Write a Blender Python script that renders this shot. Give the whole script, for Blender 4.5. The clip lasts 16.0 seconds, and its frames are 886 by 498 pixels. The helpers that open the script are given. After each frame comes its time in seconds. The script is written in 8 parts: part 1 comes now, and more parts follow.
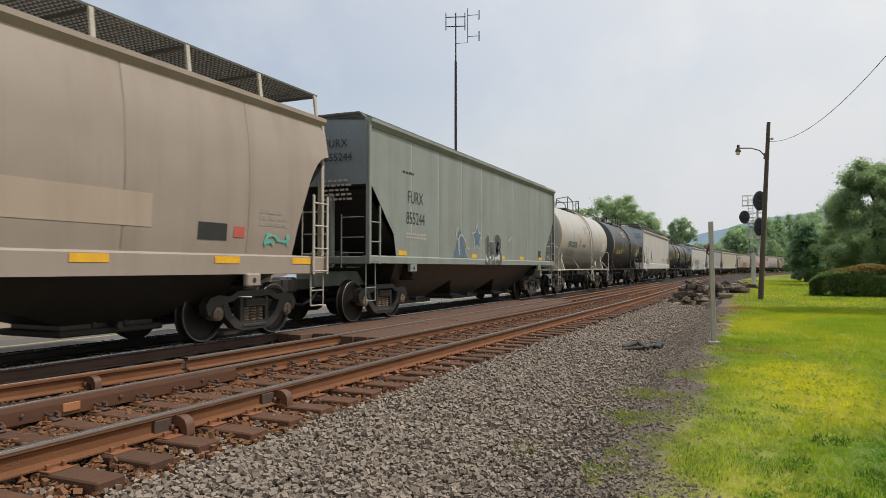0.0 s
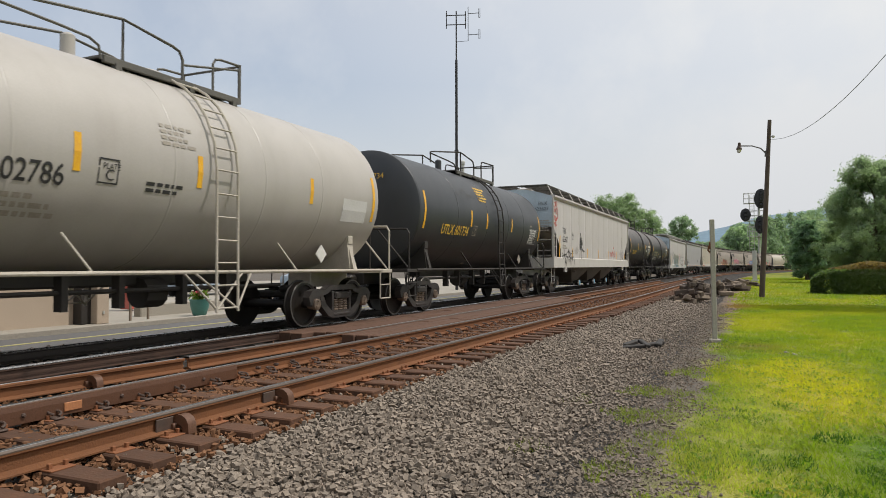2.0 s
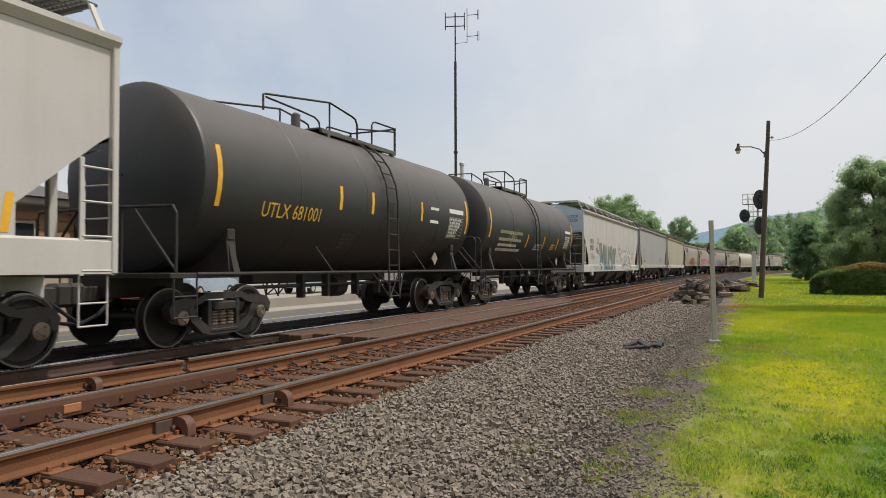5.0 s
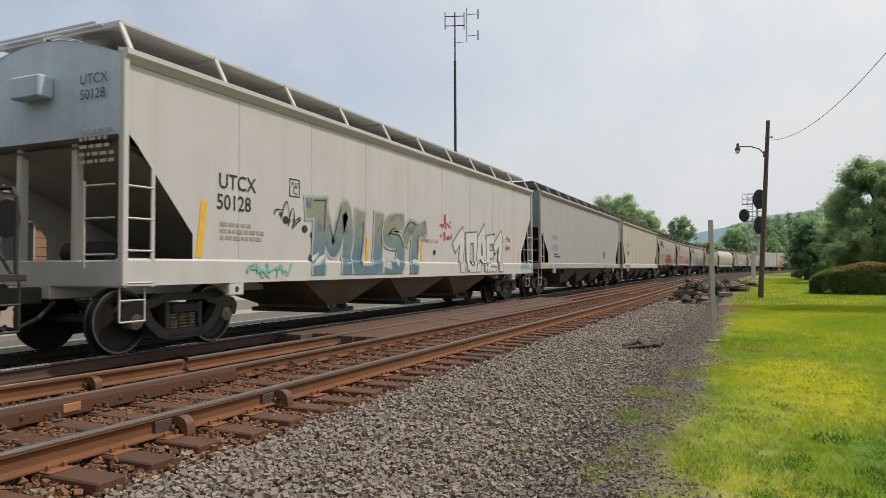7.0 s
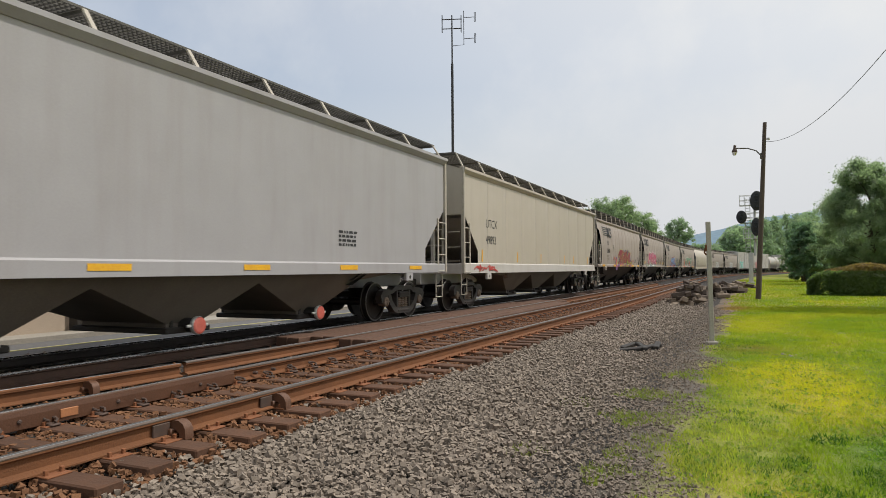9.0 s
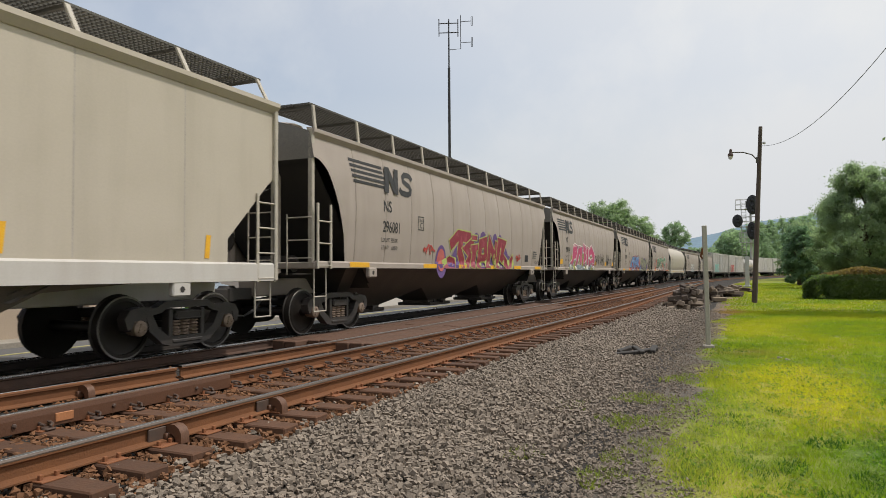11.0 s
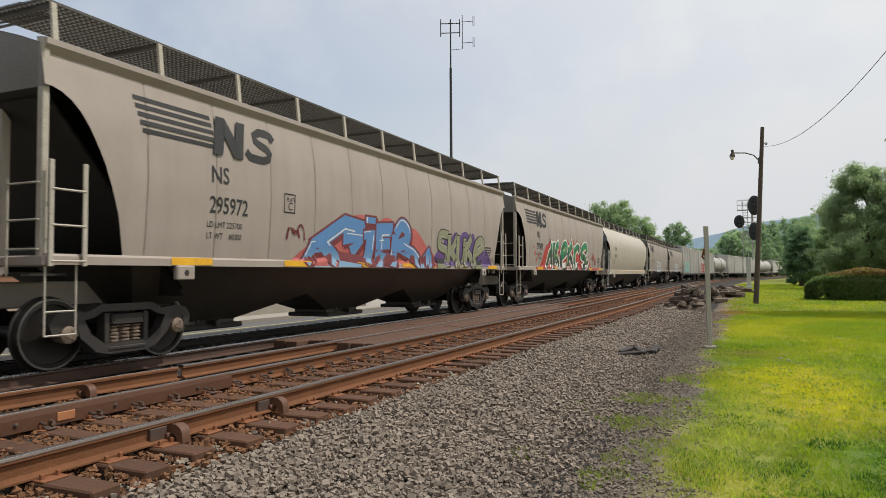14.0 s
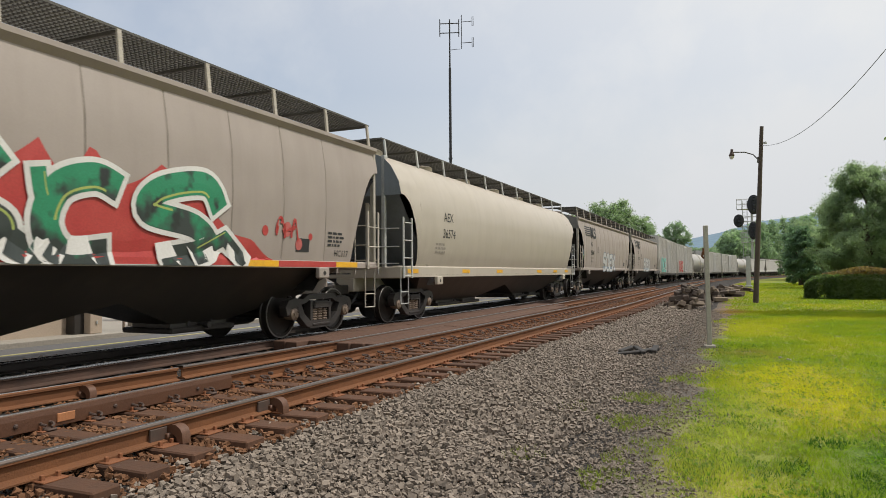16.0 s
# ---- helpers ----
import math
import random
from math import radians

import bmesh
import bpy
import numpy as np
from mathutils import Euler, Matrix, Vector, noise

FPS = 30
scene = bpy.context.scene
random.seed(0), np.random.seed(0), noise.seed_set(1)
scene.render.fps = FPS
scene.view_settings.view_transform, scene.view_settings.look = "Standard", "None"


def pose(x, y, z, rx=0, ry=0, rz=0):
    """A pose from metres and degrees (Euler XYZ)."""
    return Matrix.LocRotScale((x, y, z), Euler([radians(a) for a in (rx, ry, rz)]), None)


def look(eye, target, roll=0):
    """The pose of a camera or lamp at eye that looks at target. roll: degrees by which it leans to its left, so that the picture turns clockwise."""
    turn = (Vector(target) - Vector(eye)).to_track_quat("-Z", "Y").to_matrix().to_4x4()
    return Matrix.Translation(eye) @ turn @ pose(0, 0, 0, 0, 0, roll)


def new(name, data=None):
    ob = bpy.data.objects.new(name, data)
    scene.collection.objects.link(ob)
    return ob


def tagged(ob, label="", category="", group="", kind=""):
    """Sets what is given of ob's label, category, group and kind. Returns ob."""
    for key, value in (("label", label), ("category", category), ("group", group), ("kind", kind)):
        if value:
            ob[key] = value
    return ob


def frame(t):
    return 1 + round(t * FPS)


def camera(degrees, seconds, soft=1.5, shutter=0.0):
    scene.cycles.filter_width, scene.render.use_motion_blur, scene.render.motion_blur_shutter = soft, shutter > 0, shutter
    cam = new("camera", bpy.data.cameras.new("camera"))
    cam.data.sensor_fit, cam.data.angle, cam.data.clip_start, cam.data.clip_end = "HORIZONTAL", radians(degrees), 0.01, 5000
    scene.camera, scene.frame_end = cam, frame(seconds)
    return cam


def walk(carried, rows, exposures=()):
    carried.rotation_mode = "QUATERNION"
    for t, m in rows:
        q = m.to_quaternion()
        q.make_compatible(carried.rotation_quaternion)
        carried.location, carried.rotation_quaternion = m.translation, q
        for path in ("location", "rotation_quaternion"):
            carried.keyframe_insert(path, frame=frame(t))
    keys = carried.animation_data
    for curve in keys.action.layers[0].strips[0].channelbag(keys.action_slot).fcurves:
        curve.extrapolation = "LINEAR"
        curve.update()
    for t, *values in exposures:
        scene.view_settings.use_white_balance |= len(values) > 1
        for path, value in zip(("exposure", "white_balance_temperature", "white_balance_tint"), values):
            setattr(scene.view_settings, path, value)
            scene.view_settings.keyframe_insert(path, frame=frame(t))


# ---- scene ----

# The camera stands at the edge of a lawn and sways a little in the hand.
EYE = Vector((0.0, 0.0, 1.2))


def gaze(left, up, roll):
    a, b = radians(left), radians(up)
    return look(EYE, EYE + Vector((-math.sin(a) * math.cos(b), math.cos(a) * math.cos(b), math.sin(b))), roll)


CAM = [(0, 24.20, 1.60, 0.00), (0.5, 24.19, 1.58, -0.10), (1, 24.15, 1.56, -0.18), (1.5, 24.16, 1.53, -0.13),
       (2, 24.28, 1.47, -0.11), (2.5, 24.30, 1.49, -0.22), (3, 24.28, 1.53, -0.18), (3.5, 24.22, 1.57, -0.25),
       (4, 24.24, 1.63, -0.30), (5.2, 24.22, 1.58, -0.20), (6.5, 24.20, 1.54, -0.14), (7, 24.19, 1.55, -0.19),
       (7.5, 24.16, 1.59, -0.33), (8, 24.11, 1.62, -0.26), (8.5, 24.08, 1.71, -0.40), (9, 24.01, 1.78, -0.41),
       (10.2, 23.84, 1.97, -0.40), (11.5, 23.70, 2.13, -0.38), (12, 23.72, 2.14, -0.35), (12.5, 23.76, 2.10, -0.45),
       (13, 23.76, 2.10, -0.45), (13.5, 23.83, 2.13, -0.35), (14, 23.85, 2.10, -0.30), (14.5, 23.83, 2.12, -0.33),
       (15, 23.81, 2.10, -0.43), (15.5, 23.79, 2.10, -0.44), (16, 23.82, 2.10, -0.44)]
cam = camera(66.5, 16.0, soft=0.75, shutter=0.06)
walk(cam, [(t, gaze(l, u, r)) for t, l, u, r in CAM])

# Hazy summer daylight: a high sun ahead and to the right, softened by haze.
SUN_EL, SUN_AZ = 58.0, 66.0   # azimuth from +Y towards +X
world = bpy.data.worlds.new("hazy_sky")
world.use_nodes = True
scene.world = world
wn = world.node_tree.nodes
wl = world.node_tree.links
sky = wn.new("ShaderNodeTexSky")
sky.sky_type, sky.sun_disc = "NISHITA", False
sky.sun_elevation, sky.sun_rotation = radians(SUN_EL), radians(SUN_AZ)
sky.air_density, sky.dust_density, sky.ozone_density, sky.altitude = 1.1, 4.0, 1.2, 100
# bright haze that thickens towards the sun and down to the horizon, with a breath of thin cloud in it
se, sa = radians(SUN_EL), radians(SUN_AZ)
SUN_DIR = (math.sin(sa) * math.cos(se), math.cos(sa) * math.cos(se), math.sin(se))
where = wn.new("ShaderNodeTexCoord")


def sky_node(kind, op=None, **ins):
    x = wn.new(kind)
    if op:
        x.operation = op
    for k, v in ins.items():
        sock = x.inputs[int(k[1:])] if k[0] == "i" and k[1:].isdigit() else x.inputs[k.replace("_", " ")]
        if isinstance(v, bpy.types.NodeSocket):
            wl.new(v, sock)
        else:
            sock.default_value = v
    return x


toward = sky_node("ShaderNodeVectorMath", "DOT_PRODUCT", i0=where.outputs["Generated"], i1=SUN_DIR).outputs["Value"]
glow = sky_node("ShaderNodeMapRange", i0=toward, i1=0.12, i2=0.55, i3=0.38, i4=0.95).outputs[0]
rise = sky_node("ShaderNodeSeparateXYZ", i0=where.outputs["Generated"]).outputs["Z"]
low_haze = sky_node("ShaderNodeMapRange", i0=rise, i1=0.0, i2=0.26, i3=0.6, i4=0.0).outputs[0]
wisp = sky_node("ShaderNodeTexNoise", Vector=where.outputs["Generated"], Scale=5.0, Detail=5.0, Roughness=0.6).outputs["Fac"]
wisp = sky_node("ShaderNodeMapRange", i0=wisp, i1=0.45, i2=0.75, i3=0.0, i4=0.22).outputs[0]
thick = sky_node("ShaderNodeMath", "ADD", i0=glow, i1=low_haze).outputs[0]
thick = sky_node("ShaderNodeMath", "ADD", i0=thick, i1=wisp)
thick.use_clamp = True
haze = wn.new("ShaderNodeMix")
haze.data_type = "RGBA"
tone = wn.new("ShaderNodeMix")
tone.data_type = "RGBA"
tone.inputs["A"].default_value, tone.inputs["B"].default_value = (4.6, 4.7, 4.85, 1), (5.3, 5.4, 5.5, 1)
wl.new(sky_node("ShaderNodeMapRange", i0=rise, i1=0.05, i2=0.3).outputs[0], tone.inputs["Factor"])
wl.new(tone.outputs["Result"], haze.inputs["B"])
wl.new(thick.outputs[0], haze.inputs["Factor"])
wl.new(sky.outputs[0], haze.inputs["A"])
wl.new(haze.outputs["Result"], wn["Background"].inputs[0])
wn["Background"].inputs[1].default_value = 0.15
sun_data = bpy.data.lights.new("sun", "SUN")
sun_data.energy, sun_data.angle, sun_data.color = 3.0, radians(1.5), (1.0, 0.945, 0.88)
sun = new("sun", sun_data)
e, a = radians(SUN_EL), radians(SUN_AZ)
sun.matrix_world = look((60, 60, 90), Vector((60, 60, 90)) - Vector((math.sin(a) * math.cos(e), math.cos(a) * math.cos(e), math.sin(e))))
scene.view_settings.exposure = 0.0


# ---- materials ----
def surface(name, col, alt=None, rough=0.6, metal=0.0, scale=1.5, fine=40.0, mix=0.5, bump=0.15, grime=None, streak=0.0,
            ease=0.12, spread=0.0, relief=0.01):
    """Paint or bare stuff: two colours blended by broad noise, fine mottling, vertical streaks of grime and fine relief."""
    m = bpy.data.materials.new(name)
    m.use_nodes = True
    n, l = m.node_tree.nodes, m.node_tree.links
    b = n["Principled BSDF"]
    tc = n.new("ShaderNodeTexCoord")
    alt = alt or tuple(c * 0.75 for c in col)

    def noise_of(s, detail, vec=None):
        t = n.new("ShaderNodeTexNoise")
        t.inputs["Scale"].default_value, t.inputs["Detail"].default_value = s, detail
        l.new(vec or tc.outputs["Object"], t.inputs["Vector"])
        return t.outputs["Fac"]

    def blend(fac, a, c, kind="MIX"):
        x = n.new("ShaderNodeMix")
        x.data_type, x.blend_type = "RGBA", kind
        for sock, v in ((x.inputs["Factor"], fac), (x.inputs["A"], a), (x.inputs["B"], c)):
            if isinstance(v, (int, float)):
                sock.default_value = v
            elif isinstance(v, tuple):
                sock.default_value = (*v, 1)
            else:
                l.new(v, sock)
        return x.outputs["Result"]

    def ramp(v, lo, hi, top=1.0):
        r = n.new("ShaderNodeMapRange")
        r.inputs["From Min"].default_value, r.inputs["From Max"].default_value = lo, hi
        r.inputs["To Max"].default_value = top
        l.new(v, r.inputs["Value"])
        return r.outputs["Result"]

    c = blend(ramp(noise_of(scale, 4), 0.35, 0.7, mix), tuple(col), tuple(alt))
    if streak:
        mp = n.new("ShaderNodeMapping")
        mp.inputs["Scale"].default_value = (1.1, 1.1, 0.12)
        l.new(tc.outputs["Object"], mp.inputs["Vector"])
        s = ramp(noise_of(2.6, 5, mp.outputs["Vector"]), 0.48, 0.8, streak)
        c = blend(s, c, tuple(grime or (0.09, 0.07, 0.055)))
    f = noise_of(fine, 3)
    c = blend(ease, c, blend(ramp(f, 0.3, 0.7), (0, 0, 0), (1, 1, 1)), "OVERLAY")
    if spread:
        oi = n.new("ShaderNodeObjectInfo")
        c = blend(ramp(oi.outputs["Random"], 0, 1, spread), c, tuple(v * 0.45 for v in col))
        ge = n.new("ShaderNodeNewGeometry")
        c = blend(ramp(ge.outputs["Random Per Island"], 0, 1, spread), c, tuple(v * 0.4 for v in col))
    l.new(c, b.inputs["Base Color"])
    l.new(ramp(f, 0, 1, 0.25), b.inputs["Roughness"])
    rr = n.new("ShaderNodeMath")
    rr.operation = "ADD"
    rr.inputs[1].default_value = rough - 0.12
    l.new(ramp(f, 0, 1, 0.25), rr.inputs[0])
    l.new(rr.outputs[0], b.inputs["Roughness"])
    b.inputs["Metallic"].default_value = metal
    if bump:
        bp = n.new("ShaderNodeBump")
        bp.inputs["Strength"].default_value, bp.inputs["Distance"].default_value = bump, relief
        l.new(f, bp.inputs["Height"])
        if streak:
            # sheet metal that is not quite flat
            wave = n.new("ShaderNodeBump")
            wave.inputs["Strength"].default_value, wave.inputs["Distance"].default_value = 0.35, 0.05
            l.new(noise_of(0.9, 1), wave.inputs["Height"])
            l.new(wave.outputs[0], bp.inputs["Normal"])
        l.new(bp.outputs[0], b.inputs["Normal"])
    return m


def leafy(name, col, alt, scale=0.5, shine=0.55, thin=0.58):
    """Leaves and blades that let some light through."""
    m = surface(name, col, alt, rough=shine, scale=scale, fine=3.0, mix=0.9, bump=0, spread=0.28)
    n, l = m.node_tree.nodes, m.node_tree.links
    b = n["Principled BSDF"]
    tr = n.new("ShaderNodeBsdfTranslucent")
    bright = n.new("ShaderNodeMix")
    bright.data_type, bright.blend_type = "RGBA", "MULTIPLY"
    bright.inputs["Factor"].default_value = 1.0
    bright.inputs["B"].default_value = (1.75, 1.95, 1.2, 1)
    l.new(b.inputs["Base Color"].links[0].from_socket, bright.inputs["A"])
    l.new(bright.outputs["Result"], tr.inputs["Color"])
    mx = n.new("ShaderNodeMixShader")
    mx.inputs[0].default_value = thin
    l.new(b.outputs[0], mx.inputs[1])
    l.new(tr.outputs[0], mx.inputs[2])
    l.new(mx.outputs[0], n["Material Output"].inputs["Surface"])
    return m


M = dict(
    cream=surface("cream_paint", (0.33, 0.268, 0.22), (0.285, 0.23, 0.186), 0.5, streak=0.30, grime=(0.1735, 0.1168, 0.07875), ease=0.03, bump=0.012),
    tan=surface("weathered_tan_paint", (0.358, 0.304, 0.262), (0.31, 0.263, 0.226), 0.55, streak=0.22, grime=(0.17, 0.13, 0.1), ease=0.03, bump=0.012),
    sage=surface("grey_green_paint", (0.235, 0.255, 0.228), (0.19, 0.208, 0.187), 0.5, streak=0.5, grime=(0.1055, 0.08835, 0.06966), ease=0.03, bump=0.012),
    pale=surface("pale_grey_paint", (0.515, 0.485, 0.465), (0.455, 0.428, 0.408), 0.45, streak=0.22, grime=(0.2887, 0.2297, 0.1731), ease=0.03, bump=0.012),
    putty=surface("putty_grey_paint", (0.368, 0.355, 0.358), (0.325, 0.313, 0.315), 0.48, streak=0.25, grime=(0.2219, 0.1768, 0.1467), ease=0.03, bump=0.012),
    ivory=surface("ivory_paint", (0.482, 0.4274, 0.3497), (0.4326, 0.3811, 0.3034), 0.4, streak=0.2, grime=(0.2499, 0.21, 0.1554), ease=0.03, bump=0.012),
    white=surface("white_paint", (0.53, 0.505, 0.465), (0.455, 0.425, 0.385), 0.5, streak=0.3, grime=(0.314, 0.244, 0.196), ease=0.03, bump=0.012),
    bone=surface("bone_tank_paint", (0.42, 0.395, 0.362), (0.365, 0.34, 0.31), 0.42, streak=0.2, grime=(0.2415, 0.1993, 0.1623), ease=0.03, bump=0.012),
    black=surface("black_tank_paint", (0.031, 0.034, 0.038), (0.043, 0.045, 0.048), 0.42, streak=0.22, grime=(0.06, 0.058, 0.056), ease=0.03, bump=0.012),
    shade=surface("grimy_underframe_shade", (0.025, 0.0215, 0.0185), (0.0425, 0.034, 0.026), 0.7, scale=2.5, bump=0.3),
    bay=surface("dusty_hopper_steel_shade", (0.14, 0.118, 0.095), (0.075, 0.062, 0.05), 0.65, scale=1.2, streak=0.3),
    steel=surface("cast_bogie_steel", (0.028, 0.025, 0.024), (0.06, 0.046, 0.037), 0.5, scale=4, bump=0.35),
    wheel=surface("oily_wheel_steel", (0.0175, 0.015, 0.0135), (0.035, 0.0275, 0.021), 0.5, metal=0.3, scale=4),
    tread=surface("polished_wheel_tread", (0.22, 0.21, 0.20), (0.10, 0.09, 0.08), 0.4, metal=0.8, scale=3),
    cap=surface("worn_bearing_cap", (0.24, 0.18, 0.135), (0.11, 0.075, 0.052), 0.55, metal=0.3, scale=15),
    grate=surface("dark_running_board_steel", (0.10, 0.095, 0.085), (0.16, 0.15, 0.13), 0.6, metal=0.3),
    galv=surface("galvanised_steel", (0.50, 0.50, 0.47), (0.40, 0.40, 0.38), 0.5, metal=0.35, scale=6),
    postpaint=surface("weathered_post_paint", (0.39, 0.3654, 0.3024), (0.312, 0.2898, 0.2394), 0.6, scale=4, streak=0.3),
    rung=surface("pale_ladder_paint", (0.448, 0.406, 0.338), (0.32, 0.281, 0.225), 0.5, scale=6),
    yellow=surface("yellow_reflector", (0.78, 0.42, 0.02), (0.62, 0.30, 0.03), 0.4, scale=6),
    ink=surface("dark_lettering", (0.0225, 0.0225, 0.0234), (0.0405, 0.03825, 0.036), 0.6, scale=5),
    faint=surface("faded_lettering", (0.28, 0.25, 0.21), (0.36, 0.32, 0.27), 0.6, scale=5),
    dimprint=surface("worn_grey_print", (0.085, 0.085, 0.08), (0.05, 0.05, 0.05), 0.6, scale=6),
    gold=surface("yellow_lettering", (0.75, 0.47, 0.05), (0.6, 0.35, 0.05), 0.5, scale=6),
    chalk=surface("white_lettering", (0.7, 0.68, 0.63), None, 0.6),
    red=surface("red_spray", (0.42, 0.045, 0.04), (0.5, 0.08, 0.06), 0.5, scale=3),
    pink=surface("magenta_spray", (0.5, 0.06, 0.17), (0.55, 0.12, 0.2), 0.5, scale=3),
    lime=surface("lime_spray", (0.38, 0.45, 0.12), None, 0.5),
    violet=surface("violet_spray", (0.13, 0.07, 0.22), None, 0.5),
    blue=surface("blue_spray", (0.13, 0.30, 0.55), (0.2, 0.42, 0.68), 0.5, scale=3),
    green=surface("green_spray", (0.06, 0.30, 0.20), (0.04, 0.16, 0.11), 0.5, scale=2.5),
    teal=surface("teal_spray", (0.16, 0.5, 0.42), None, 0.5),
    olive=surface("olive_spray", (0.27, 0.27, 0.17), (0.19, 0.2, 0.13), 0.5),
    silver=surface("silver_spray", (0.58, 0.57, 0.55), (0.46, 0.45, 0.44), 0.45, scale=2),
    slate=surface("slate_spray", (0.16, 0.2, 0.23), (0.25, 0.29, 0.31), 0.5, scale=3),
    railside=surface("rusted_rail_web", (0.17, 0.066, 0.022), (0.105, 0.042, 0.017), 0.85, scale=3, fine=70, bump=0.5),
    railhead=surface("dull_rail_head", (0.115, 0.085, 0.066), (0.075, 0.055, 0.045), 0.5, metal=0.3, scale=2),
    railworn=surface("polished_rail_head", (0.33, 0.324, 0.318), (0.24, 0.234, 0.228), 0.25, metal=0.9, scale=2),
    railbrown=surface("grimy_brown_rail", (0.085, 0.046, 0.030), (0.05, 0.032, 0.024), 0.8, scale=3, fine=50, bump=0.3),
    raildark=surface("dark_oily_rail", (0.036, 0.0288, 0.024), (0.06, 0.045, 0.0348), 0.6, scale=3),
    tie=surface("rust_stained_tie", (0.095, 0.046, 0.025), (0.17, 0.072, 0.032), 0.9, scale=5, fine=30, bump=0.6, spread=0.5),
    plate=surface("rusted_tie_plate", (0.20, 0.075, 0.03), (0.27, 0.105, 0.04), 0.85, scale=9, fine=90, bump=0.4),
    clip=surface("dark_rail_clip", (0.06, 0.04, 0.03), (0.11, 0.06, 0.04), 0.7, scale=12),
    plank=surface("rust_brown_crossing_plank", (0.125, 0.064, 0.038), (0.085, 0.043, 0.027), 0.85, scale=2.5, fine=25, bump=0.5, spread=0.35),
    asphalt=surface("grey_asphalt", (0.11, 0.107, 0.105), (0.143, 0.138, 0.132), 0.9, scale=0.4, fine=60, bump=0.4),
    concrete=surface("pale_concrete", (0.322, 0.294, 0.245), (0.266, 0.238, 0.196), 0.85, scale=1.2, fine=30),
    lane=surface("worn_yellow_line", (0.42, 0.38, 0.16), (0.32, 0.3, 0.18), 0.8, scale=3),
    tanwall=surface("tan_siding", (0.42, 0.34, 0.26), (0.36, 0.29, 0.22), 0.8, scale=2),
    brick=surface("orange_brick", (0.36, 0.19, 0.11), (0.28, 0.14, 0.08), 0.85, scale=2, spread=0.3),
    roofing=surface("dark_shingle", (0.12, 0.11, 0.105), None, 0.9, fine=20),
    wood=surface("dark_pole_wood", (0.075, 0.055, 0.042), (0.12, 0.09, 0.07), 0.85, scale=3, fine=40, bump=0.5, streak=0.4, grime=(0.03, 0.025, 0.02)),
    weathered=surface("weathered_timber", (0.286, 0.225, 0.1667), (0.169, 0.125, 0.092), 0.9, scale=4, fine=30, bump=0.5, spread=0.5),
    signal=surface("matt_black_signal", (0.02, 0.02, 0.022), (0.035, 0.035, 0.035), 0.6),
    glass=surface("dark_glass", (0.03, 0.035, 0.04), None, 0.12, bump=0),
    pot=surface("teal_glazed_pot", (0.07, 0.22, 0.19), (0.05, 0.16, 0.14), 0.35, scale=5),
    bark=surface("grey_brown_bark", (0.12, 0.095, 0.075), (0.075, 0.06, 0.048), 0.95, scale=2, fine=20, bump=0.8),
    leaf=leafy("summer_leaves", (0.30, 0.36, 0.26), (0.215, 0.28, 0.21), thin=0.64),
    leafdark=leafy("dark_conifer_leaves", (0.16, 0.24, 0.17), (0.12, 0.19, 0.138)),
    leaffar=leafy("haze_tinted_far_leaves", (0.288, 0.363, 0.272), (0.228, 0.299, 0.245)),
    hedge=leafy("clipped_hedge_leaves", (0.1134, 0.156, 0.0546), (0.081, 0.1248, 0.0468)),
    hedgetop=leafy("bronzed_hedge_leaves", (0.22, 0.14, 0.06), (0.14, 0.12, 0.045)),
    blade=leafy("lawn_grass_blades", (0.21, 0.30, 0.018), (0.44, 0.40, 0.024), scale=0.32, shine=0.6),
    softseam=surface("faint_panel_seam", (0.36, 0.32, 0.28), (0.45, 0.4, 0.35), 0.6, scale=1.2, mix=1.0),
    hull=surface("dark_dusty_hopper_underside", (0.03, 0.026, 0.022), (0.055, 0.046, 0.037), 0.42, scale=0.8, streak=0.3, grime=(0.10, 0.08, 0.06), bump=0.05),
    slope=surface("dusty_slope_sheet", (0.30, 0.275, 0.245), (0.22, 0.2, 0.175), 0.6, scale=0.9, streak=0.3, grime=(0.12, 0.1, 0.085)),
    void=surface("recess_shade_and_tube_black", (0.018, 0.017, 0.016), (0.035, 0.031, 0.027), 0.6, scale=1.2),
    endtan=surface("grimy_tan_end_shade", (0.20, 0.185, 0.165), (0.13, 0.12, 0.108), 0.6, streak=0.6, grime=(0.05, 0.045, 0.04), bump=0.05),
    endslate=surface("slate_end_shade", (0.20, 0.225, 0.245), (0.15, 0.168, 0.182), 0.55, streak=0.4, grime=(0.07, 0.07, 0.07), bump=0.05),
    band=surface("polished_running_band", (0.23, 0.235, 0.24), (0.15, 0.15, 0.15), 0.3, metal=0.6, scale=1.5, bump=0),
    seam=surface("dirty_weld_seam", (0.20, 0.168, 0.138), (0.30, 0.255, 0.215), 0.7, scale=1.5, mix=1.0),
    endgrey=surface("blue_grey_end_shade", (0.4713, 0.5542, 0.622), (0.377, 0.4433, 0.504), 0.5, streak=0.3, grime=(0.2451, 0.2519, 0.2574)),
    smoke=surface("dark_smoky_spray", (0.05, 0.052, 0.05), (0.12, 0.125, 0.115), 0.6, scale=2.5, mix=1.0),
    olivelime=surface("yellow_green_spray", (0.32, 0.31, 0.05), (0.24, 0.24, 0.06), 0.6, scale=2),
    navy=surface("faded_blue_spray", (0.07, 0.12, 0.19), (0.12, 0.17, 0.22), 0.6, scale=3, mix=1.0),
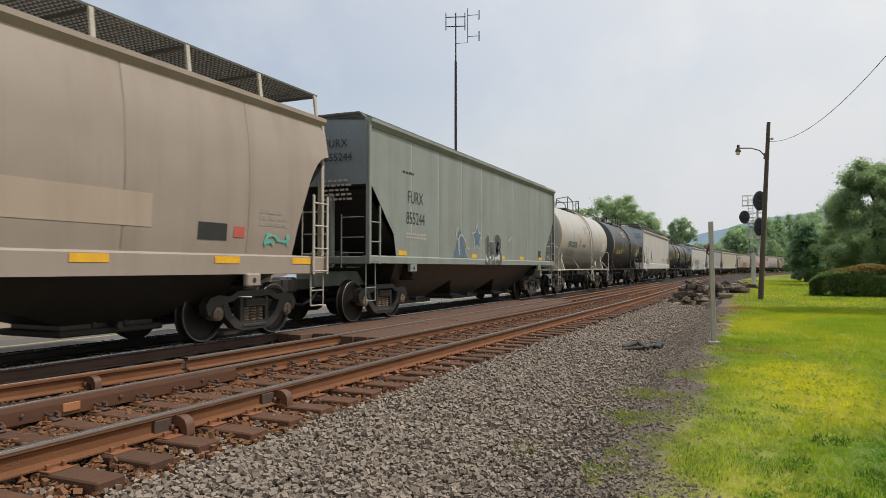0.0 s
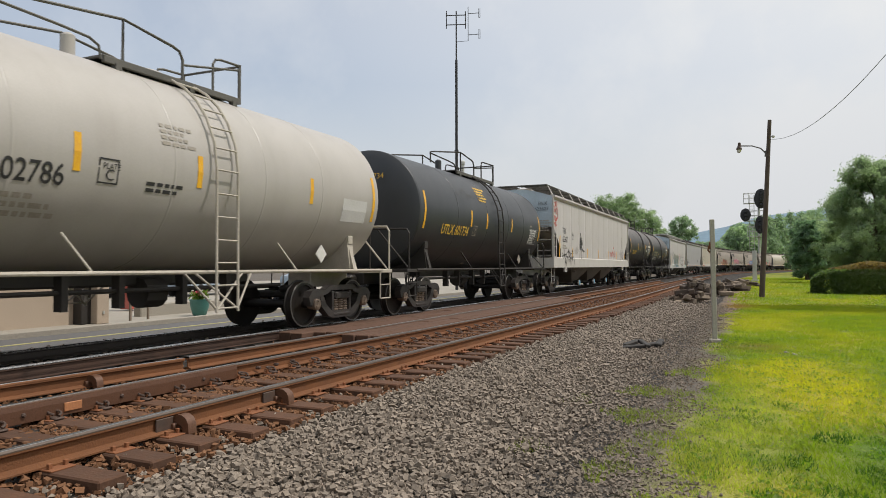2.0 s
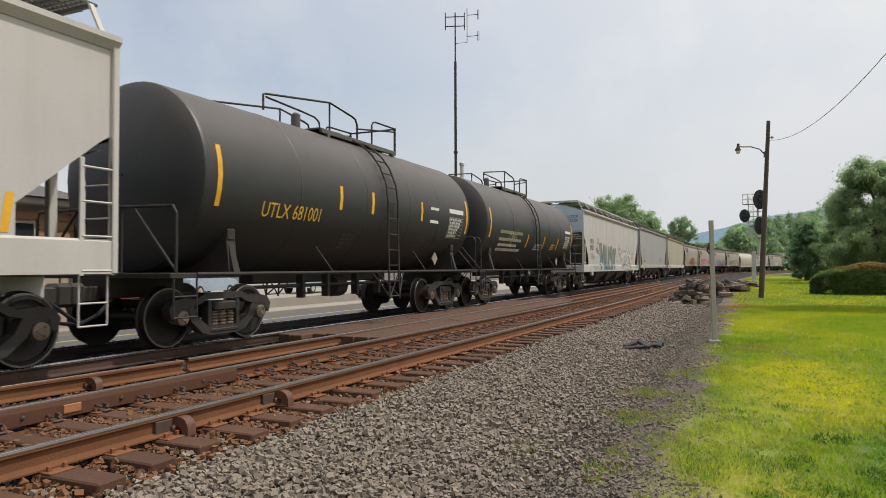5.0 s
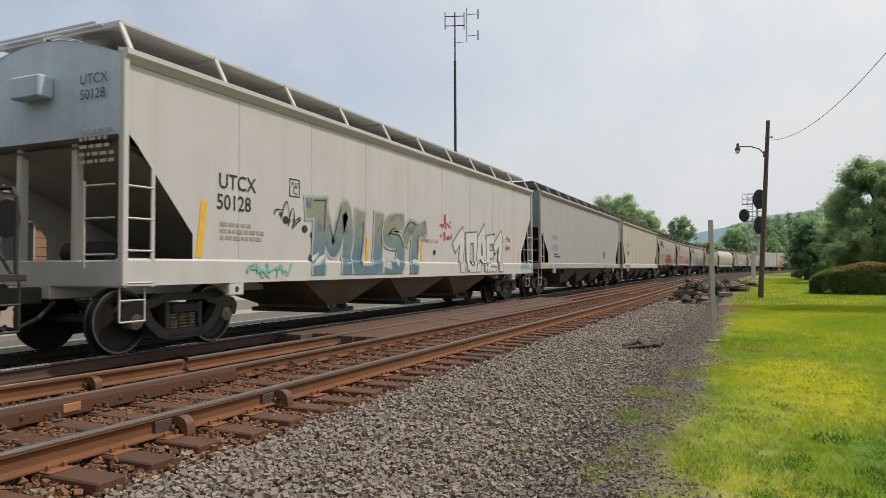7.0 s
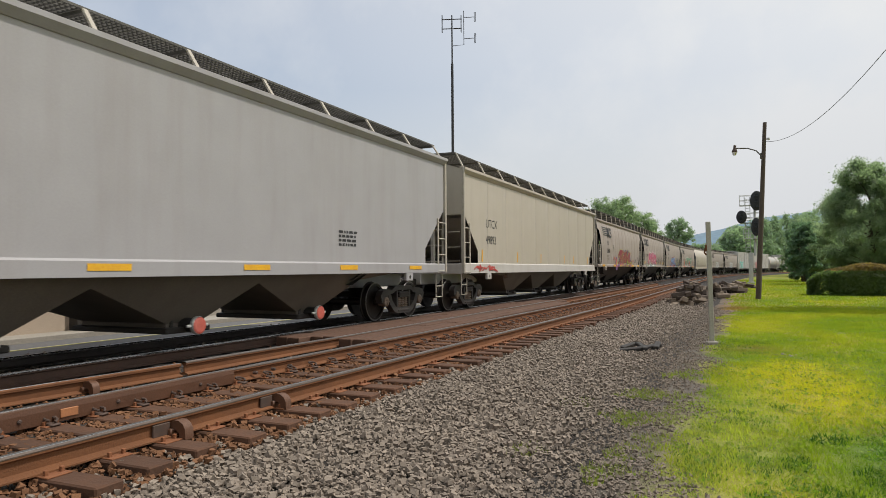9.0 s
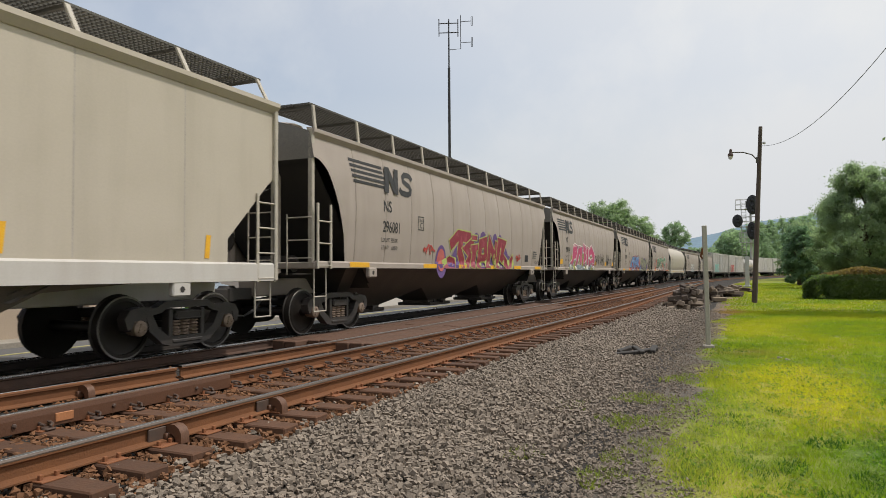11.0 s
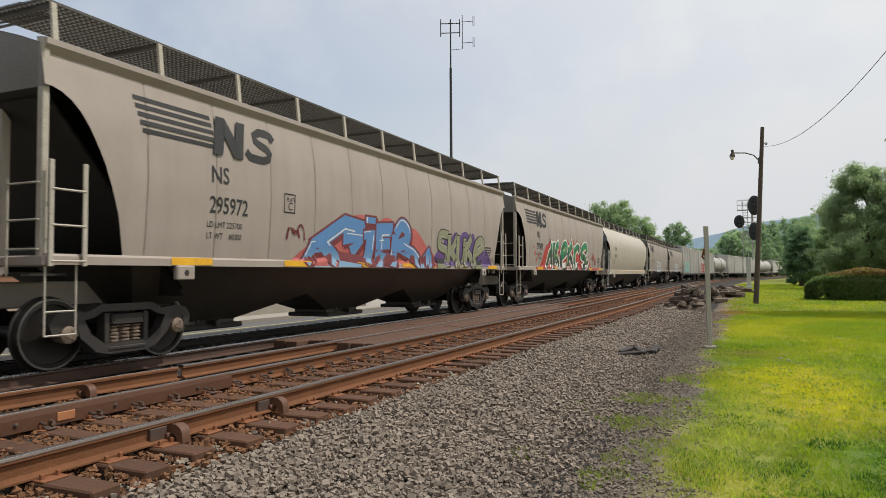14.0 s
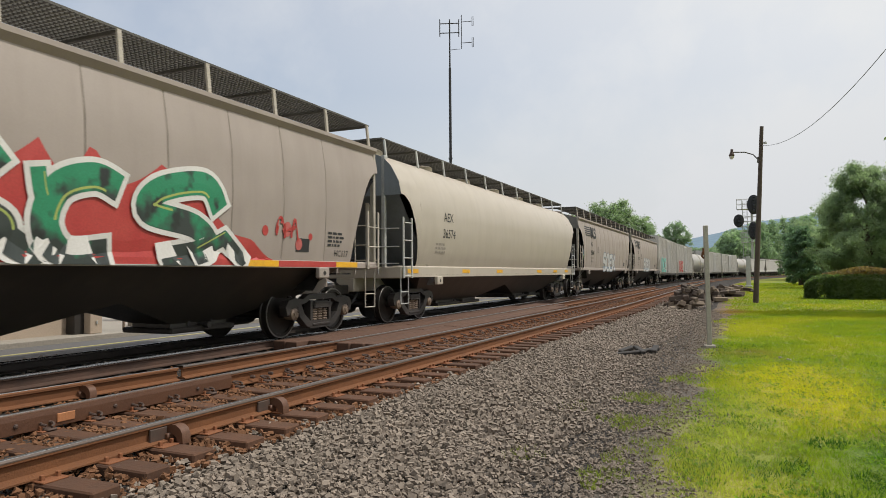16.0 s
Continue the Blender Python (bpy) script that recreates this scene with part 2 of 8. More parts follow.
    creamlight=surface("fresh_cream_paint", (0.413, 0.324, 0.247), (0.355, 0.277, 0.208), 0.5, streak=0.2, grime=(0.2, 0.15, 0.11), ease=0.03, bump=0.012),
    mustard=surface("mustard_spray", (0.42, 0.27, 0.05), (0.36, 0.25, 0.09), 0.6, scale=3),
    maroon=surface("maroon_spray", (0.16, 0.03, 0.035), (0.22, 0.05, 0.06), 0.5, scale=3),
    salmon=surface("salmon_spray", (0.50, 0.13, 0.11), (0.42, 0.10, 0.09), 0.6, scale=2, mix=1.0),
    crimson=surface("crimson_spray", (0.34, 0.035, 0.07), (0.42, 0.07, 0.11), 0.5, scale=3),
    deepsea=surface("blue_green_spray", (0.055, 0.15, 0.20), (0.16, 0.16, 0.095), 0.5, scale=1.1, mix=1.0),
    jungle=surface("green_and_black_spray", (0.03, 0.24, 0.12), (0.022, 0.03, 0.026), 0.5, scale=2.4, mix=1.0),
    rosegrey=surface("pink_and_grey_spray", (0.50, 0.07, 0.18), (0.13, 0.15, 0.16), 0.5, scale=1.0, mix=1.0),
    mist=surface("thin_white_spray", (0.42, 0.43, 0.40), (0.30, 0.31, 0.28), 0.6, scale=4, mix=1.0),
    weed=leafy("weed_leaves", (0.1287, 0.1989, 0.0336), (0.1872, 0.234, 0.0576), scale=2),
    clover=leafy("clover_leaves", (0.15, 0.235, 0.03), (0.23, 0.27, 0.03), scale=1.0),
    splice=surface("worn_splice_bar", (0.13, 0.062, 0.034), (0.09, 0.045, 0.028), 0.42, metal=0.2, scale=2, fine=60, bump=0.3),
    tuft=leafy("dark_grass_tuft_leaves", (0.05, 0.125, 0.012), (0.09, 0.165, 0.016), scale=2),
    weedlight=leafy("pale_weed_leaves", (0.22, 0.27, 0.05), (0.28, 0.29, 0.08), scale=2),
    flower=surface("red_flowers", (0.45, 0.05, 0.07), (0.5, 0.2, 0.2), 0.6),
    redpaint=surface("faded_red_paint", (0.5, 0.09, 0.06), (0.45, 0.16, 0.13), 0.5, scale=2),
    carwhite=surface("white_car_paint", (0.72, 0.73, 0.74), None, 0.25),
    nameplate=surface("orange_brown_plate", (0.40, 0.17, 0.07), (0.30, 0.12, 0.05), 0.6, scale=9, fine=60, bump=0.1),
    capblue=surface("sky_blue_cap_paint", (0.13, 0.33, 0.48), (0.24, 0.38, 0.46), 0.45, scale=9),
    carblue=surface("silver_blue_car_paint", (0.3, 0.36, 0.42), None, 0.25),
    cardark=surface("dark_car_paint", (0.035, 0.04, 0.05), None, 0.25),
    rubber=surface("black_rubber", (0.02, 0.02, 0.02), None, 0.8),
    wire=surface("black_cable", (0.03, 0.03, 0.03), None, 0.6),
)


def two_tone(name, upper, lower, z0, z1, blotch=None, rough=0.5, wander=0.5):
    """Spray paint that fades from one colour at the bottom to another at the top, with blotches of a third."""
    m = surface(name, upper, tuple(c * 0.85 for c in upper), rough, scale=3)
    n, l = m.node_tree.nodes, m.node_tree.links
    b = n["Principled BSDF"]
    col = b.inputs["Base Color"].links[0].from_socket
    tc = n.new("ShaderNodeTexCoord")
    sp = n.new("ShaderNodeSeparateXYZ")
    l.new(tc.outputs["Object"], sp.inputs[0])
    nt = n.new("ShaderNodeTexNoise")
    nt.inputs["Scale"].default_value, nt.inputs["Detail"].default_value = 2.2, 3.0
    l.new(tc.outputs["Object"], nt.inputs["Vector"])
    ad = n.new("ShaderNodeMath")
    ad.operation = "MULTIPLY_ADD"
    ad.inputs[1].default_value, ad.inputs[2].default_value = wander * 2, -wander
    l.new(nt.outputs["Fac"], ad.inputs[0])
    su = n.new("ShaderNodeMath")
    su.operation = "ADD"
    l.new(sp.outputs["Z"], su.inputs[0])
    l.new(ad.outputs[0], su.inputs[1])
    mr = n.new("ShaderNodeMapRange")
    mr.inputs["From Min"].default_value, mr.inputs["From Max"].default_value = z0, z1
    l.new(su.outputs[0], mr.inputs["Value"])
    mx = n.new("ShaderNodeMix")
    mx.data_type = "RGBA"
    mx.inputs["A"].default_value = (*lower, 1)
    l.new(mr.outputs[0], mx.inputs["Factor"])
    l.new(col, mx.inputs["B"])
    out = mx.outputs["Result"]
    if blotch:
        n2 = n.new("ShaderNodeTexNoise")
        n2.inputs["Scale"].default_value, n2.inputs["Detail"].default_value = 3.6, 2.0
        l.new(tc.outputs["Object"], n2.inputs["Vector"])
        r2 = n.new("ShaderNodeMapRange")
        r2.inputs["From Min"].default_value, r2.inputs["From Max"].default_value = 0.54, 0.66
        l.new(n2.outputs["Fac"], r2.inputs["Value"])
        m2 = n.new("ShaderNodeMix")
        m2.data_type = "RGBA"
        m2.inputs["B"].default_value = (*blotch, 1)
        l.new(r2.outputs[0], m2.inputs["Factor"])
        l.new(out, m2.inputs["A"])
        out = m2.outputs["Result"]
    l.new(out, b.inputs["Base Color"])
    return m


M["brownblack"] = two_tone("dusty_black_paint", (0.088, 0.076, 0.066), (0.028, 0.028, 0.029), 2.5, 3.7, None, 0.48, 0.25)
M["seafade"] = two_tone("olive_over_blue_spray", (0.25, 0.25, 0.17), (0.10, 0.185, 0.225), 1.5, 2.2, (0.11, 0.15, 0.19))
M["pinkfade"] = two_tone("pink_over_grey_spray", (0.52, 0.065, 0.17), (0.16, 0.17, 0.18), 1.55, 1.8, None, 0.5, 0.5)
M["bluefade"] = two_tone("sky_blue_spray", (0.10, 0.24, 0.48), (0.24, 0.40, 0.56), 1.38, 1.75, None, 0.45, 0.15)
M["jungle"] = two_tone("green_and_black_spray", (0.03, 0.25, 0.12), (0.045, 0.055, 0.05), 1.85, 2.2, (0.028, 0.033, 0.03), 0.45, 1.1)
M["rose"] = two_tone("crimson_and_rose_spray", (0.25, 0.028, 0.05), (0.40, 0.10, 0.15), 1.38, 1.6, (0.33, 0.06, 0.09), 0.45, 0.2)


# ---- mesh building ----
class Shape:
    """Vertices and faces gathered before they become one mesh."""

    def __init__(self):
        self.v, self.f, self.smooth = [], [], False

    def add(self, v, f):
        k = len(self.v)
        self.v += [tuple(p) for p in v]
        self.f += [tuple(i + k for i in q) for q in f]
        return self

    def box(self, x0, x1, y0, y1, z0, z1, c=0.0):
        """A box with chamfered edges of width c."""
        if c <= 0:
            v = [(x, y, z) for x in (x0, x1) for y in (y0, y1) for z in (z0, z1)]
            return self.add(v, [(0, 1, 3, 2), (4, 6, 7, 5), (0, 4, 5, 1), (2, 3, 7, 6), (0, 2, 6, 4), (1, 5, 7, 3)])
        c = min(c, 0.45 * (x1 - x0), 0.45 * (y1 - y0), 0.45 * (z1 - z0))
        lo, hi = (x0, y0, z0), (x1, y1, z1)
        v, ix = [], {}
        for i in range(8):
            s = (i >> 2 & 1, i >> 1 & 1, i & 1)
            for ax in range(3):
                p = [hi[k] - c if s[k] else lo[k] + c for k in range(3)]
                p[ax] = hi[ax] if s[ax] else lo[ax]
                ix[s, ax] = len(v)
                v.append(p)
        f = []
        for ax in range(3):
            a, b = (ax + 1) % 3, (ax + 2) % 3
            for s in (0, 1):
                q = []
                for p, r in ((0, 0), (1, 0), (1, 1), (0, 1)):
                    t = [0, 0, 0]
                    t[ax], t[a], t[b] = s, p, r
                    q.append(ix[tuple(t), ax])
                f.append(q if s else q[::-1])
            for p in (0, 1):
                for r in (0, 1):
                    t0, t1 = [0, 0, 0], [0, 0, 0]
                    t0[a] = t1[a] = p
                    t0[b] = t1[b] = r
                    t1[ax] = 1
                    f.append((ix[tuple(t0), a], ix[tuple(t1), a], ix[tuple(t1), b], ix[tuple(t0), b]))
        for i in range(8):
            s = (i >> 2 & 1, i >> 1 & 1, i & 1)
            f.append((ix[s, 0], ix[s, 1], ix[s, 2]))
        return self.add(v, f)

    def prism(self, pts, axis, a, b):
        """A flat outline, pushed along an axis from a to b; the outline's two coordinates are the other axes in order."""
        n = len(pts)

        def at(p, d):
            q = list(p)
            q.insert(axis, d)
            return q
        v = [at(p, a) for p in pts] + [at(p, b) for p in pts]
        f = [tuple(range(n))[::-1], tuple(range(n, 2 * n))] + [(i, (i + 1) % n, n + (i + 1) % n, n + i) for i in range(n)]
        return self.add(v, f)

    def tube(self, pts, r, n=6, caps=True):
        """A round bar through the points; r may be a list."""
        pts = [Vector(p) for p in pts]
        rs = r if isinstance(r, (list, tuple)) else [r] * len(pts)
        v, f = [], []
        for i, p in enumerate(pts):
            d = (pts[min(i + 1, len(pts) - 1)] - pts[max(i - 1, 0)]).normalized()
            u = d.cross((0, 0, 1) if abs(d.z) < 0.9 else (1, 0, 0)).normalized()
            w = d.cross(u)
            v += [p + rs[i] * (math.cos(2 * math.pi * k / n) * u + math.sin(2 * math.pi * k / n) * w) for k in range(n)]
        for i in range(len(pts) - 1):
            f += [(i * n + k, i * n + (k + 1) % n, (i + 1) * n + (k + 1) % n, (i + 1) * n + k) for k in range(n)]
        if caps:
            f += [tuple(range(n))[::-1], tuple(range((len(pts) - 1) * n, len(pts) * n))]
        return self.add(v, f)

    def lathe(self, prof, n=20, axis=0, c=(0, 0, 0), caps=True):
        """A profile of (along, radius) spun round an axis through c."""
        v, f = [], []
        for h, r in prof:
            for k in range(n):
                t = 2 * math.pi * k / n
                q = [r * math.cos(t), r * math.sin(t)]
                q.insert(axis, h)
                v.append([q[i] + c[i] for i in range(3)])
        m = len(prof)
        for i in range(m - 1):
            f += [(i * n + k, i * n + (k + 1) % n, (i + 1) * n + (k + 1) % n, (i + 1) * n + k) for k in range(n)]
        if caps:
            f += [tuple(range(n))[::-1], tuple(range((m - 1) * n, m * n))]
        return self.add(v, f)

    def sheet(self, rows):
        """A grid of points."""
        m, n = len(rows), len(rows[0])
        return self.add([p for r in rows for p in r],
                        [(i * n + k, i * n + k + 1, (i + 1) * n + k + 1, (i + 1) * n + k) for i in range(m - 1) for k in range(n - 1)])

    def mesh(self, name, material, smooth=None):
        me = bpy.data.meshes.new(name)
        me.from_pydata(self.v, [], self.f)
        for m in material if isinstance(material, (list, tuple)) else [material]:
            me.materials.append(m)
        me.validate()
        b = bmesh.new()
        b.from_mesh(me)
        bmesh.ops.recalc_face_normals(b, faces=b.faces)
        b.to_mesh(me)
        b.free()
        if smooth or (smooth is None and self.smooth):
            me.polygons.foreach_set("use_smooth", [True] * len(me.polygons))
            me.set_sharp_from_angle(angle=radians(38))
        return me


def part(name, shape, material, parent, label="", smooth=None, at=None):
    """Link a shape, or a ready mesh, as one mesh object under a thing or a part."""
    ob = new(name, shape if isinstance(shape, bpy.types.Mesh) else shape.mesh(name, material, smooth))
    ob.parent = parent
    if at is not None:
        ob.matrix_basis = at
    return tagged(ob, label)


def thing(name, label, category, group="", kind="", at=None):
    ob = tagged(new(name), label, category, group, kind)
    ob.empty_display_size = 0.3
    if at is not None:
        ob.matrix_basis = at
    return ob


def solid(name, shape, material, label, category="", group="", kind="", smooth=None, at=None):
    """One mesh that is a whole thing."""
    ob = tagged(new(name, shape.mesh(name, material, smooth)), label, category, group, kind)
    if at is not None:
        ob.matrix_basis = at
    return ob


def spray(name, v, f, material, label="", kind="stuff", category="", parent=None, smooth=False):
    """A quick mesh out of numpy arrays."""
    me = bpy.data.meshes.new(name)
    v, f = np.asarray(v, np.float32), np.asarray(f, np.int32)
    me.vertices.add(len(v))
    me.vertices.foreach_set("co", v.ravel())
    k = f.shape[1]
    me.loops.add(f.size)
    me.loops.foreach_set("vertex_index", f.ravel())
    me.polygons.add(len(f))
    me.polygons.foreach_set("loop_start", np.arange(0, f.size, k, dtype=np.int32))
    me.polygons.foreach_set("use_smooth", np.zeros(len(f), dtype=bool))
    me.materials.append(material)
    me.update(calc_edges=True)
    me.validate()
    ob = new(name, me)
    ob.parent = parent
    return tagged(ob, label, category, "", kind)


# ---- the line of the railway ----
BEND, RADIUS, TRACK_X = 80.0, 540.0, -8.85


def line(s, off=0.0):
    """The place and heading at s metres along the train's track, off metres to its right."""
    a = max(0.0, s - BEND) / RADIUS
    x = TRACK_X + RADIUS * (1 - math.cos(a)) + off * math.cos(a)
    y = (BEND + RADIUS * math.sin(a) if s > BEND else s) - off * math.sin(a)
    return x, y, a


def near_shift(s):
    """The near track lies a little askew beside the camera and draws closer further on."""
    return 4.38 + 0.5 * min(1.0, max(-0.5, (s - 2.0) / 24.0))


def ground_z(x, y):
    """Lawn and shoulder height."""
    a = max(0.0, y - BEND) / RADIUS
    cx = x - (RADIUS * (1 - math.cos(a)) if y > BEND else 0.0)
    t = min(1.0, max(0.0, (cx + 1.9) / 0.9))
    return -0.5 + 0.1 * t


# ---- ground ----
def bend_of(y):
    a = min(0.5, max(0.0, y - BEND) / RADIUS)
    return RADIUS * (1 - math.cos(a))


def ground_material():
    """Bare gravelly soil beside the ballast, grass beyond a ragged edge, by place alone."""
    m = surface("soil_and_turf", (0.08, 0.068, 0.054), (0.14, 0.117, 0.093), 0.95, scale=3.5, fine=38, ease=0.45, bump=1.0, mix=1.0, relief=0.03)
    n, l = m.node_tree.nodes, m.node_tree.links
    b = n["Principled BSDF"]
    soil = b.inputs["Base Color"].links[0].from_socket
    ge = n.new("ShaderNodeNewGeometry")
    sp = n.new("ShaderNodeSeparateXYZ")
    l.new(ge.outputs["Position"], sp.inputs[0])

    def noise_of(s, d=5):
        t = n.new("ShaderNodeTexNoise")
        t.inputs["Scale"].default_value, t.inputs["Detail"].default_value = s, d
        l.new(ge.outputs["Position"], t.inputs["Vector"])
        return t.outputs["Fac"]

    def calc(op, a, c, d=None):
        x = n.new("ShaderNodeMath")
        x.operation = op
        for i, v in enumerate((a, c, d)):
            if v is None:
                continue
            if isinstance(v, (int, float)):
                x.inputs[i].default_value = v
            else:
                l.new(v, x.inputs[i])
        return x.outputs[0]

    def ramp(v, lo, hi):
        r = n.new("ShaderNodeMapRange")
        r.inputs["From Min"].default_value, r.inputs["From Max"].default_value = lo, hi
        l.new(v, r.inputs["Value"])
        return r.outputs["Result"]

    def blend(fac, a, c):
        x = n.new("ShaderNodeMix")
        x.data_type = "RGBA"
        l.new(fac, x.inputs["Factor"])
        for sock, v in ((x.inputs["A"], a), (x.inputs["B"], c)):
            if isinstance(v, tuple):
                sock.default_value = (*v, 1)
            else:
                l.new(v, sock)
        return x.outputs["Result"]
    edge = calc("ADD", sp.outputs["X"], calc("MULTIPLY", calc("SUBTRACT", noise_of(1.1), 0.5), 1.3))
    turf = blend(ramp(noise_of(0.33, 4), 0.42, 0.62), (0.13, 0.19, 0.013), (0.30, 0.265, 0.018))
    turf = blend(ramp(noise_of(2.2, 4), 0.58, 0.75), turf, (0.06, 0.09, 0.014))
    turf = blend(ramp(noise_of(0.7, 3), 0.66, 0.74), turf, (0.15, 0.13, 0.04))
    col = blend(ramp(edge, -0.75, -0.35), soil, turf)
    # worn ochre soil along the lawn's edge further on
    far_on = ramp(sp.outputs["Y"], 19.0, 26.0)
    strip = calc("MULTIPLY", far_on, calc("MULTIPLY", ramp(edge, -1.3, -0.6), ramp(edge, 0.6, 0.0)))
    col = blend(calc("MULTIPLY", strip, ramp(noise_of(0.8, 4), 0.35, 0.55)), col, (0.20, 0.13, 0.07))
    l.new(col, b.inputs["Base Color"])
    return m


def dry_spots(m, spots):
    """Worn or dry places of the lawn: each is (x, y, reach across, reach along, strength, colour)."""
    n, l = m.node_tree.nodes, m.node_tree.links
    b = n["Principled BSDF"]
    col = b.inputs["Base Color"].links[0].from_socket
    users = [k.to_socket for k in col.links]
    ge = n.new("ShaderNodeNewGeometry")
    nt = n.new("ShaderNodeTexNoise")
    nt.inputs["Scale"].default_value, nt.inputs["Detail"].default_value = 1.4, 5.0
    l.new(ge.outputs["Position"], nt.inputs["Vector"])
    for x, y, rx, ry, strength, c in spots:
        su, mu, le, ad, mr, mx = (n.new(k) for k in ("ShaderNodeVectorMath", "ShaderNodeVectorMath", "ShaderNodeVectorMath", "ShaderNodeMath", "ShaderNodeMapRange", "ShaderNodeMix"))
        su.operation, mu.operation, le.operation, ad.operation = "SUBTRACT", "MULTIPLY", "LENGTH", "MULTIPLY_ADD"
        su.inputs[1].default_value, mu.inputs[1].default_value = (x, y, 0), (1 / rx, 1 / ry, 0)
        l.new(ge.outputs["Position"], su.inputs[0])
        l.new(su.outputs[0], mu.inputs[0])
        l.new(mu.outputs[0], le.inputs[0])
        l.new(nt.outputs["Fac"], ad.inputs[0])
        ad.inputs[1].default_value = 1.8
        l.new(le.outputs["Value"], ad.inputs[2])
        mr.inputs["From Min"].default_value, mr.inputs["From Max"].default_value = 2.1, 1.3
        mr.inputs["To Max"].default_value = strength
        l.new(ad.outputs[0], mr.inputs["Value"])
        mx.data_type = "RGBA"
        mx.inputs["B"].default_value = (*c, 1)
        l.new(mr.outputs[0], mx.inputs["Factor"])
        l.new(col, mx.inputs["A"])
        col = mx.outputs["Result"]
    for u in users:
        l.new(col, u)


LAWN_SPOTS = [(0.75, 10.6, 1.1, 3.0, 0.85, (0.45, 0.40, 0.022)), (-0.7, 29.0, 0.9, 2.6, 0.85, (0.26, 0.15, 0.065)), (-0.15, 6.5, 0.6, 4.2, 0.6, (0.36, 0.37, 0.07)), (0.2, 20.0, 1.1, 3.2, 0.55, (0.42, 0.38, 0.03)),
              (1.7, 6.2, 1.5, 2.2, 0.85, (0.085, 0.19, 0.012)), (4.0, 16.0, 2.2, 5.0, 0.5, (0.16, 0.27, 0.016)), (0.1, 14.6, 0.7, 0.9, 0.6, (0.20, 0.16, 0.06))]
M["ground"] = ground_material()
dry_spots(M["ground"], [(a, b, c, d, e, tuple(q * 0.75 for q in f)) for a, b, c, d, e, f in LAWN_SPOTS])
dry_spots(M["blade"], LAWN_SPOTS)
xs = [-600, -300, -120, -60, -40, -24, -18, -14, -11, -9, -7, -5, -4.3, -3.9, -3.5, -3.1, -2.7, -2.3, -1.9, -1.2, -0.6, 0, 1, 2, 4, 7, 11, 17, 30, 60, 120, 300, 600]
ys = [-260, -120, -60, -20, -8] + [y * 0.8 for y in range(0, 60)] + list(range(50, 200, 6)) + [220, 260, 330, 450, 700, 1200, 2200]
rows = []
for y in ys:
    r = []
    for x in xs:
        k = bend_of(y) if abs(x) < 100 else bend_of(y) * 0.7
        z = ground_z(x, 0) + (0.008 * noise.noise((x * 0.6, y * 0.6, 0)) if x > -0.5 else 0)
        if x < -12:
            z = -0.40
        if x > 8:
            z += min(1.5, (x - 8) * 0.03)
        r.append((x + k, y, z))
    rows.append(r)
ground = tagged(new("ground", Shape().sheet(rows).mesh("ground", M["ground"], True)), "lawn and bare gravelly soil along the railway", "ground", kind="structure")


# ---- tracks ----
def along(s0, s1, step):
    n = max(1, round((s1 - s0) / step))
    return [s0 + (s1 - s0) * i / n for i in range(n + 1)]


RAIL_SIDE = [(0.036, -0.035), (0.036, -0.012), (0.028, 0.0), (-0.028, 0.0), (-0.036, -0.012), (-0.036, -0.035), (-0.009, -0.052),
             (-0.009, -0.135), (-0.07, -0.158), (-0.07, -0.17), (0.07, -0.17), (0.07, -0.158), (0.009, -0.135), (0.009, -0.052)]


def rail(name, offs, s0, s1, web, head, label, z=0.0, step=4.0):
    """A rolled rail: foot and web in one mesh, the worn head as its part."""
    ob = thing(name, label, "rail", kind="structure")
    ss = along(s0, s1, step)

    def sweep(prof, closed):
        s = Shape()
        n = len(prof)
        for q in ss:
            o = offs(q) if callable(offs) else offs
            for px, pz in prof:
                x, y, _ = line(q, o + px)
                s.v.append((x, y, z + pz))
        for i in range(len(ss) - 1):
            for k in range(n if closed else n - 1):
                s.f.append((i * n + k, i * n + (k + 1) % n, (i + 1) * n + (k + 1) % n, (i + 1) * n + k))
        if closed:
            s.f += [tuple(range(n)), tuple(range((len(ss) - 1) * n, len(ss) * n))]
        return s
    part("rail_web", sweep(RAIL_SIDE, True), web, ob)
    part("running_band", sweep([(0.026, 0.002), (0.024, 0.0045), (-0.012, 0.0045), (-0.014, 0.002)], True), M["band"], ob)
    part("rail_head", sweep([(0.0375, -0.02), (0.0375, -0.0115), (0.029, 0.0025), (-0.029, 0.0025), (-0.0375, -0.0115), (-0.0375, -0.02)], True), head, ob)
    return ob


NEAR = near_shift
rail("rail_near", lambda s: NEAR(s), -40, 240, M["railside"], M["railhead"], "rust-brown steel rail on wooden ties")
rail("rail_inner", lambda s: NEAR(s) - 1.435, -40, 240, M["railside"], M["railhead"], "rust-brown steel rail with clipped tie plates")
rail("rail_middle", lambda s: min(2.10, 2.0 + 0.03 * (s - 6.8)), 6.86, 60, M["railside"], M["railhead"], "rusted rail end lying between two tracks")
rail("rail_stub", lambda s: 1.79 + 0.085 * (s - 4.6) if s > 2 else 1.57, -30, 6.8, M["railside"], M["railside"], "rusted rail with a blunt end between two tracks", z=-0.015)
rail("rail_main_near", 0.7525, -240, 260, M["railbrown"], M["railworn"], "dark rail with a polished head under the train")
rail("rail_main_far", -0.7525, -240, 260, M["raildark"], M["railworn"], "dark rail with a polished head under the train")

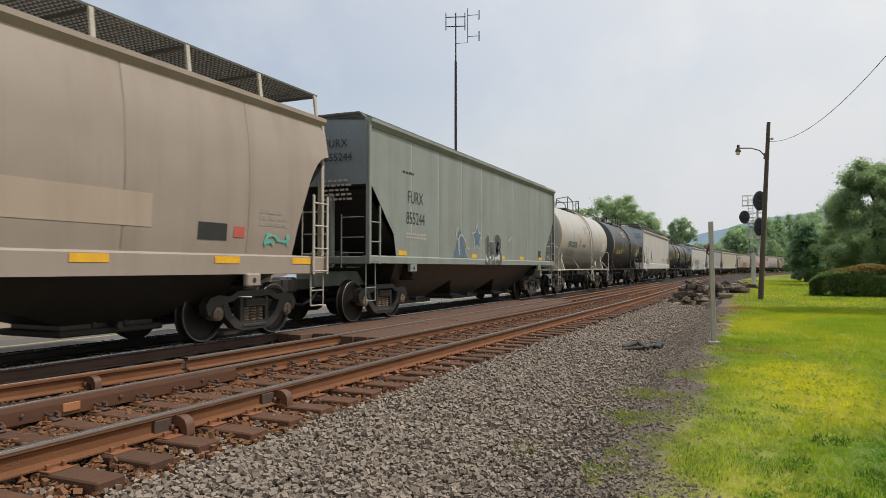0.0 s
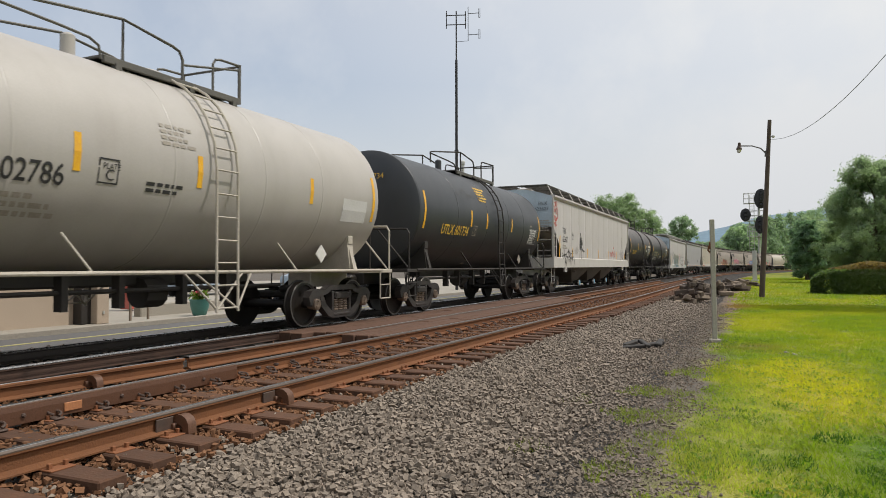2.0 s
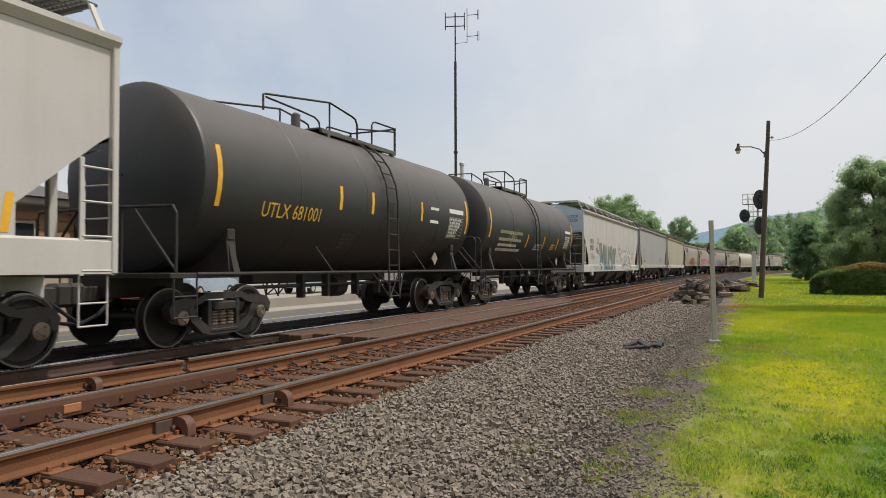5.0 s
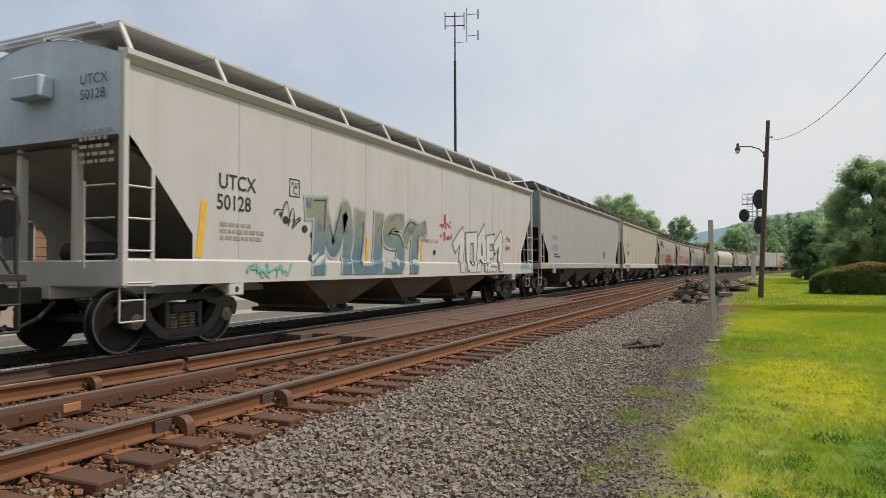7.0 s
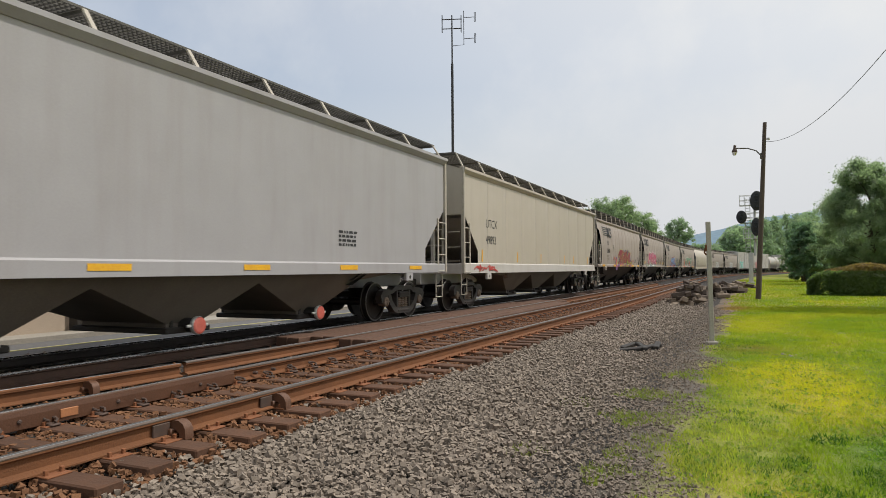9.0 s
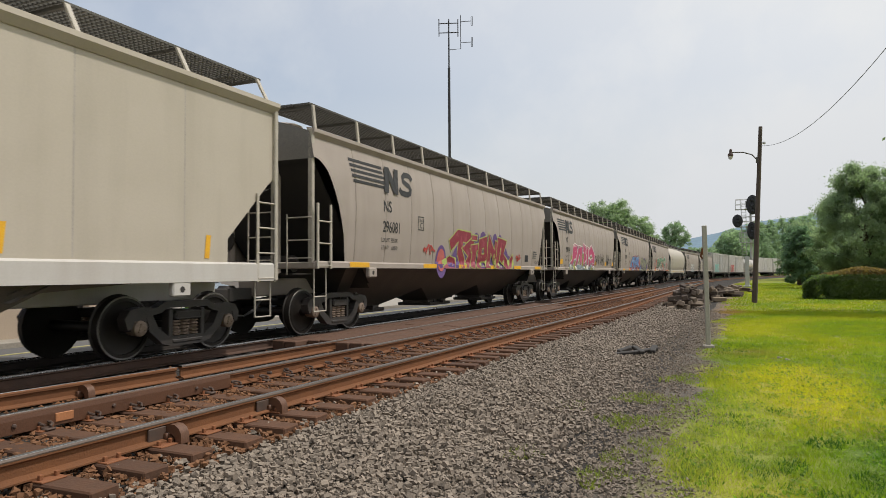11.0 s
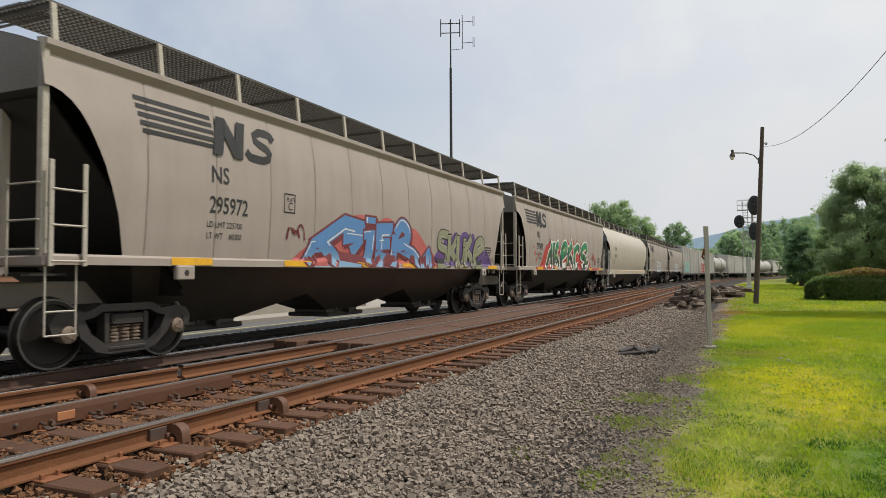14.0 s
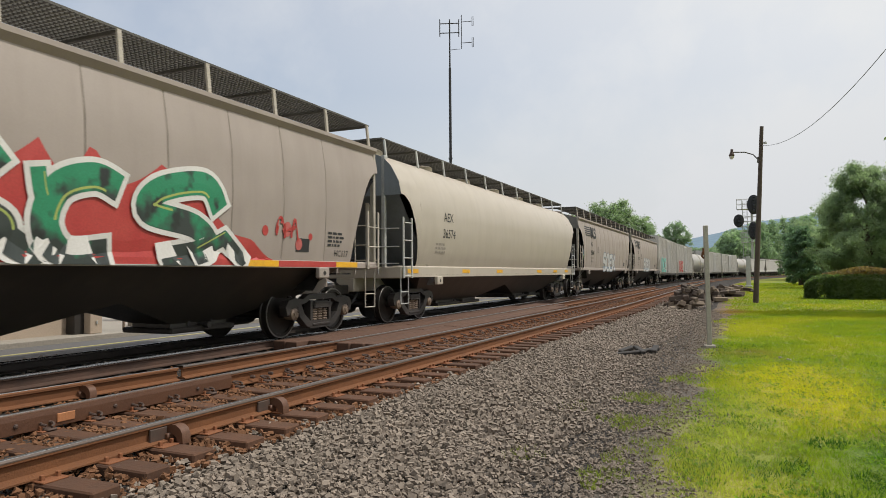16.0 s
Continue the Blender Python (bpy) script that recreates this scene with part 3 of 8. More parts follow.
# ballast bed, near black: shade between the stones put into the colour
bed = Shape()
prof = [(-3.2, -0.42), (-2.3, -0.22), (-0.85, -0.2), (0.85, -0.2), (2.2, -0.215), (4.2, -0.225), (4.6, -0.275), (5.2, -0.29), (5.6, -0.32), (6.3, -0.37), (7.0, -0.405), (8.0, -0.425)]
rows = []
for s in along(-240, 260, 2.0):
    rows.append([(*line(s, o)[:2], z + 0.02 * noise.noise((o * 1.3, s * 0.7, 3))) for o, z in prof])
M["ballastbed"] = surface("gap_shade_ballast_bed", (0.036, 0.030, 0.025), (0.022, 0.018, 0.015), 0.95, scale=1.2, fine=26, bump=1.0, mix=1.0, relief=0.05)
bed.sheet(rows)
bed_ob = tagged(new("ballast_bed", bed.mesh("ballast_bed", M["ballastbed"], True)), "bed of grey crushed stone under the tracks", "ballast", kind="structure")


# ---- the train ----
SPEED = 13.3
WHEELS, CARS = [], []
FONT = {}


def lettering(text, size, bold=0.0):
    """Flat outlines of built-in lettering, as vertices in a plane and faces; start at 0, 0."""
    key = (text, bold)
    if key not in FONT:
        cu = bpy.data.curves.new("lettering", "FONT")
        cu.body, cu.size, cu.offset, cu.resolution_u = text, 1.0, bold, 3
        ob = bpy.data.objects.new("lettering", cu)
        scene.collection.objects.link(ob)
        me = bpy.data.meshes.new_from_object(ob)
        FONT[key] = ([tuple(v.co[:2]) for v in me.vertices], [tuple(p.vertices) for p in me.polygons])
        bpy.data.objects.remove(ob)
        bpy.data.curves.remove(cu)
        bpy.data.meshes.remove(me)
    v, f = FONT[key]
    return [(x * size, y * size) for x, y in v], f


def bogie_parts():
    """The shapes that every bogie shares, in the space of the bogie, its pivot at the origin on the rail."""
    # cast frame as bars round three windows: an arched top chord and a hanging tension member
    top = [(-1.10, 0.44), (-1.15, 0.60), (-1.06, 0.72), (-0.86, 0.76), (-0.60, 0.73), (-0.42, 0.82), (0.42, 0.82), (0.60, 0.73), (0.86, 0.76), (1.06, 0.72), (1.15, 0.60), (1.10, 0.44),
           (1.03, 0.46), (0.99, 0.60), (0.74, 0.61), (0.50, 0.66), (0.40, 0.72), (-0.40, 0.72), (-0.50, 0.66), (-0.74, 0.61), (-0.99, 0.60), (-1.03, 0.46)]
    low = [(-0.78, 0.62), (-0.66, 0.62), (-0.56, 0.44), (-0.36, 0.30), (0.36, 0.30), (0.56, 0.44), (0.66, 0.62), (0.78, 0.62), (0.72, 0.40), (0.48, 0.20), (0.30, 0.155), (-0.30, 0.155), (-0.48, 0.20), (-0.72, 0.40)]
    out = []
    for sx in (1, -1):
        s = Shape()
        a, b = (0.96, 1.12) if sx > 0 else (-1.12, -0.96)
        s.prism(top, 0, a, b)
        s.prism(low, 0, a, b)
        for y in (-0.36, 0.28):
            s.box(a, b, y, y + 0.08, 0.28, 0.70, 0.01)
        for y in (-0.889, 0.889):
            s.prism([(y - 0.15, 0.42), (y - 0.17, 0.62), (y + 0.17, 0.62), (y + 0.15, 0.42), (y + 0.08, 0.56), (y - 0.08, 0.56)], 0, a + 0.01, b - 0.01)
        s.box(a - 0.015, b + 0.015, -0.30, 0.30, 0.20, 0.25, 0.01)
        s.box(a - 0.01, b + 0.03, -0.25, 0.25, 0.545, 0.575, 0.008).box(a - 0.01, b + 0.03, -0.25, 0.25, 0.64, 0.66, 0.006)
        for y in (-0.23, -0.01, 0.21):
            s.box(a, b + 0.02, y - 0.012, y + 0.012, 0.575, 0.64)
        out.append(s)
    springs = []
    for sx in (1, -1):
        s = Shape()
        for y in (-0.18, 0.0, 0.18):
            prof = []
            for i in range(6):
                z = 0.25 + i * 0.049
                prof += [(z, 0.05), (z + 0.012, 0.082), (z + 0.03, 0.082)]
            s.lathe(prof, 8, 2, (sx * 1.04, y, 0))
        springs.append(s)
    bol = Shape().box(-1.15, 1.15, -0.26, 0.26, 0.54, 0.68, 0.03).box(-0.3, 0.3, -0.3, 0.3, 0.66, 0.80, 0.04)
    brake = Shape()
    for y in (-0.42, 0.42):
        brake.box(-0.85, 0.85, y - 0.04, y + 0.04, 0.36, 0.46, 0.01)
        for x in (-0.75, 0.75):
            brake.box(x - 0.06, x + 0.06, y * 1.08 - 0.05, y * 1.08 + 0.05, 0.30, 0.58, 0.01)
    r = 0.457
    wheel_prof = [(0.66, 0.10), (0.665, 0.16), (0.70, 0.30), (0.685, 0.38), (0.675, r + 0.028), (0.69, r + 0.028), (0.705, r + 0.002), (0.815, r - 0.004), (0.82, r - 0.075),
                  (0.79, 0.375), (0.765, 0.20), (0.80, 0.12), (0.80, 0.085)]
    wheels = []
    for sx in (1, -1):
        wheels.append(Shape().lathe([(sx * h, q) for h, q in wheel_prof], 24, 0))
    rim = [Shape().lathe([(sx * 0.8215, r - 0.03), (sx * 0.8225, r - 0.006), (sx * 0.8175, r - 0.002)], 28, 0, caps=False) for sx in (1, -1)]
    axle = Shape().lathe([(-0.95, 0.075), (-0.7, 0.095), (0, 0.085), (0.7, 0.095), (0.95, 0.075)], 12, 0)
    caps = []
    for sx in (1, -1):
        s = Shape().lathe([(sx * 0.94, 0.10), (sx * 1.10, 0.115), (sx * 1.135, 0.112), (sx * 1.15, 0.085), (sx * 1.155, 0.05), (sx * 1.165, 0.045)], 14, 0)
        for k in range(3):
            t = 2 * math.pi * k / 3
            s.lathe([(sx * 1.14, 0.017), (sx * 1.172, 0.017)], 6, 0, (0, 0.06 * math.cos(t), 0.06 * math.sin(t)))
        caps.append(s)
    g = lambda nm, s, m, sm=False: s.mesh(nm, m, sm)
    return dict(side=[g("side_frame", s, M["steel"]) for s in out], spring=[g("coil_spring", s, M["cap"], True) for s in springs],
                bolster=g("bolster", bol, M["shade"]), brake=g("brake_beam", brake, M["shade"]),
                wheel=[g("wheel", s, M["wheel"], True) for s in wheels], rim=[g("rim", s, M["tread"], True) for s in rim],
                axle=g("axle", axle, M["wheel"], True), cap=[g("bearing_cap", s, M["cap"], True) for s in caps])


BOGIE = bogie_parts()


def bogies(car, y0, y1):
    """Two four-wheeled bogies; each wheelset turns on its own."""
    for y in (y0, y1):
        b = new("bogie")
        b.empty_display_size = 0.3
        b.parent = car
        b.matrix_basis = pose(0, y, 0)
        for k in (0, 1):
            part("side_frame", BOGIE["side"][k], None, b)
            part("coil_spring", BOGIE["spring"][k], None, b)
        part("bolster", BOGIE["bolster"], None, b)
        part("brake_beam", BOGIE["brake"], None, b)
        for dy in (-0.889, 0.889):
            w = part("wheelset", BOGIE["axle"], None, car, at=pose(0, y + dy, 0.457))
            WHEELS.append((w, y + dy))
            for k in (0, 1):
                part("wheel", BOGIE["wheel"][k], None, w)
                part("bearing_cap", BOGIE["cap"][k], None, w)
                part("rim", BOGIE["rim"][k], None, w)


def profile_of(style):
    return {"flat": [(1.05, 1.57), (4.3, 1.57)],
            "bulge": [(1.3, 1.50), (1.7, 1.555), (2.5, 1.60), (3.2, 1.58), (3.7, 1.50), (4.2, 1.38)],
            "round": [(1.2, 1.36), (1.7, 1.52), (2.3, 1.60), (2.9, 1.60), (3.4, 1.50), (3.8, 1.28), (4.1, 0.95), (4.3, 0.5)]}[style]


def width_at(prof, z):
    return float(np.interp(z, [p[0] for p in prof], [p[1] for p in prof]))


# Sprayed letter forms: strokes of (relative thickness, curved or straight, points in a unit square).
FORMS = {
    "long_tee": [(1.0, 0, [(0.0, 0.02), (0.22, 0.16), (0.42, 0.1)]), (1.0, 0, [(0.22, 0.62), (0.5, 0.93), (1.0, 0.9)]), (1.1, 0, [(0.62, 0.9), (0.58, 0.45), (0.78, 0.0)])],
    "bolt": [(0.9, 0, [(1.0, 0.88), (0.3, 0.62), (0.78, 0.44), (0.42, 0.0)])],
    "dotted_stem": [(1.1, 0, [(0.55, 0.6), (0.5, 0.3), (0.42, 0.0)]), (0.6, 0, [(0.2, 0.56), (0.9, 0.62)]), (1.35, 1, [(0.5, 0.82), (0.5, 0.95)])],
    "arch": [(1.0, 0, [(0.1, 0.0), (0.22, 0.82), (0.62, 0.9), (0.74, 0.4), (0.9, 0.0)]), (0.7, 0, [(0.2, 0.34), (0.7, 0.36)])],
    "zag": [(1.0, 0, [(0.12, 0.0), (0.16, 0.9), (0.72, 0.3), (0.84, 0.95)]), (0.9, 0, [(0.84, 0.7), (0.8, 0.05)])],
    "long_kick": [(1.0, 0, [(0.08, 0.0), (0.14, 0.95), (0.42, 0.9), (0.3, 0.5)]), (1.0, 0, [(0.24, 0.5), (0.55, 0.22), (0.72, 0.05), (0.92, 0.3), (1.0, 0.05)])],
    "comb": [(1.0, 0, [(0.9, 0.92), (0.16, 0.86), (0.18, 0.06), (0.95, 0.04)]), (0.8, 0, [(0.18, 0.48), (0.75, 0.52)])],
    "wide_see": [(1.0, 0, [(1.0, 0.84), (0.62, 0.92), (0.22, 0.5), (0.5, 0.1), (0.95, 0.02)]), (0.9, 0, [(0.6, 0.6), (0.95, 0.62), (0.75, 0.3)]), (0.8, 0, [(0.0, 0.05), (0.1, 0.38), (0.35, 0.42)])],
    "loop_kick": [(1.0, 0, [(0.06, 0.0), (0.1, 0.72)]), (1.0, 1, [(0.1, 0.72), (0.22, 0.96), (0.36, 0.84), (0.34, 0.6), (0.14, 0.46)]), (1.0, 0, [(0.2, 0.48), (0.52, 0.3), (0.74, 0.03), (0.9, 0.3), (1.0, 0.02)])],
    "flag": [(1.1, 0, [(0.42, 0.0), (0.62, 0.98)]), (0.9, 0, [(0.62, 0.95), (0.95, 0.9), (0.9, 0.62), (0.6, 0.6)]), (0.6, 0, [(0.4, 0.3), (0.0, 0.12)])],
    "roof": [(1.1, 0, [(0.1, 0.02), (0.3, 0.5), (0.5, 0.92), (0.9, 0.9), (0.92, 0.08)]), (0.6, 0, [(0.2, 0.12), (0.85, 0.12)])],
    "corner": [(1.1, 0, [(0.1, 0.98), (0.55, 0.9), (0.5, 0.1)]), (0.9, 0, [(0.5, 0.45), (0.95, 0.62)])],
    "slab": [(1.1, 0, [(0.1, 0.9), (0.55, 0.85), (0.6, 0.2), (0.3, 0.06)])],
    "barb": [(1.1, 0, [(0.05, 0.72), (0.45, 0.95), (0.9, 0.6), (0.82, 0.1)]), (0.9, 0, [(0.3, 0.3), (0.75, 0.4)]), (0.8, 0, [(0.25, 0.5), (0.2, 0.0)])],
    "wave": [(0.9, 1, [(0.0, 0.0), (0.25, 0.4), (0.5, 0.62), (0.95, 0.72)]), (1.0, 1, [(0.85, 1.0), (0.72, 0.7), (0.8, 0.3), (0.95, 0.02)])],
    "round_kay": [(1.25, 1, [(0.12, 0.98), (0.14, 0.6), (0.2, 0.3), (0.2, 0.0)]), (1.1, 1, [(0.72, 0.92), (0.48, 0.82), (0.42, 0.5), (0.3, 0.36)]), (1.2, 1, [(0.3, 0.42), (0.6, 0.34), (0.9, 0.0)])],
    "round_ee": [(1.1, 1, [(0.18, 0.46), (0.6, 0.62), (0.95, 0.78), (0.72, 0.98), (0.3, 0.84), (0.1, 0.4), (0.3, 0.06), (0.85, 0.08)])],
    "round_ar": [(1.1, 1, [(0.2, 0.0), (0.16, 0.4), (0.1, 0.66)]), (1.1, 1, [(0.05, 0.7), (0.35, 0.74), (0.62, 1.0)]), (1.0, 1, [(0.3, 0.5), (0.62, 0.36), (0.7, 0.2), (1.0, 0.0)])],
    "round_see": [(1.1, 1, [(0.9, 0.86), (0.62, 0.96), (0.26, 0.8), (0.14, 0.4), (0.34, 0.08), (0.8, 0.12)]), (0.6, 1, [(0.05, 0.98), (0.1, 0.7), (0.2, 0.5)])],
    "round_ess": [(1.1, 1, [(0.75, 0.7), (0.62, 1.0), (0.28, 0.86), (0.2, 0.6), (0.55, 0.46), (0.66, 0.2), (0.3, 0.04)]), (0.7, 0, [(0.55, 0.1), (0.8, 0.34), (1.0, 0.02)])],
    "big_em": [(1.1, 0, [(0.0, 0.92), (0.3, 0.95), (0.26, 0.0)]), (1.0, 1, [(0.34, 0.9), (0.5, 0.5), (0.62, 0.46), (0.82, 0.96), (0.9, 0.6), (0.86, 0.0)])],
    "big_you": [(1.1, 1, [(0.2, 0.98), (0.16, 0.5), (0.1, 0.2), (0.3, 0.05), (0.75, 0.08)]), (1.1, 1, [(0.82, 0.98), (0.8, 0.5), (0.76, 0.08)])],
    "big_ess": [(1.1, 1, [(0.95, 0.94), (0.3, 0.86), (0.2, 0.62), (0.7, 0.56), (0.8, 0.3), (0.6, 0.06), (0.05, 0.1)])],
    "big_tee": [(1.0, 1, [(0.02, 0.62), (0.25, 0.86), (0.6, 0.82), (0.98, 0.9)]), (1.1, 0, [(0.5, 0.84), (0.42, 0.0)])],
    "spike_tee": [(1.1, 0, [(0.0, 0.6), (0.3, 0.78), (0.7, 0.98)]), (1.1, 0, [(0.62, 0.84), (0.5, 0.4), (0.55, 0.0)])],
    "block_oh": [(1.1, 0, [(0.2, 0.1), (0.16, 0.86), (0.8, 0.9), (0.84, 0.1), (0.2, 0.06)])],
    "block_ay": [(1.1, 0, [(0.1, 0.0), (0.3, 0.8), (0.6, 0.98), (0.86, 0.0)]), (0.8, 0, [(0.3, 0.36), (0.75, 0.34)])],
    "bubble_jay": [(1.3, 1, [(0.4, 1.0), (0.6, 0.8), (0.62, 0.3), (0.4, 0.04), (0.1, 0.2)])],
    "bubble_you": [(1.4, 1, [(0.2, 0.9), (0.22, 0.3), (0.5, 0.05), (0.8, 0.3), (0.84, 0.9)])],
    "bubble_bee": [(1.4, 1, [(0.3, 0.05), (0.2, 0.5), (0.3, 0.95), (0.8, 0.85), (0.5, 0.55), (0.85, 0.3), (0.35, 0.05)])],
    "snake": [(1.0, 1, [(0.92, 0.92), (0.3, 0.94), (0.2, 0.6), (0.8, 0.46), (0.78, 0.1), (0.05, 0.06)])],
    "kick": [(1.0, 0, [(0.14, 0.0), (0.16, 1.0)]), (1.0, 1, [(0.9, 1.0), (0.5, 0.6), (0.25, 0.5), (0.6, 0.35), (0.98, 0.0)])],
    "cup": [(1.0, 1, [(0.12, 1.0), (0.14, 0.3), (0.45, 0.04), (0.8, 0.25), (0.88, 0.95)])],
    "ring": [(1.0, 1, [(0.5, 0.98), (0.14, 0.7), (0.2, 0.15), (0.7, 0.05), (0.88, 0.5), (0.7, 0.92), (0.45, 0.96)])],
}


def run_of(points, curved, step=0.1):
    """A line resampled finely: curved through its points, or straight from corner to corner. Gives points and corner flags."""
    pts = [Vector(p) for p in points]
    if curved and len(pts) > 2:
        out = []
        for i in range(len(pts) - 1):
            a, b, c, d = pts[max(i - 1, 0)], pts[i], pts[i + 1], pts[min(i + 2, len(pts) - 1)]
            for k in range(8):
                t = k / 8
                out.append(0.5 * (2 * b + (c - a) * t + (2 * a - 5 * b + 4 * c - d) * t * t + (3 * b - a - 3 * c + d) * t ** 3))
        return out + [pts[-1]]
    return pts


def ribbon(points, half, curved, grow=0.0):
    """Left and right edges of a fat stroke with mitred corners, cut into short steps."""
    pts = run_of(points, curved)
    n = len(pts)
    if grow:
        e0, e1 = (pts[0] - pts[1]).normalized(), (pts[-1] - pts[-2]).normalized()
        pts = [pts[0] + e0 * grow] + pts[1:-1] + [pts[-1] + e1 * grow]
    w = half + grow
    left, right = [], []
    for i, p in enumerate(pts):
        d0 = (p - pts[i - 1]).normalized() if i else None
        d1 = (pts[i + 1] - p).normalized() if i < n - 1 else None
        if d0 is None or d1 is None:
            d = d1 or d0
            o = Vector((-d.y, d.x)) * w
        else:
            m = (Vector((-d0.y, d0.x)) + Vector((-d1.y, d1.x)))
            m = m.normalized() if m.length > 1e-4 else Vector((-d0.y, d0.x))
            o = m * w / max(0.5, m.dot(Vector((-d0.y, d0.x))))
        left.append(p + o)
        right.append(p - o)
    la, ra = [left[0]], [right[0]]
    for i in range(n - 1):
        k = max(1, int((pts[i + 1] - pts[i]).length / 0.09))
        for j in range(1, k + 1):
            la.append(left[i].lerp(left[i + 1], j / k))
            ra.append(right[i].lerp(right[i + 1], j / k))
    return la, ra


class Skin:
    """Lays flat shapes on a car's side: u runs along the car, v is the height."""

    def __init__(self, car, reach):
        self.car, self.reach, self.lift = car, reach, 0.006

    def lay(self, name, v, f, material, label="", lift=None):
        s = Shape()
        d = self.lift if lift is None else lift
        s.add([(self.reach(z) + d, u, z) for u, z in v], f)
        return part(name, s, material, self.car, label)

    def mark(self, text, u, z, size, material, wide=1.0, name="lettering", bold=0.0, label=""):
        v, f = lettering(text, size, bold)
        return self.lay(name, [(u + x * wide, z + y) for x, y in v], f, material, label)

    def patch(self, name, u0, u1, z0, z1, material, label="", lean=0.0, lift=None):
        n = max(1, int(abs(z1 - z0) / 0.2))
        v, f = [], []
        for i in range(n + 1):
            z = z0 + (z1 - z0) * i / n
            o = lean * (z - z0)
            v += [(u0 + o, z), (u1 + o, z)]
        f = [(2 * i, 2 * i + 1, 2 * i + 3, 2 * i + 2) for i in range(n)]
        return self.lay(name, v, f, material, label, lift)

    def small_print(self, u, z, lines, width, material, h=0.05, seed=0):
        """Rows of print too small to read: short bars."""
        rnd = random.Random(seed)
        v, f = [], []
        for i in range(lines):
            x, end = u, u + width * rnd.uniform(0.6, 1)
            while x < end:
                w = rnd.uniform(0.05, 0.16)
                k = len(v)
                v += [(x, z - i * h * 1.7), (x + w, z - i * h * 1.7), (x + w, z - i * h * 1.7 + h), (x, z - i * h * 1.7 + h)]
                f.append((k, k + 1, k + 2, k + 3))
                x += w + 0.035
        return tagged(self.lay("small_print", v, f, material), "", "", "", "stuff")

    def strip(self, shape, la, ra, lift, floor):
        """Lay a ribbon on the side as three rows of quads."""
        v = []
        for a, b in zip(la, ra):
            for q in (0.0, 0.5, 1.0):
                m = a.lerp(b, q)
                h = max(floor, m.y)
                v.append((self.reach(h) + lift, m.x, h))
        shape.add(v, [(3 * i + j, 3 * i + j + 1, 3 * i + j + 4, 3 * i + j + 3) for i in range(len(la) - 1) for j in (0, 1)])

    def piece(self, forms, z, height, thick, fill, edge, shade=None, shine=None, rim=0.045, floor=1.2, aura=None, glow=0.1, lean=0.0, drop=(0.07, -0.05)):
        """Sprayed letters: each is (form, from, to, lower, upper shares of the height); outline, drop shade, fill and thin highlights."""
        for i, (kind, u0, u1, lo, hi) in enumerate(forms):
            base = 0.008 + 0.0035 * i
            strokes = [([(u0 + (u1 - u0) * a + lean * b, z + height * (lo + (hi - lo) * b)) for a, b in pts], thick * m * 0.5, curved) for m, curved, pts in FORMS[kind]]
            for name, grow, mt, up, (dx, dz) in (("graffiti_glow", rim + glow, aura, 0.0, (0, 0)), ("graffiti_shade", rim, shade, 0.0008, drop),
                                                 ("graffiti_outline", rim, edge, 0.0016, (0, 0)), ("graffiti_fill", 0.0, fill, 0.0026, (0, 0))):
                if mt is None:
                    continue
                s = Shape()
                for k, (pts, half, curved) in enumerate(strokes):
                    la, ra = ribbon([(a + dx, b + dz) for a, b in pts], half, curved, grow)
                    self.strip(s, la, ra, base + up + 0.0001 * k, floor)
                part(name, s, mt, self.car)
            for k, (pts, half, curved) in enumerate(strokes if shine else []):
                s = Shape()
                la, ra = ribbon(pts, half, curved)
                n = len(la)
                a, b = int(n * 0.12), max(int(n * 0.12) + 2, int(n * 0.6))
                self.strip(s, [p.lerp(q, 0.10) for p, q in zip(la, ra)][a:b], [p.lerp(q, 0.19) for p, q in zip(la, ra)][a:b], base + 0.0033 + 0.0001 * k, floor)
                part("graffiti_highlight", s, shine, self.car)

    def cloud(self, u, z, length, height, material, lumps=8, seed=1, sharp=False):
        """A sprayed backing with a lumpy or flame-like upper edge."""
        rnd = random.Random(seed)
        n, m = 96, 7
        cuts = [0.0]
        for _ in range(lumps):
            cuts.append(cuts[-1] + rnd.uniform(0.6, 1.4))
        cuts = [c / cuts[-1] for c in cuts]
        hs = [rnd.uniform(0.7, 1.0) for _ in range(lumps + 1)]
        tips = [rnd.uniform(0.3, 0.7) for _ in range(lumps + 1)]
        v = []
        for i in range(n + 1):
            q = i / n
            k = max(j for j in range(lumps) if cuts[j] <= q + 1e-9)
            t = (q - cuts[k]) / max(1e-6, cuts[k + 1] - cuts[k])
            w = math.sqrt(max(0.0, 1 - (2 * t - 1) ** 2))
            if sharp:
                w = (t / tips[k] if t < tips[k] else (1 - t) / (1 - tips[k])) ** 1.4
            h = height * (0.68 + 0.32 * hs[k] * w) * min(1, 0.1 + 3.5 * q, 0.1 + 3.5 * (1 - q))
            v += [(u + length * q, z + h * j / m) for j in range(m + 1)]
        f = [(i * (m + 1) + j, (i + 1) * (m + 1) + j, (i + 1) * (m + 1) + j + 1, i * (m + 1) + j + 1) for i in range(n) for j in range(m)]
        self.lay("graffiti_cloud", v, f, material, lift=0.005)

    def disc(self, name, u, z, ru, rz, material, lift=0.007, arc=(0.0, 360.0)):
        n = 20
        ring = [(u + ru * math.cos(t), z + rz * math.sin(t)) for t in [radians(arc[0] + (arc[1] - arc[0]) * i / n) for i in range(n + 1)]]
        self.lay(name, [(u, z)] + ring, [(0, i + 1, i + 2) for i in range(n)], material, lift=lift)

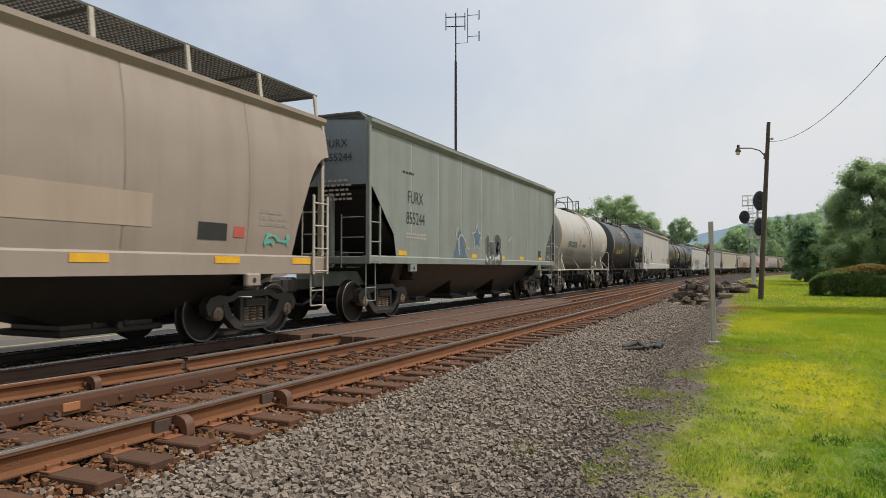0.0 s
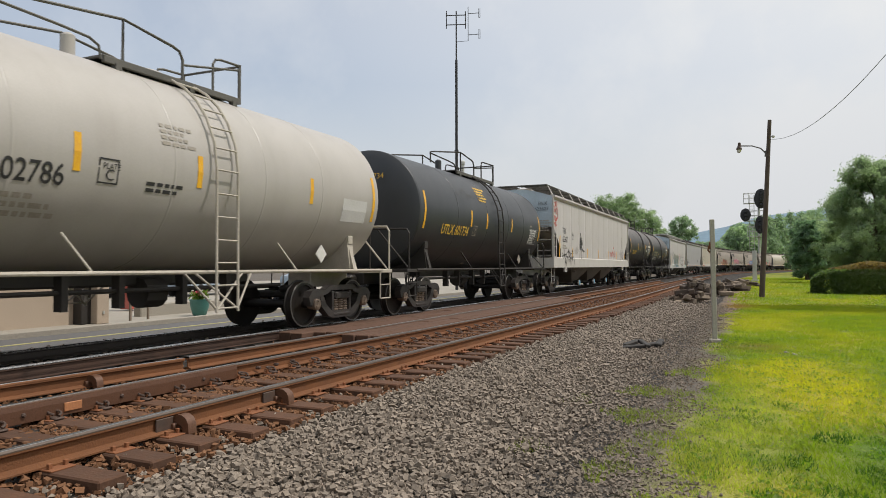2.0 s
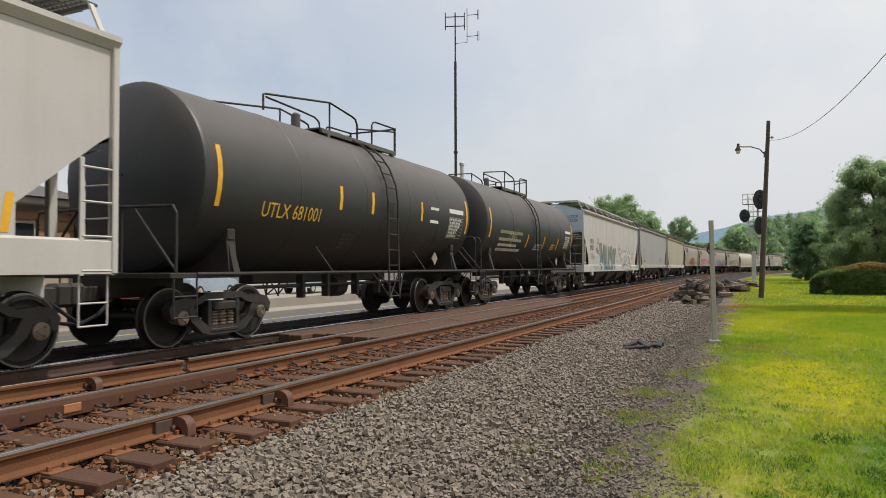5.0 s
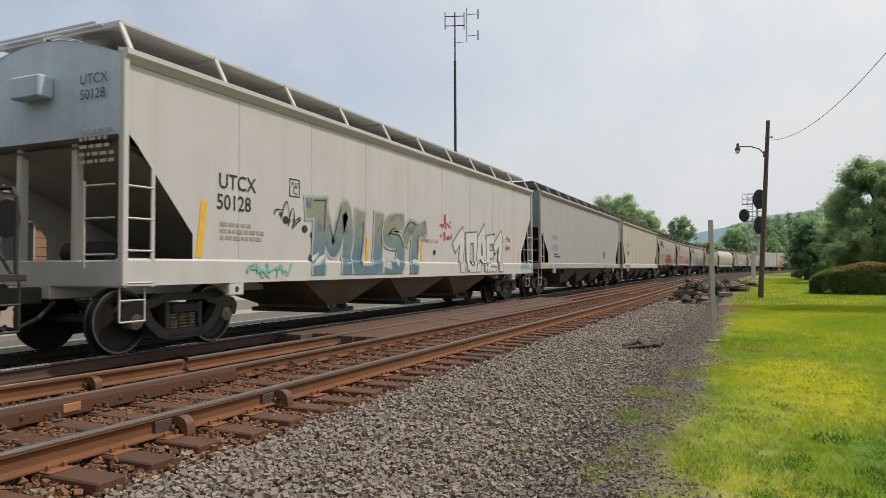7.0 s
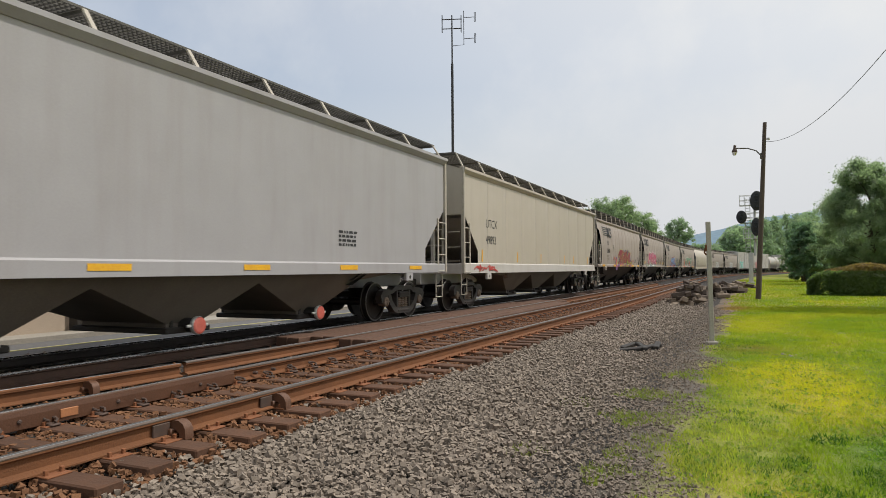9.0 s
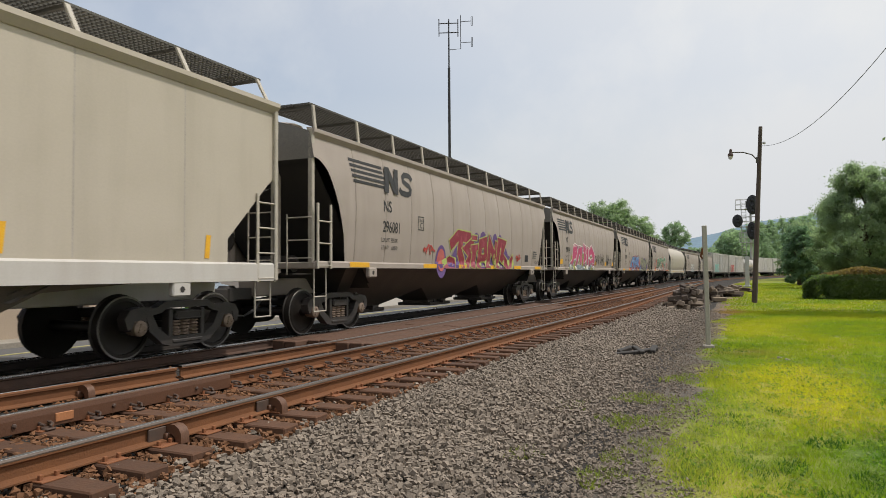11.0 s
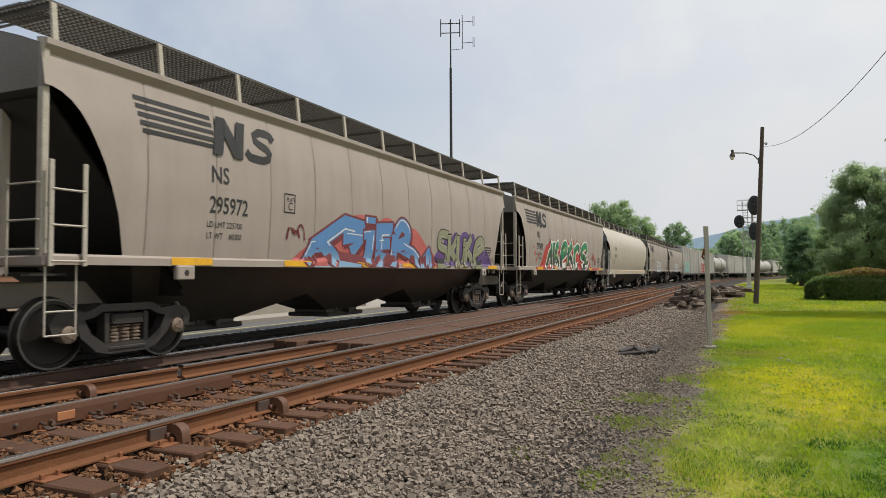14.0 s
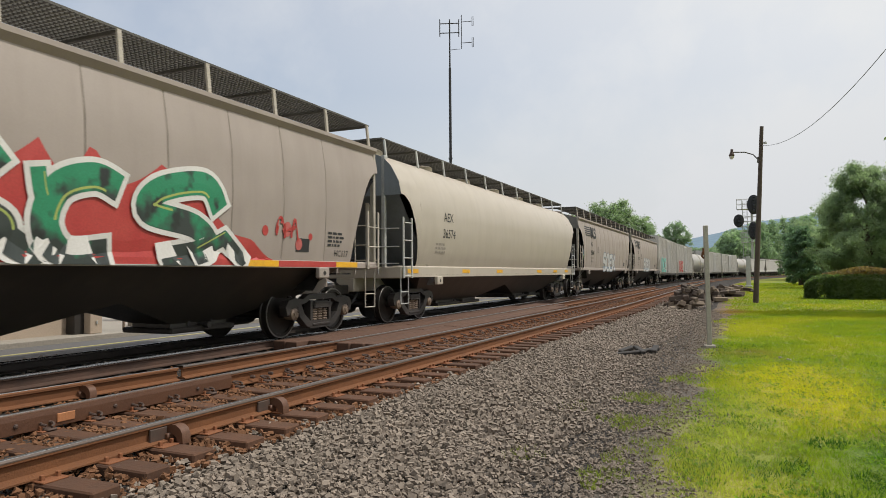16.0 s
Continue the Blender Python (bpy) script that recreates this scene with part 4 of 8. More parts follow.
    def box_mark(self, u, z, text, size=0.42, ink=None):
        """A small stencilled square with a letter."""
        ink = ink or M["ink"]
        for a, b, c, d in ((u, u + size, z, z + 0.02), (u, u + size, z + size, z + size + 0.02), (u, u + 0.02, z, z + size), (u + size - 0.02, u + size, z, z + size)):
            self.patch("stencil_line", a, b, c, d, ink)
        self.mark("PLATE", u + 0.06, z + size * 0.62, 0.11, ink, 0.85)
        self.mark(text, u + size * 0.34, z + size * 0.16, 0.2, ink)

    def scrawl(self, u, z, length, height, material, seed=1, thick=0.03, count=6):
        """A thin hand-sprayed tag: one looping line in a running hand, with a few quick strokes."""
        rnd = random.Random(seed)
        thick = min(thick, 0.045)
        runs = [[]]
        n = count * 12
        p1, p2, p3 = rnd.uniform(0, 6), rnd.uniform(0, 6), rnd.uniform(0.8, 1.2)
        for i in range(n + 1):
            q = i / n
            t = q * count * 3.4
            top = height * (0.55 + 0.45 * math.sin(t * 0.43 + p2))
            runs[0].append((u + length * q + 0.55 * length / count * math.sin(t * p3 + p1), z + height * 0.5 + 0.5 * top * math.sin(t * 1.31 + p1 + 0.8 * math.sin(t * 0.7))))
        for i in range(2 + count // 4):
            x, y = u + length * rnd.random(), z + height * rnd.uniform(0.1, 0.9)
            dx, dy = length * rnd.uniform(0.08, 0.3), height * rnd.uniform(-0.3, 0.3)
            runs.append([(x + dx * k / 5, y + dy * k / 5 + 0.06 * height * math.sin(k)) for k in range(6)])
        v, f = [], []
        for run in runs:
            k0 = len(v)
            for i, (a, b) in enumerate(run):
                p, q = run[max(i - 1, 0)], run[min(i + 1, len(run) - 1)]
                d = Vector((q[0] - p[0], q[1] - p[1]))
                d = d.normalized() if d.length > 1e-5 else Vector((1, 0))
                o = Vector((-d.y, d.x)) * thick * (0.5 + 0.2 * math.sin(i * 0.9))
                v += [(a + o.x, b + o.y), (a - o.x, b - o.y)]
            f += [(k0 + 2 * i, k0 + 2 * i + 1, k0 + 2 * i + 3, k0 + 2 * i + 2) for i in range(len(run) - 1)]
        return self.lay("spray_tag", v, f, material, lift=0.014)


def ladder(car, x, y0, y1, z0, z1, material, step=0.42, r=0.016, stile=0.03, name="ladder"):
    """A side ladder: two stiles and its rungs in one plane."""
    s = Shape()
    for y in (y0, y1):
        s.box(x - stile / 2, x + stile / 2, y - stile, y + stile, z0, z1, 0.005)
    z = z0 + 0.06
    while z < z1:
        s.tube([(x + 0.01, y0, z), (x + 0.01, y1, z)], r, 6)
        z += step
    return part(name, s, material, car)


def coupler(car, y, d):
    s = Shape()
    s.box(-0.11, 0.11, min(y, y + d * 0.55), max(y, y + d * 0.55), 0.72, 0.95, 0.02)
    s.box(-0.17, 0.14, min(y + d * 0.45, y + d * 0.72), max(y + d * 0.45, y + d * 0.72), 0.66, 1.0, 0.05)
    part("coupler", s, M["steel"], car)
    h = Shape().tube([(0.35, y, 0.75), (0.38, y + d * 0.25, 0.55), (0.3, y + d * 0.5, 0.42), (0.1, y + d * 0.66, 0.45)], 0.028, 7)
    part("air_hose", h, M["rubber"], car)


def hopper_car(length, style, paint, eave, label, sill=(1.1, 1.42), bays=4, cut=(1.1, 2.9), bulge_cut=False, sill_paint=None, rungs=None, walk_style="mesh",
               seams=7, trough=True, under="bay", ends=None, crown=0.34, raised=0.48, cap=None, skirt=1.0, foot=0.22, hollow="slope", inset=0.75, chute=0.72, lean=0.0):
    """A covered hopper car. Its middle stands on the rail at the origin, its ends along the y axis."""
    L = length / 2
    car = thing("covered_hopper_car", label, "freight car", "cars of the train")
    prof = profile_of(style)
    lo = sill[1] - 0.02
    top = eave
    reach = lambda z: width_at(prof, z)
    # outline of the side: full height in the middle, cut away at the ends under a panel

    def low_edge(y):
        d = max(0.0, L - abs(y))
        if d >= cut[0]:
            return lo
        if bulge_cut:
            q = d / cut[0]
            return lo + 0.16 + (cut[1] - lo - 0.16) * (1 - q ** 2.2) if q < 1 else lo
        q = d / cut[0]
        return lo + 0.38 + (cut[1] - lo - 0.38) * (1 - max(0, q - 0.12) / 0.88) if q > 0.12 else cut[1]
    ycols = sorted({round(v, 3) for v in [-L, L] + [sg * (L - cut[0] * q / 10) for sg in (-1, 1) for q in range(11)] + [sg * (L - cut[0] * 1.001) for sg in (-1, 1)]
                    + [-L + cut[0] + (2 * L - 2 * cut[0]) * i / 30 for i in range(31)]})
    seam_at = [-L + cut[0] + (2 * L - 2 * cut[0]) * (i + 0.5) / seams - (0.31 if seams == 11 else 0.0) for i in range(seams)] if seams else []
    ycols = sorted(set(ycols) | {round(v + e, 3) for v in seam_at for e in (-0.035, 0, 0.035)})
    seam_depth = 0.015 if paint in (M["tan"], M["cream"]) else 0.011
    body = Shape()
    rows = []
    nz = 12
    roof_top = top + crown
    for y in ycols:
        zl = low_edge(y)
        dent = seam_depth if any(abs(y - v) < 0.01 for v in seam_at) else 0.0
        side = [(reach(zl + (top - zl) * i / nz) - dent, zl + (top - zl) * i / nz) for i in range(nz + 1)]
        w = side[-1][0]
        arc = [(w * (1 - i / 4), top + (roof_top - top) * math.sin(math.pi / 2 * i / 4)) for i in range(1, 5)]
        half = side + arc
        ring = [(x, y, z) for x, z in half] + [(-x, y, z) for x, z in half[::-1][1:]]
        rows.append(ring)
    body.sheet(rows)
    part("body_shell", body, paint, car, smooth=True)
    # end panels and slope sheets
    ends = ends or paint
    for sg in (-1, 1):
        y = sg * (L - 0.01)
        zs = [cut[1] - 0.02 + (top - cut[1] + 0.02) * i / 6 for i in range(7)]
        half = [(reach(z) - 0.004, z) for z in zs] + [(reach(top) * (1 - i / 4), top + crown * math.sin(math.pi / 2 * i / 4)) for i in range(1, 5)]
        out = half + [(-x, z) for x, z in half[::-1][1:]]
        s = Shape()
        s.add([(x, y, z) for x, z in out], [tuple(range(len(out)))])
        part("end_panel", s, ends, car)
        s = Shape()
        zt = cut[1] - 0.02
        yb = sg * (L - cut[0] - 0.4 - inset)
        s.add([(1.5, y, zt), (-1.5, y, zt), (-1.42, yb, 1.0), (1.42, yb, 1.0)], [(0, 1, 2, 3)])
        s.add([(1.5, y - sg * 0.05, zt - 0.1), (-1.5, y - sg * 0.05, zt - 0.1), (-1.42, yb, 0.9), (1.42, yb, 0.9)], [(3, 2, 1, 0)])
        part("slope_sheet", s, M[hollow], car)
        # end sill, uprights and platform
        s = Shape()
        s.box(-1.55, 1.55, min(y, y - sg * 0.12), max(y, y - sg * 0.12), sill[0] - 0.02, sill[1] - 0.02, 0.02)
        s.box(-0.25, 0.25, min(y, yb), max(y, yb), 0.78, 1.12, 0.02)
        for x in (-0.62, 0.52):
            s.box(x, x + 0.1, min(y - sg * 0.1, y - sg * 0.22), max(y - sg * 0.1, y - sg * 0.22), 1.2, cut[1], 0.01)
        part("end_frame", s, sill_paint or paint, car)
        s = Shape()
        s.box(-0.95, 0.95, min(y - sg * 0.15, y - sg * 0.75), max(y - sg * 0.15, y - sg * 0.75), 1.2, 1.23)
        s.lathe([(-0.45, 0.17), (0.45, 0.17)], 12, 0, (0.1, y - sg * 0.75, 1.42))
        part("brake_reservoir", s, M["shade"], car, smooth=True)
        coupler(car, y, sg)
        # corner posts run from sill to roof
        for x in (1, -1):
            s = Shape()
            xx = x * (reach(top) + 0.005)
            s.box(xx - 0.05, xx + 0.05, min(y, y - sg * 0.09), max(y, y - sg * 0.09), sill[0], top + 0.05, 0.012)
            part("corner_post", s, rungs or paint, car)
            ladder(car, x * (reach(2.0) + 0.02), y - sg * 0.06, y - sg * 0.50, sill[0] - 0.02, min(cut[1] - 0.1, 2.55), rungs or paint)
            s = Shape()
            for yy in (y - sg * 0.06, y - sg * 0.46):
                s.tube([(x * 1.5, yy, sill[0] + 0.02), (x * 1.5, yy, 0.5)], 0.014)
            for zz in (0.5, 0.78):
                s.tube([(x * 1.5, y - sg * 0.06, zz), (x * 1.5, y - sg * 0.46, zz)], 0.014)
            part("stirrup_step", s, rungs or paint, car)
            s = Shape()
            for zz in (sill[1] + 0.05, 1.85, 2.28):
                s.tube([(x * 0.95, y + sg * 0.03, zz), (x * 1.5, y + sg * 0.03, zz)], 0.014)
            s.tube([(x * 0.95, y + sg * 0.03, 1.2), (x * 0.95, y + sg * 0.03, 2.35)], 0.016)
            part("end_grab_iron", s, rungs or paint, car)
    s = Shape().lathe([(0.0, 0.27), (0.03, 0.27)], 16, 1, (-0.55, -L - 0.08, 1.9))
    part("brake_wheel", s, M["shade"], car)
    # side sills
    for x in (1, -1):
        s = Shape()
        w = reach(sill[1]) + 0.035
        pts = [(x * (w - 0.12), sill[0]), (x * w, sill[0]), (x * w, sill[1] - 0.03), (x * (w - 0.03), sill[1]), (x * (w - 0.16), sill[1])]
        s.add(
            [(p[0], yy, p[1]) for yy in (-L + 0.05, L - 0.05) for p in pts],
            [(i, (i + 1) % 5, 5 + (i + 1) % 5, 5 + i) for i in range(5)] + [(0, 1, 2, 3, 4), (9, 8, 7, 6, 5)])
        part("side_sill", s, sill_paint or paint, car)
        if trough:
            s = Shape()
            w = reach(top)
            s.add([(x * q, yy, z) for yy in (-L + 0.02, L - 0.02) for q, z in ((w - 0.05, top - 0.13), (w + 0.02, top - 0.12), (w + 0.10, top - 0.02), (w + 0.10, top + 0.05), (w - 0.08, top + 0.08))],
                  [(i, (i + 1) % 5, 5 + (i + 1) % 5, 5 + i) for i in range(5)] + [(0, 1, 2, 3, 4), (9, 8, 7, 6, 5)])
            part("roof_rail", s, paint, car)
        for yy in (-L + 1.55, L - 1.55):
            s = Shape().box(min(x * 1.5, x * 1.6), max(x * 1.5, x * 1.6), yy - 0.17 - 0.6 * (1 if yy < 0 else -1) * -1, yy + 0.17 - 0.6 * (1 if yy < 0 else -1) * -1, sill[0] - 0.2, sill[0] + 0.01, 0.02)
            pad = part("jacking_pad", s, sill_paint or paint, car)
            yc = yy + 0.6 * (1 if yy < 0 else -1)
            part("jack_hole", Shape().lathe([(x * 1.59, 0.045), (x * 1.603, 0.045)], 12, 0, (0, yc, sill[0] - 0.1)), M["shade"], pad)
    # hopper bays
    y0, y1 = -L + cut[0] + inset, L - cut[0] - inset
    if bays:
        w = (y1 - y0) / bays
        for i in range(bays):
            a, b = y0 + w * i, y0 + w * (i + 1)
            c = (a + b) / 2 + lean
            s = Shape()
            zt, zs, wb = sill[0] + 0.06, skirt, chute
            wt = 1.46 - (1.46 - wb) * (zt - zs) / (zt - 0.42) if zs < zt else 1.46
            ring = [[(wt, a), (-wt, a), (-wt, b), (wt, b)], [(wb, c - w * foot), (-wb, c - w * foot), (-wb, c + w * foot), (wb, c + w * foot)]]
            s.add([(x, y, min(zs, zt)) for x, y in ring[0]] + [(x, y, 0.42) for x, y in ring[1]] + [(x, y, 0.33) for x, y in ring[1]],
                  [(k + j * 4, (k + 1) % 4 + j * 4, 4 + (k + 1) % 4 + j * 4, 4 + k + j * 4) for j in (0, 1) for k in range(4)] + [(8, 9, 10, 11)])
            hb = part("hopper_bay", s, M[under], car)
            part("outlet_gate", Shape().box(-chute - 0.12, chute + 0.12, c - w * foot - 0.1, c + w * foot + 0.1, 0.27, 0.36, 0.02), M["shade"], hb)
            q = chute + (0.28 if cap else 0.16)
            part("outlet_tube", Shape().tube([(-q, c, 0.38), (q, c, 0.38)], 0.115 if cap else 0.05, 14), M["void"], hb, smooth=True)
            part("outlet_cap", Shape().lathe([(q, 0.125), (q + 0.05, 0.13), (q + 0.06, 0.10)] if cap else [(q, 0.06), (q + 0.06, 0.05)], 16, 0, (0, c, 0.38)), cap or M["steel"], hb)
            if cap:
                part("cap_ring", Shape().lathe([(q - 0.02, 0.14), (q + 0.02, 0.145), (q + 0.045, 0.132)], 18, 0, (0, c, 0.38)).box(q - 0.02, q + 0.02, c - 0.22, c + 0.22, 0.36, 0.40, 0.008), M["galv"], hb)
            bracket = Shape().box(chute - 0.08, chute + 0.03, -0.03, 0.03, 0.3, 0.62, 0.01).mesh("tube_bracket", M["steel"])
            for q in (-0.26, 0.26):
                part("tube_bracket", bracket, None, hb, at=pose(0, c + q, 0))
    if bays and skirt < sill[0]:
        # the sloping trough above the outlets, closed by the slope sheets at its ends
        zt, wb = sill[0] + 0.06, chute
        wt = 1.46 - (1.46 - wb) * (zt - skirt) / (zt - 0.42)
        s = Shape()
        s.add([(x, y, z) for y0_, y1_ in ((y0 - 0.55 * inset / 0.75, y0), (y1 + 0.55 * inset / 0.75, y1)) for x, z in ((1.46, 1), (wt, 0), (-wt, 0), (-1.46, 1))
               for y, z in ((y0_ if z else y1_, zt if z else skirt),)],
              [(0, 1, 5, 4), (1, 2, 6, 5), (2, 3, 7, 6), (0, 3, 2, 1), (4, 5, 6, 7)])
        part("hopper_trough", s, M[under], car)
    s = Shape().box(-0.18, 0.18, -L + 0.4, L - 0.4, 0.80, 1.05, 0.02)
    part("centre_sill", s, M["shade"], car)
    # roof walk on short posts
    zr = top + raised
    n = 11
    w = reach(top)
    tilt = 0.26 if style == "flat" else 0.06
    half = 0.56
    mid_x = w - tilt - half - 0.01
    for x in (1, -1):
        s = Shape()
        s.add([(x * (q + e), y, z) for y in (-0.035, 0.035) for q, z in ((w, top), (w - tilt, zr)) for e in (-0.018, 0.018)],
              [(0, 1, 3, 2), (4, 6, 7, 5), (0, 4, 5, 1), (2, 3, 7, 6), (0, 2, 6, 4), (1, 5, 7, 3)])
        bracket = s.mesh("walk_bracket", rungs or paint)
        for i in range(n):
            part("walk_bracket", bracket, None, car, at=pose(0, -L + 0.2 + (2 * L - 0.4) * i / (n - 1), 0))
    s = Shape()
    for x in (mid_x, -mid_x):
        if walk_style == "solid":
            for i in range(n - 1):
                a = -L + 0.2 + (2 * L - 0.4) * i / (n - 1)
                s.box(x - half, x + half, a + 0.01, a + (2 * L - 0.4) / (n - 1) - 0.01, zr, zr + 0.05, 0.006)
            continue
        for k in range(14):
            xx = x - half + 0.01 + k * (2 * half - 0.02) / 13
            s.box(xx - 0.006, xx + 0.006, -L + 0.1, L - 0.1, zr, zr + 0.035)
        m = int((2 * L) / 0.085)
        for i in range(m):
            y = -L + 0.1 + (2 * L - 0.2) * i / (m - 1)
            s.box(x - half, x + half, y - 0.012, y + 0.012, zr + 0.004, zr + 0.03)
    for x in (mid_x, -mid_x):
        for i in range(n):
            y = -L + 0.2 + (2 * L - 0.4) * i / (n - 1)
            s.box(x - half, x + half, y - 0.02, y + 0.02, zr - 0.05, zr)
    for sg in (-1, 1):
        for k in range(5):
            yy = sg * (L - 0.08 - k * 0.1)
            s.box(-1.0, 1.0, yy - 0.012, yy + 0.012, zr, zr + 0.03)
    part("running_board", s, M["galv"] if walk_style == "solid" else M["grate"], car)
    hatch = Shape().lathe([(top + crown - 0.05, 0.36), (top + crown + 0.1, 0.36), (top + crown + 0.14, 0.28)], 16, 2).mesh("roof_hatch", paint, True)
    for i in range(6):
        part("roof_hatch", hatch, None, car, at=pose(0, -L + 1.2 + (2 * L - 2.4) * i / 5, 0))
    bogies(car, -L + 1.56, L - 1.56)
    sk = Skin(car, lambda z: reach(sill[1]) + 0.037 if z <= sill[1] + 0.003 else reach(z))
    rnd = random.Random(int(length * 100))
    for y in seam_at:
        sk.patch("panel_seam", y - 0.012, y + 0.012, sill[1] + 0.02, eave - 0.1, M["seam"] if paint in (M["tan"], M["cream"]) else M["softseam"], lift=-0.006)
    return car, sk, L


def reflectors(skin, us, z0, z1, w, lean=0.0):
    for u in us:
        skin.patch("reflector", u, u + w, z0, z1, M["yellow"], lean=lean)


def tank_car(length, paint, label, ink, mid=-0.4, strips=(-1.6, -0.35, 2.05), cz=2.66, r=1.52, rail_paint=None, deck=None, reach_end=0.7, strip=True, rail_end=2.66, strip_z=0.0):
    """A tank car on two bogies with a top platform, side ladder and end handrails."""
    L = length / 2
    T = L - reach_end
    car = thing("tank_car", label, "freight car", "cars of the train")
    dish = [(0.24, 0.02), (0.23, 0.45), (0.2, 0.85), (0.155, 1.15), (0.11, 1.34), (0.07, 1.46), (0.045, r - 0.014)]
    prof = [(-T - 0.045, r - 0.014), (-T - 0.02, r - 0.003)] + [(y, r) for y in [-T + 0.015, -T + 0.04, -T + 0.07] + [T * 2 * i / 8 - T for i in range(1, 8)] + [T - 0.07, T - 0.04, T - 0.015]]
    prof += [(T + 0.02, r - 0.003), (T + 0.045, r - 0.014)]
    # the shell and its two dished heads, which meet it at a crisp knuckle
    for name, rows in (("tank", prof), ("tank_head", [(-T - d, q) for d, q in dish]), ("tank_head", [(T + d, q) for d, q in dish[::-1]])):
        s = Shape()
        v, f, n = [], [], 48
        for h, q in rows:
            for k in range(n):
                t = 2 * math.pi * k / n
                v.append((q * math.cos(t), h, cz + q * math.sin(t)))
        for i in range(len(rows) - 1):
            f += [(i * n + k, i * n + (k + 1) % n, (i + 1) * n + (k + 1) % n, (i + 1) * n + k) for k in range(n)]
        s.add(v, f)
        part(name, s, paint, car, smooth=True)
    ring = Shape().lathe([(-0.02, r + 0.001), (-0.012, r + 0.006), (0.012, r + 0.006), (0.02, r + 0.001)], 48, 1, (0, 0, cz), caps=False).mesh("weld_seam", paint, True)
    for y in (-T * 0.55, -T * 0.1, T * 0.28, T * 0.6):
        part("weld_seam", ring, None, car, at=pose(0, y, 0))
    rp = rail_paint or paint
    deck = deck or rp
    for sg in (-1, 1):
        y = sg * L
        a, b = sorted((y, sg * (T - 0.75)))
        s = Shape().box(-1.5, 1.5, a, b, 1.06, 1.14, 0.01).box(-0.3, 0.3, a, b, 0.76, 1.08, 0.02)
        part("end_deck", s, deck, car)
        coupler(car, y, sg)
        # saddle
        s = Shape()
        ys = sg * (T - 0.75)
        pts = [(-1.35, 1.1), (-1.25, 1.9), (-1.0, 1.55), (0, 1.2), (1.0, 1.55), (1.25, 1.9), (1.35, 1.1)]
        s.add([(p[0], q, p[1]) for q in (ys - 0.1, ys + 0.1) for p in pts], [(i, (i + 1) % 7, 7 + (i + 1) % 7, 7 + i) for i in range(7)] + [tuple(range(7)), tuple(range(13, 6, -1))])
        part("saddle", s, deck, car)
        for x in (1, -1):
            s = Shape().box(min(x * 1.2, x * 1.3), max(x * 1.2, x * 1.3), ys - 0.09, ys + 0.09, 1.66, 1.84, 0.012)
            s.add([(x * 1.42, ys - 0.07, 1.14), (x * 1.42, ys + 0.07, 1.14), (x * 1.26, ys + 0.05, 1.7), (x * 1.26, ys - 0.05, 1.7),
                   (x * 1.36, ys - 0.07, 1.14), (x * 1.36, ys + 0.07, 1.14), (x * 1.2, ys + 0.05, 1.7), (x * 1.2, ys - 0.05, 1.7)],
                  [(0, 1, 2, 3), (7, 6, 5, 4), (0, 4, 5, 1), (1, 5, 6, 2), (2, 6, 7, 3), (3, 7, 4, 0)])
            part("bolster_bracket", s, rp, car)
            s = Shape().tube([(x * 1.48, sg * (L - 0.12), 1.1), (x * 1.48, sg * (L - 0.12), 2.0), (x * 1.42, sg * (L - 0.12), 2.1), (x * 0.4, sg * (L - 0.12), 2.12)], 0.024, 8)
            s.tube([(x * 0.4, sg * (L - 0.12), 2.12), (x * 0.4, sg * (L - 0.12), 1.1)], 0.02, 6)
            s.tube([(x * 1.46, sg * (L - 0.16), 1.14), (x * 0.6, sg * (L - 0.16), 2.1)], 0.02, 6)
            part("end_handrail", s, rp, car)
            s = Shape()
            for yy in (sg * (L - 0.08), sg * (L - 0.52)):
                s.tube([(x * 1.48, yy, 1.1), (x * 1.48, yy, 0.5)], 0.016)
            for zz in (0.5, 0.8):
                s.tube([(x * 1.48, sg * (L - 0.08), zz), (x * 1.48, sg * (L - 0.52), zz)], 0.016)
            part("stirrup_step", s, rp, car)
    for x in (1, -1):
        s = Shape().tube([(x * 1.5, -L + 0.5, 1.12), (x * 1.5, L - 0.5, 1.12)], 0.03, 8)
        for y in (-T * 0.35, T * 0.45):
            s.tube([(x * 1.5, y, 1.12), (x * 1.25, y - 0.25, 1.62)], 0.018)
        part("side_rail", s, rp, car)
    before = set(car.children)
    # ladder up each side, over the belly of the tank: two bent stiles, each rung a piece
    rung = Shape().tube([(0, 0.59, 0), (0, 1.05, 0)], 0.015, 6).mesh("rung", rp)
    for x in (1, -1):
        foot = x * (r + 0.17)
        angs = [math.radians(q) for q in (66, 54, 42, 30, 15, 0)]
        lad = None
        for y in (0.59, 1.05):
            pts = [(x * (r + 0.09) * math.cos(t), y, cz + (r + 0.09) * math.sin(t)) for t in angs] + [(x * (r + 0.09), y, 1.9), (foot, y - 0.08, 0.52)]
            stile = Shape().tube(pts, 0.022, 6)
            if lad is None:
                lad = part("side_ladder", stile, rp, car)
            else:
                part("stile", stile, rp, lad)
        for y0, y1 in ((0.52, 0.05), (0.96, 1.5), (0.96, 0.25), (0.52, 1.3)):
            part("brace", Shape().tube([(foot, y0, 0.56), (x * 1.5, y1, 1.12)], 0.017), rp, lad)
        for t in [math.radians(q) for q in range(0, 68, 12)]:
            part("rung", rung, None, lad, at=pose(x * (r + 0.09) * math.cos(t), 0, cz + (r + 0.09) * math.sin(t)))
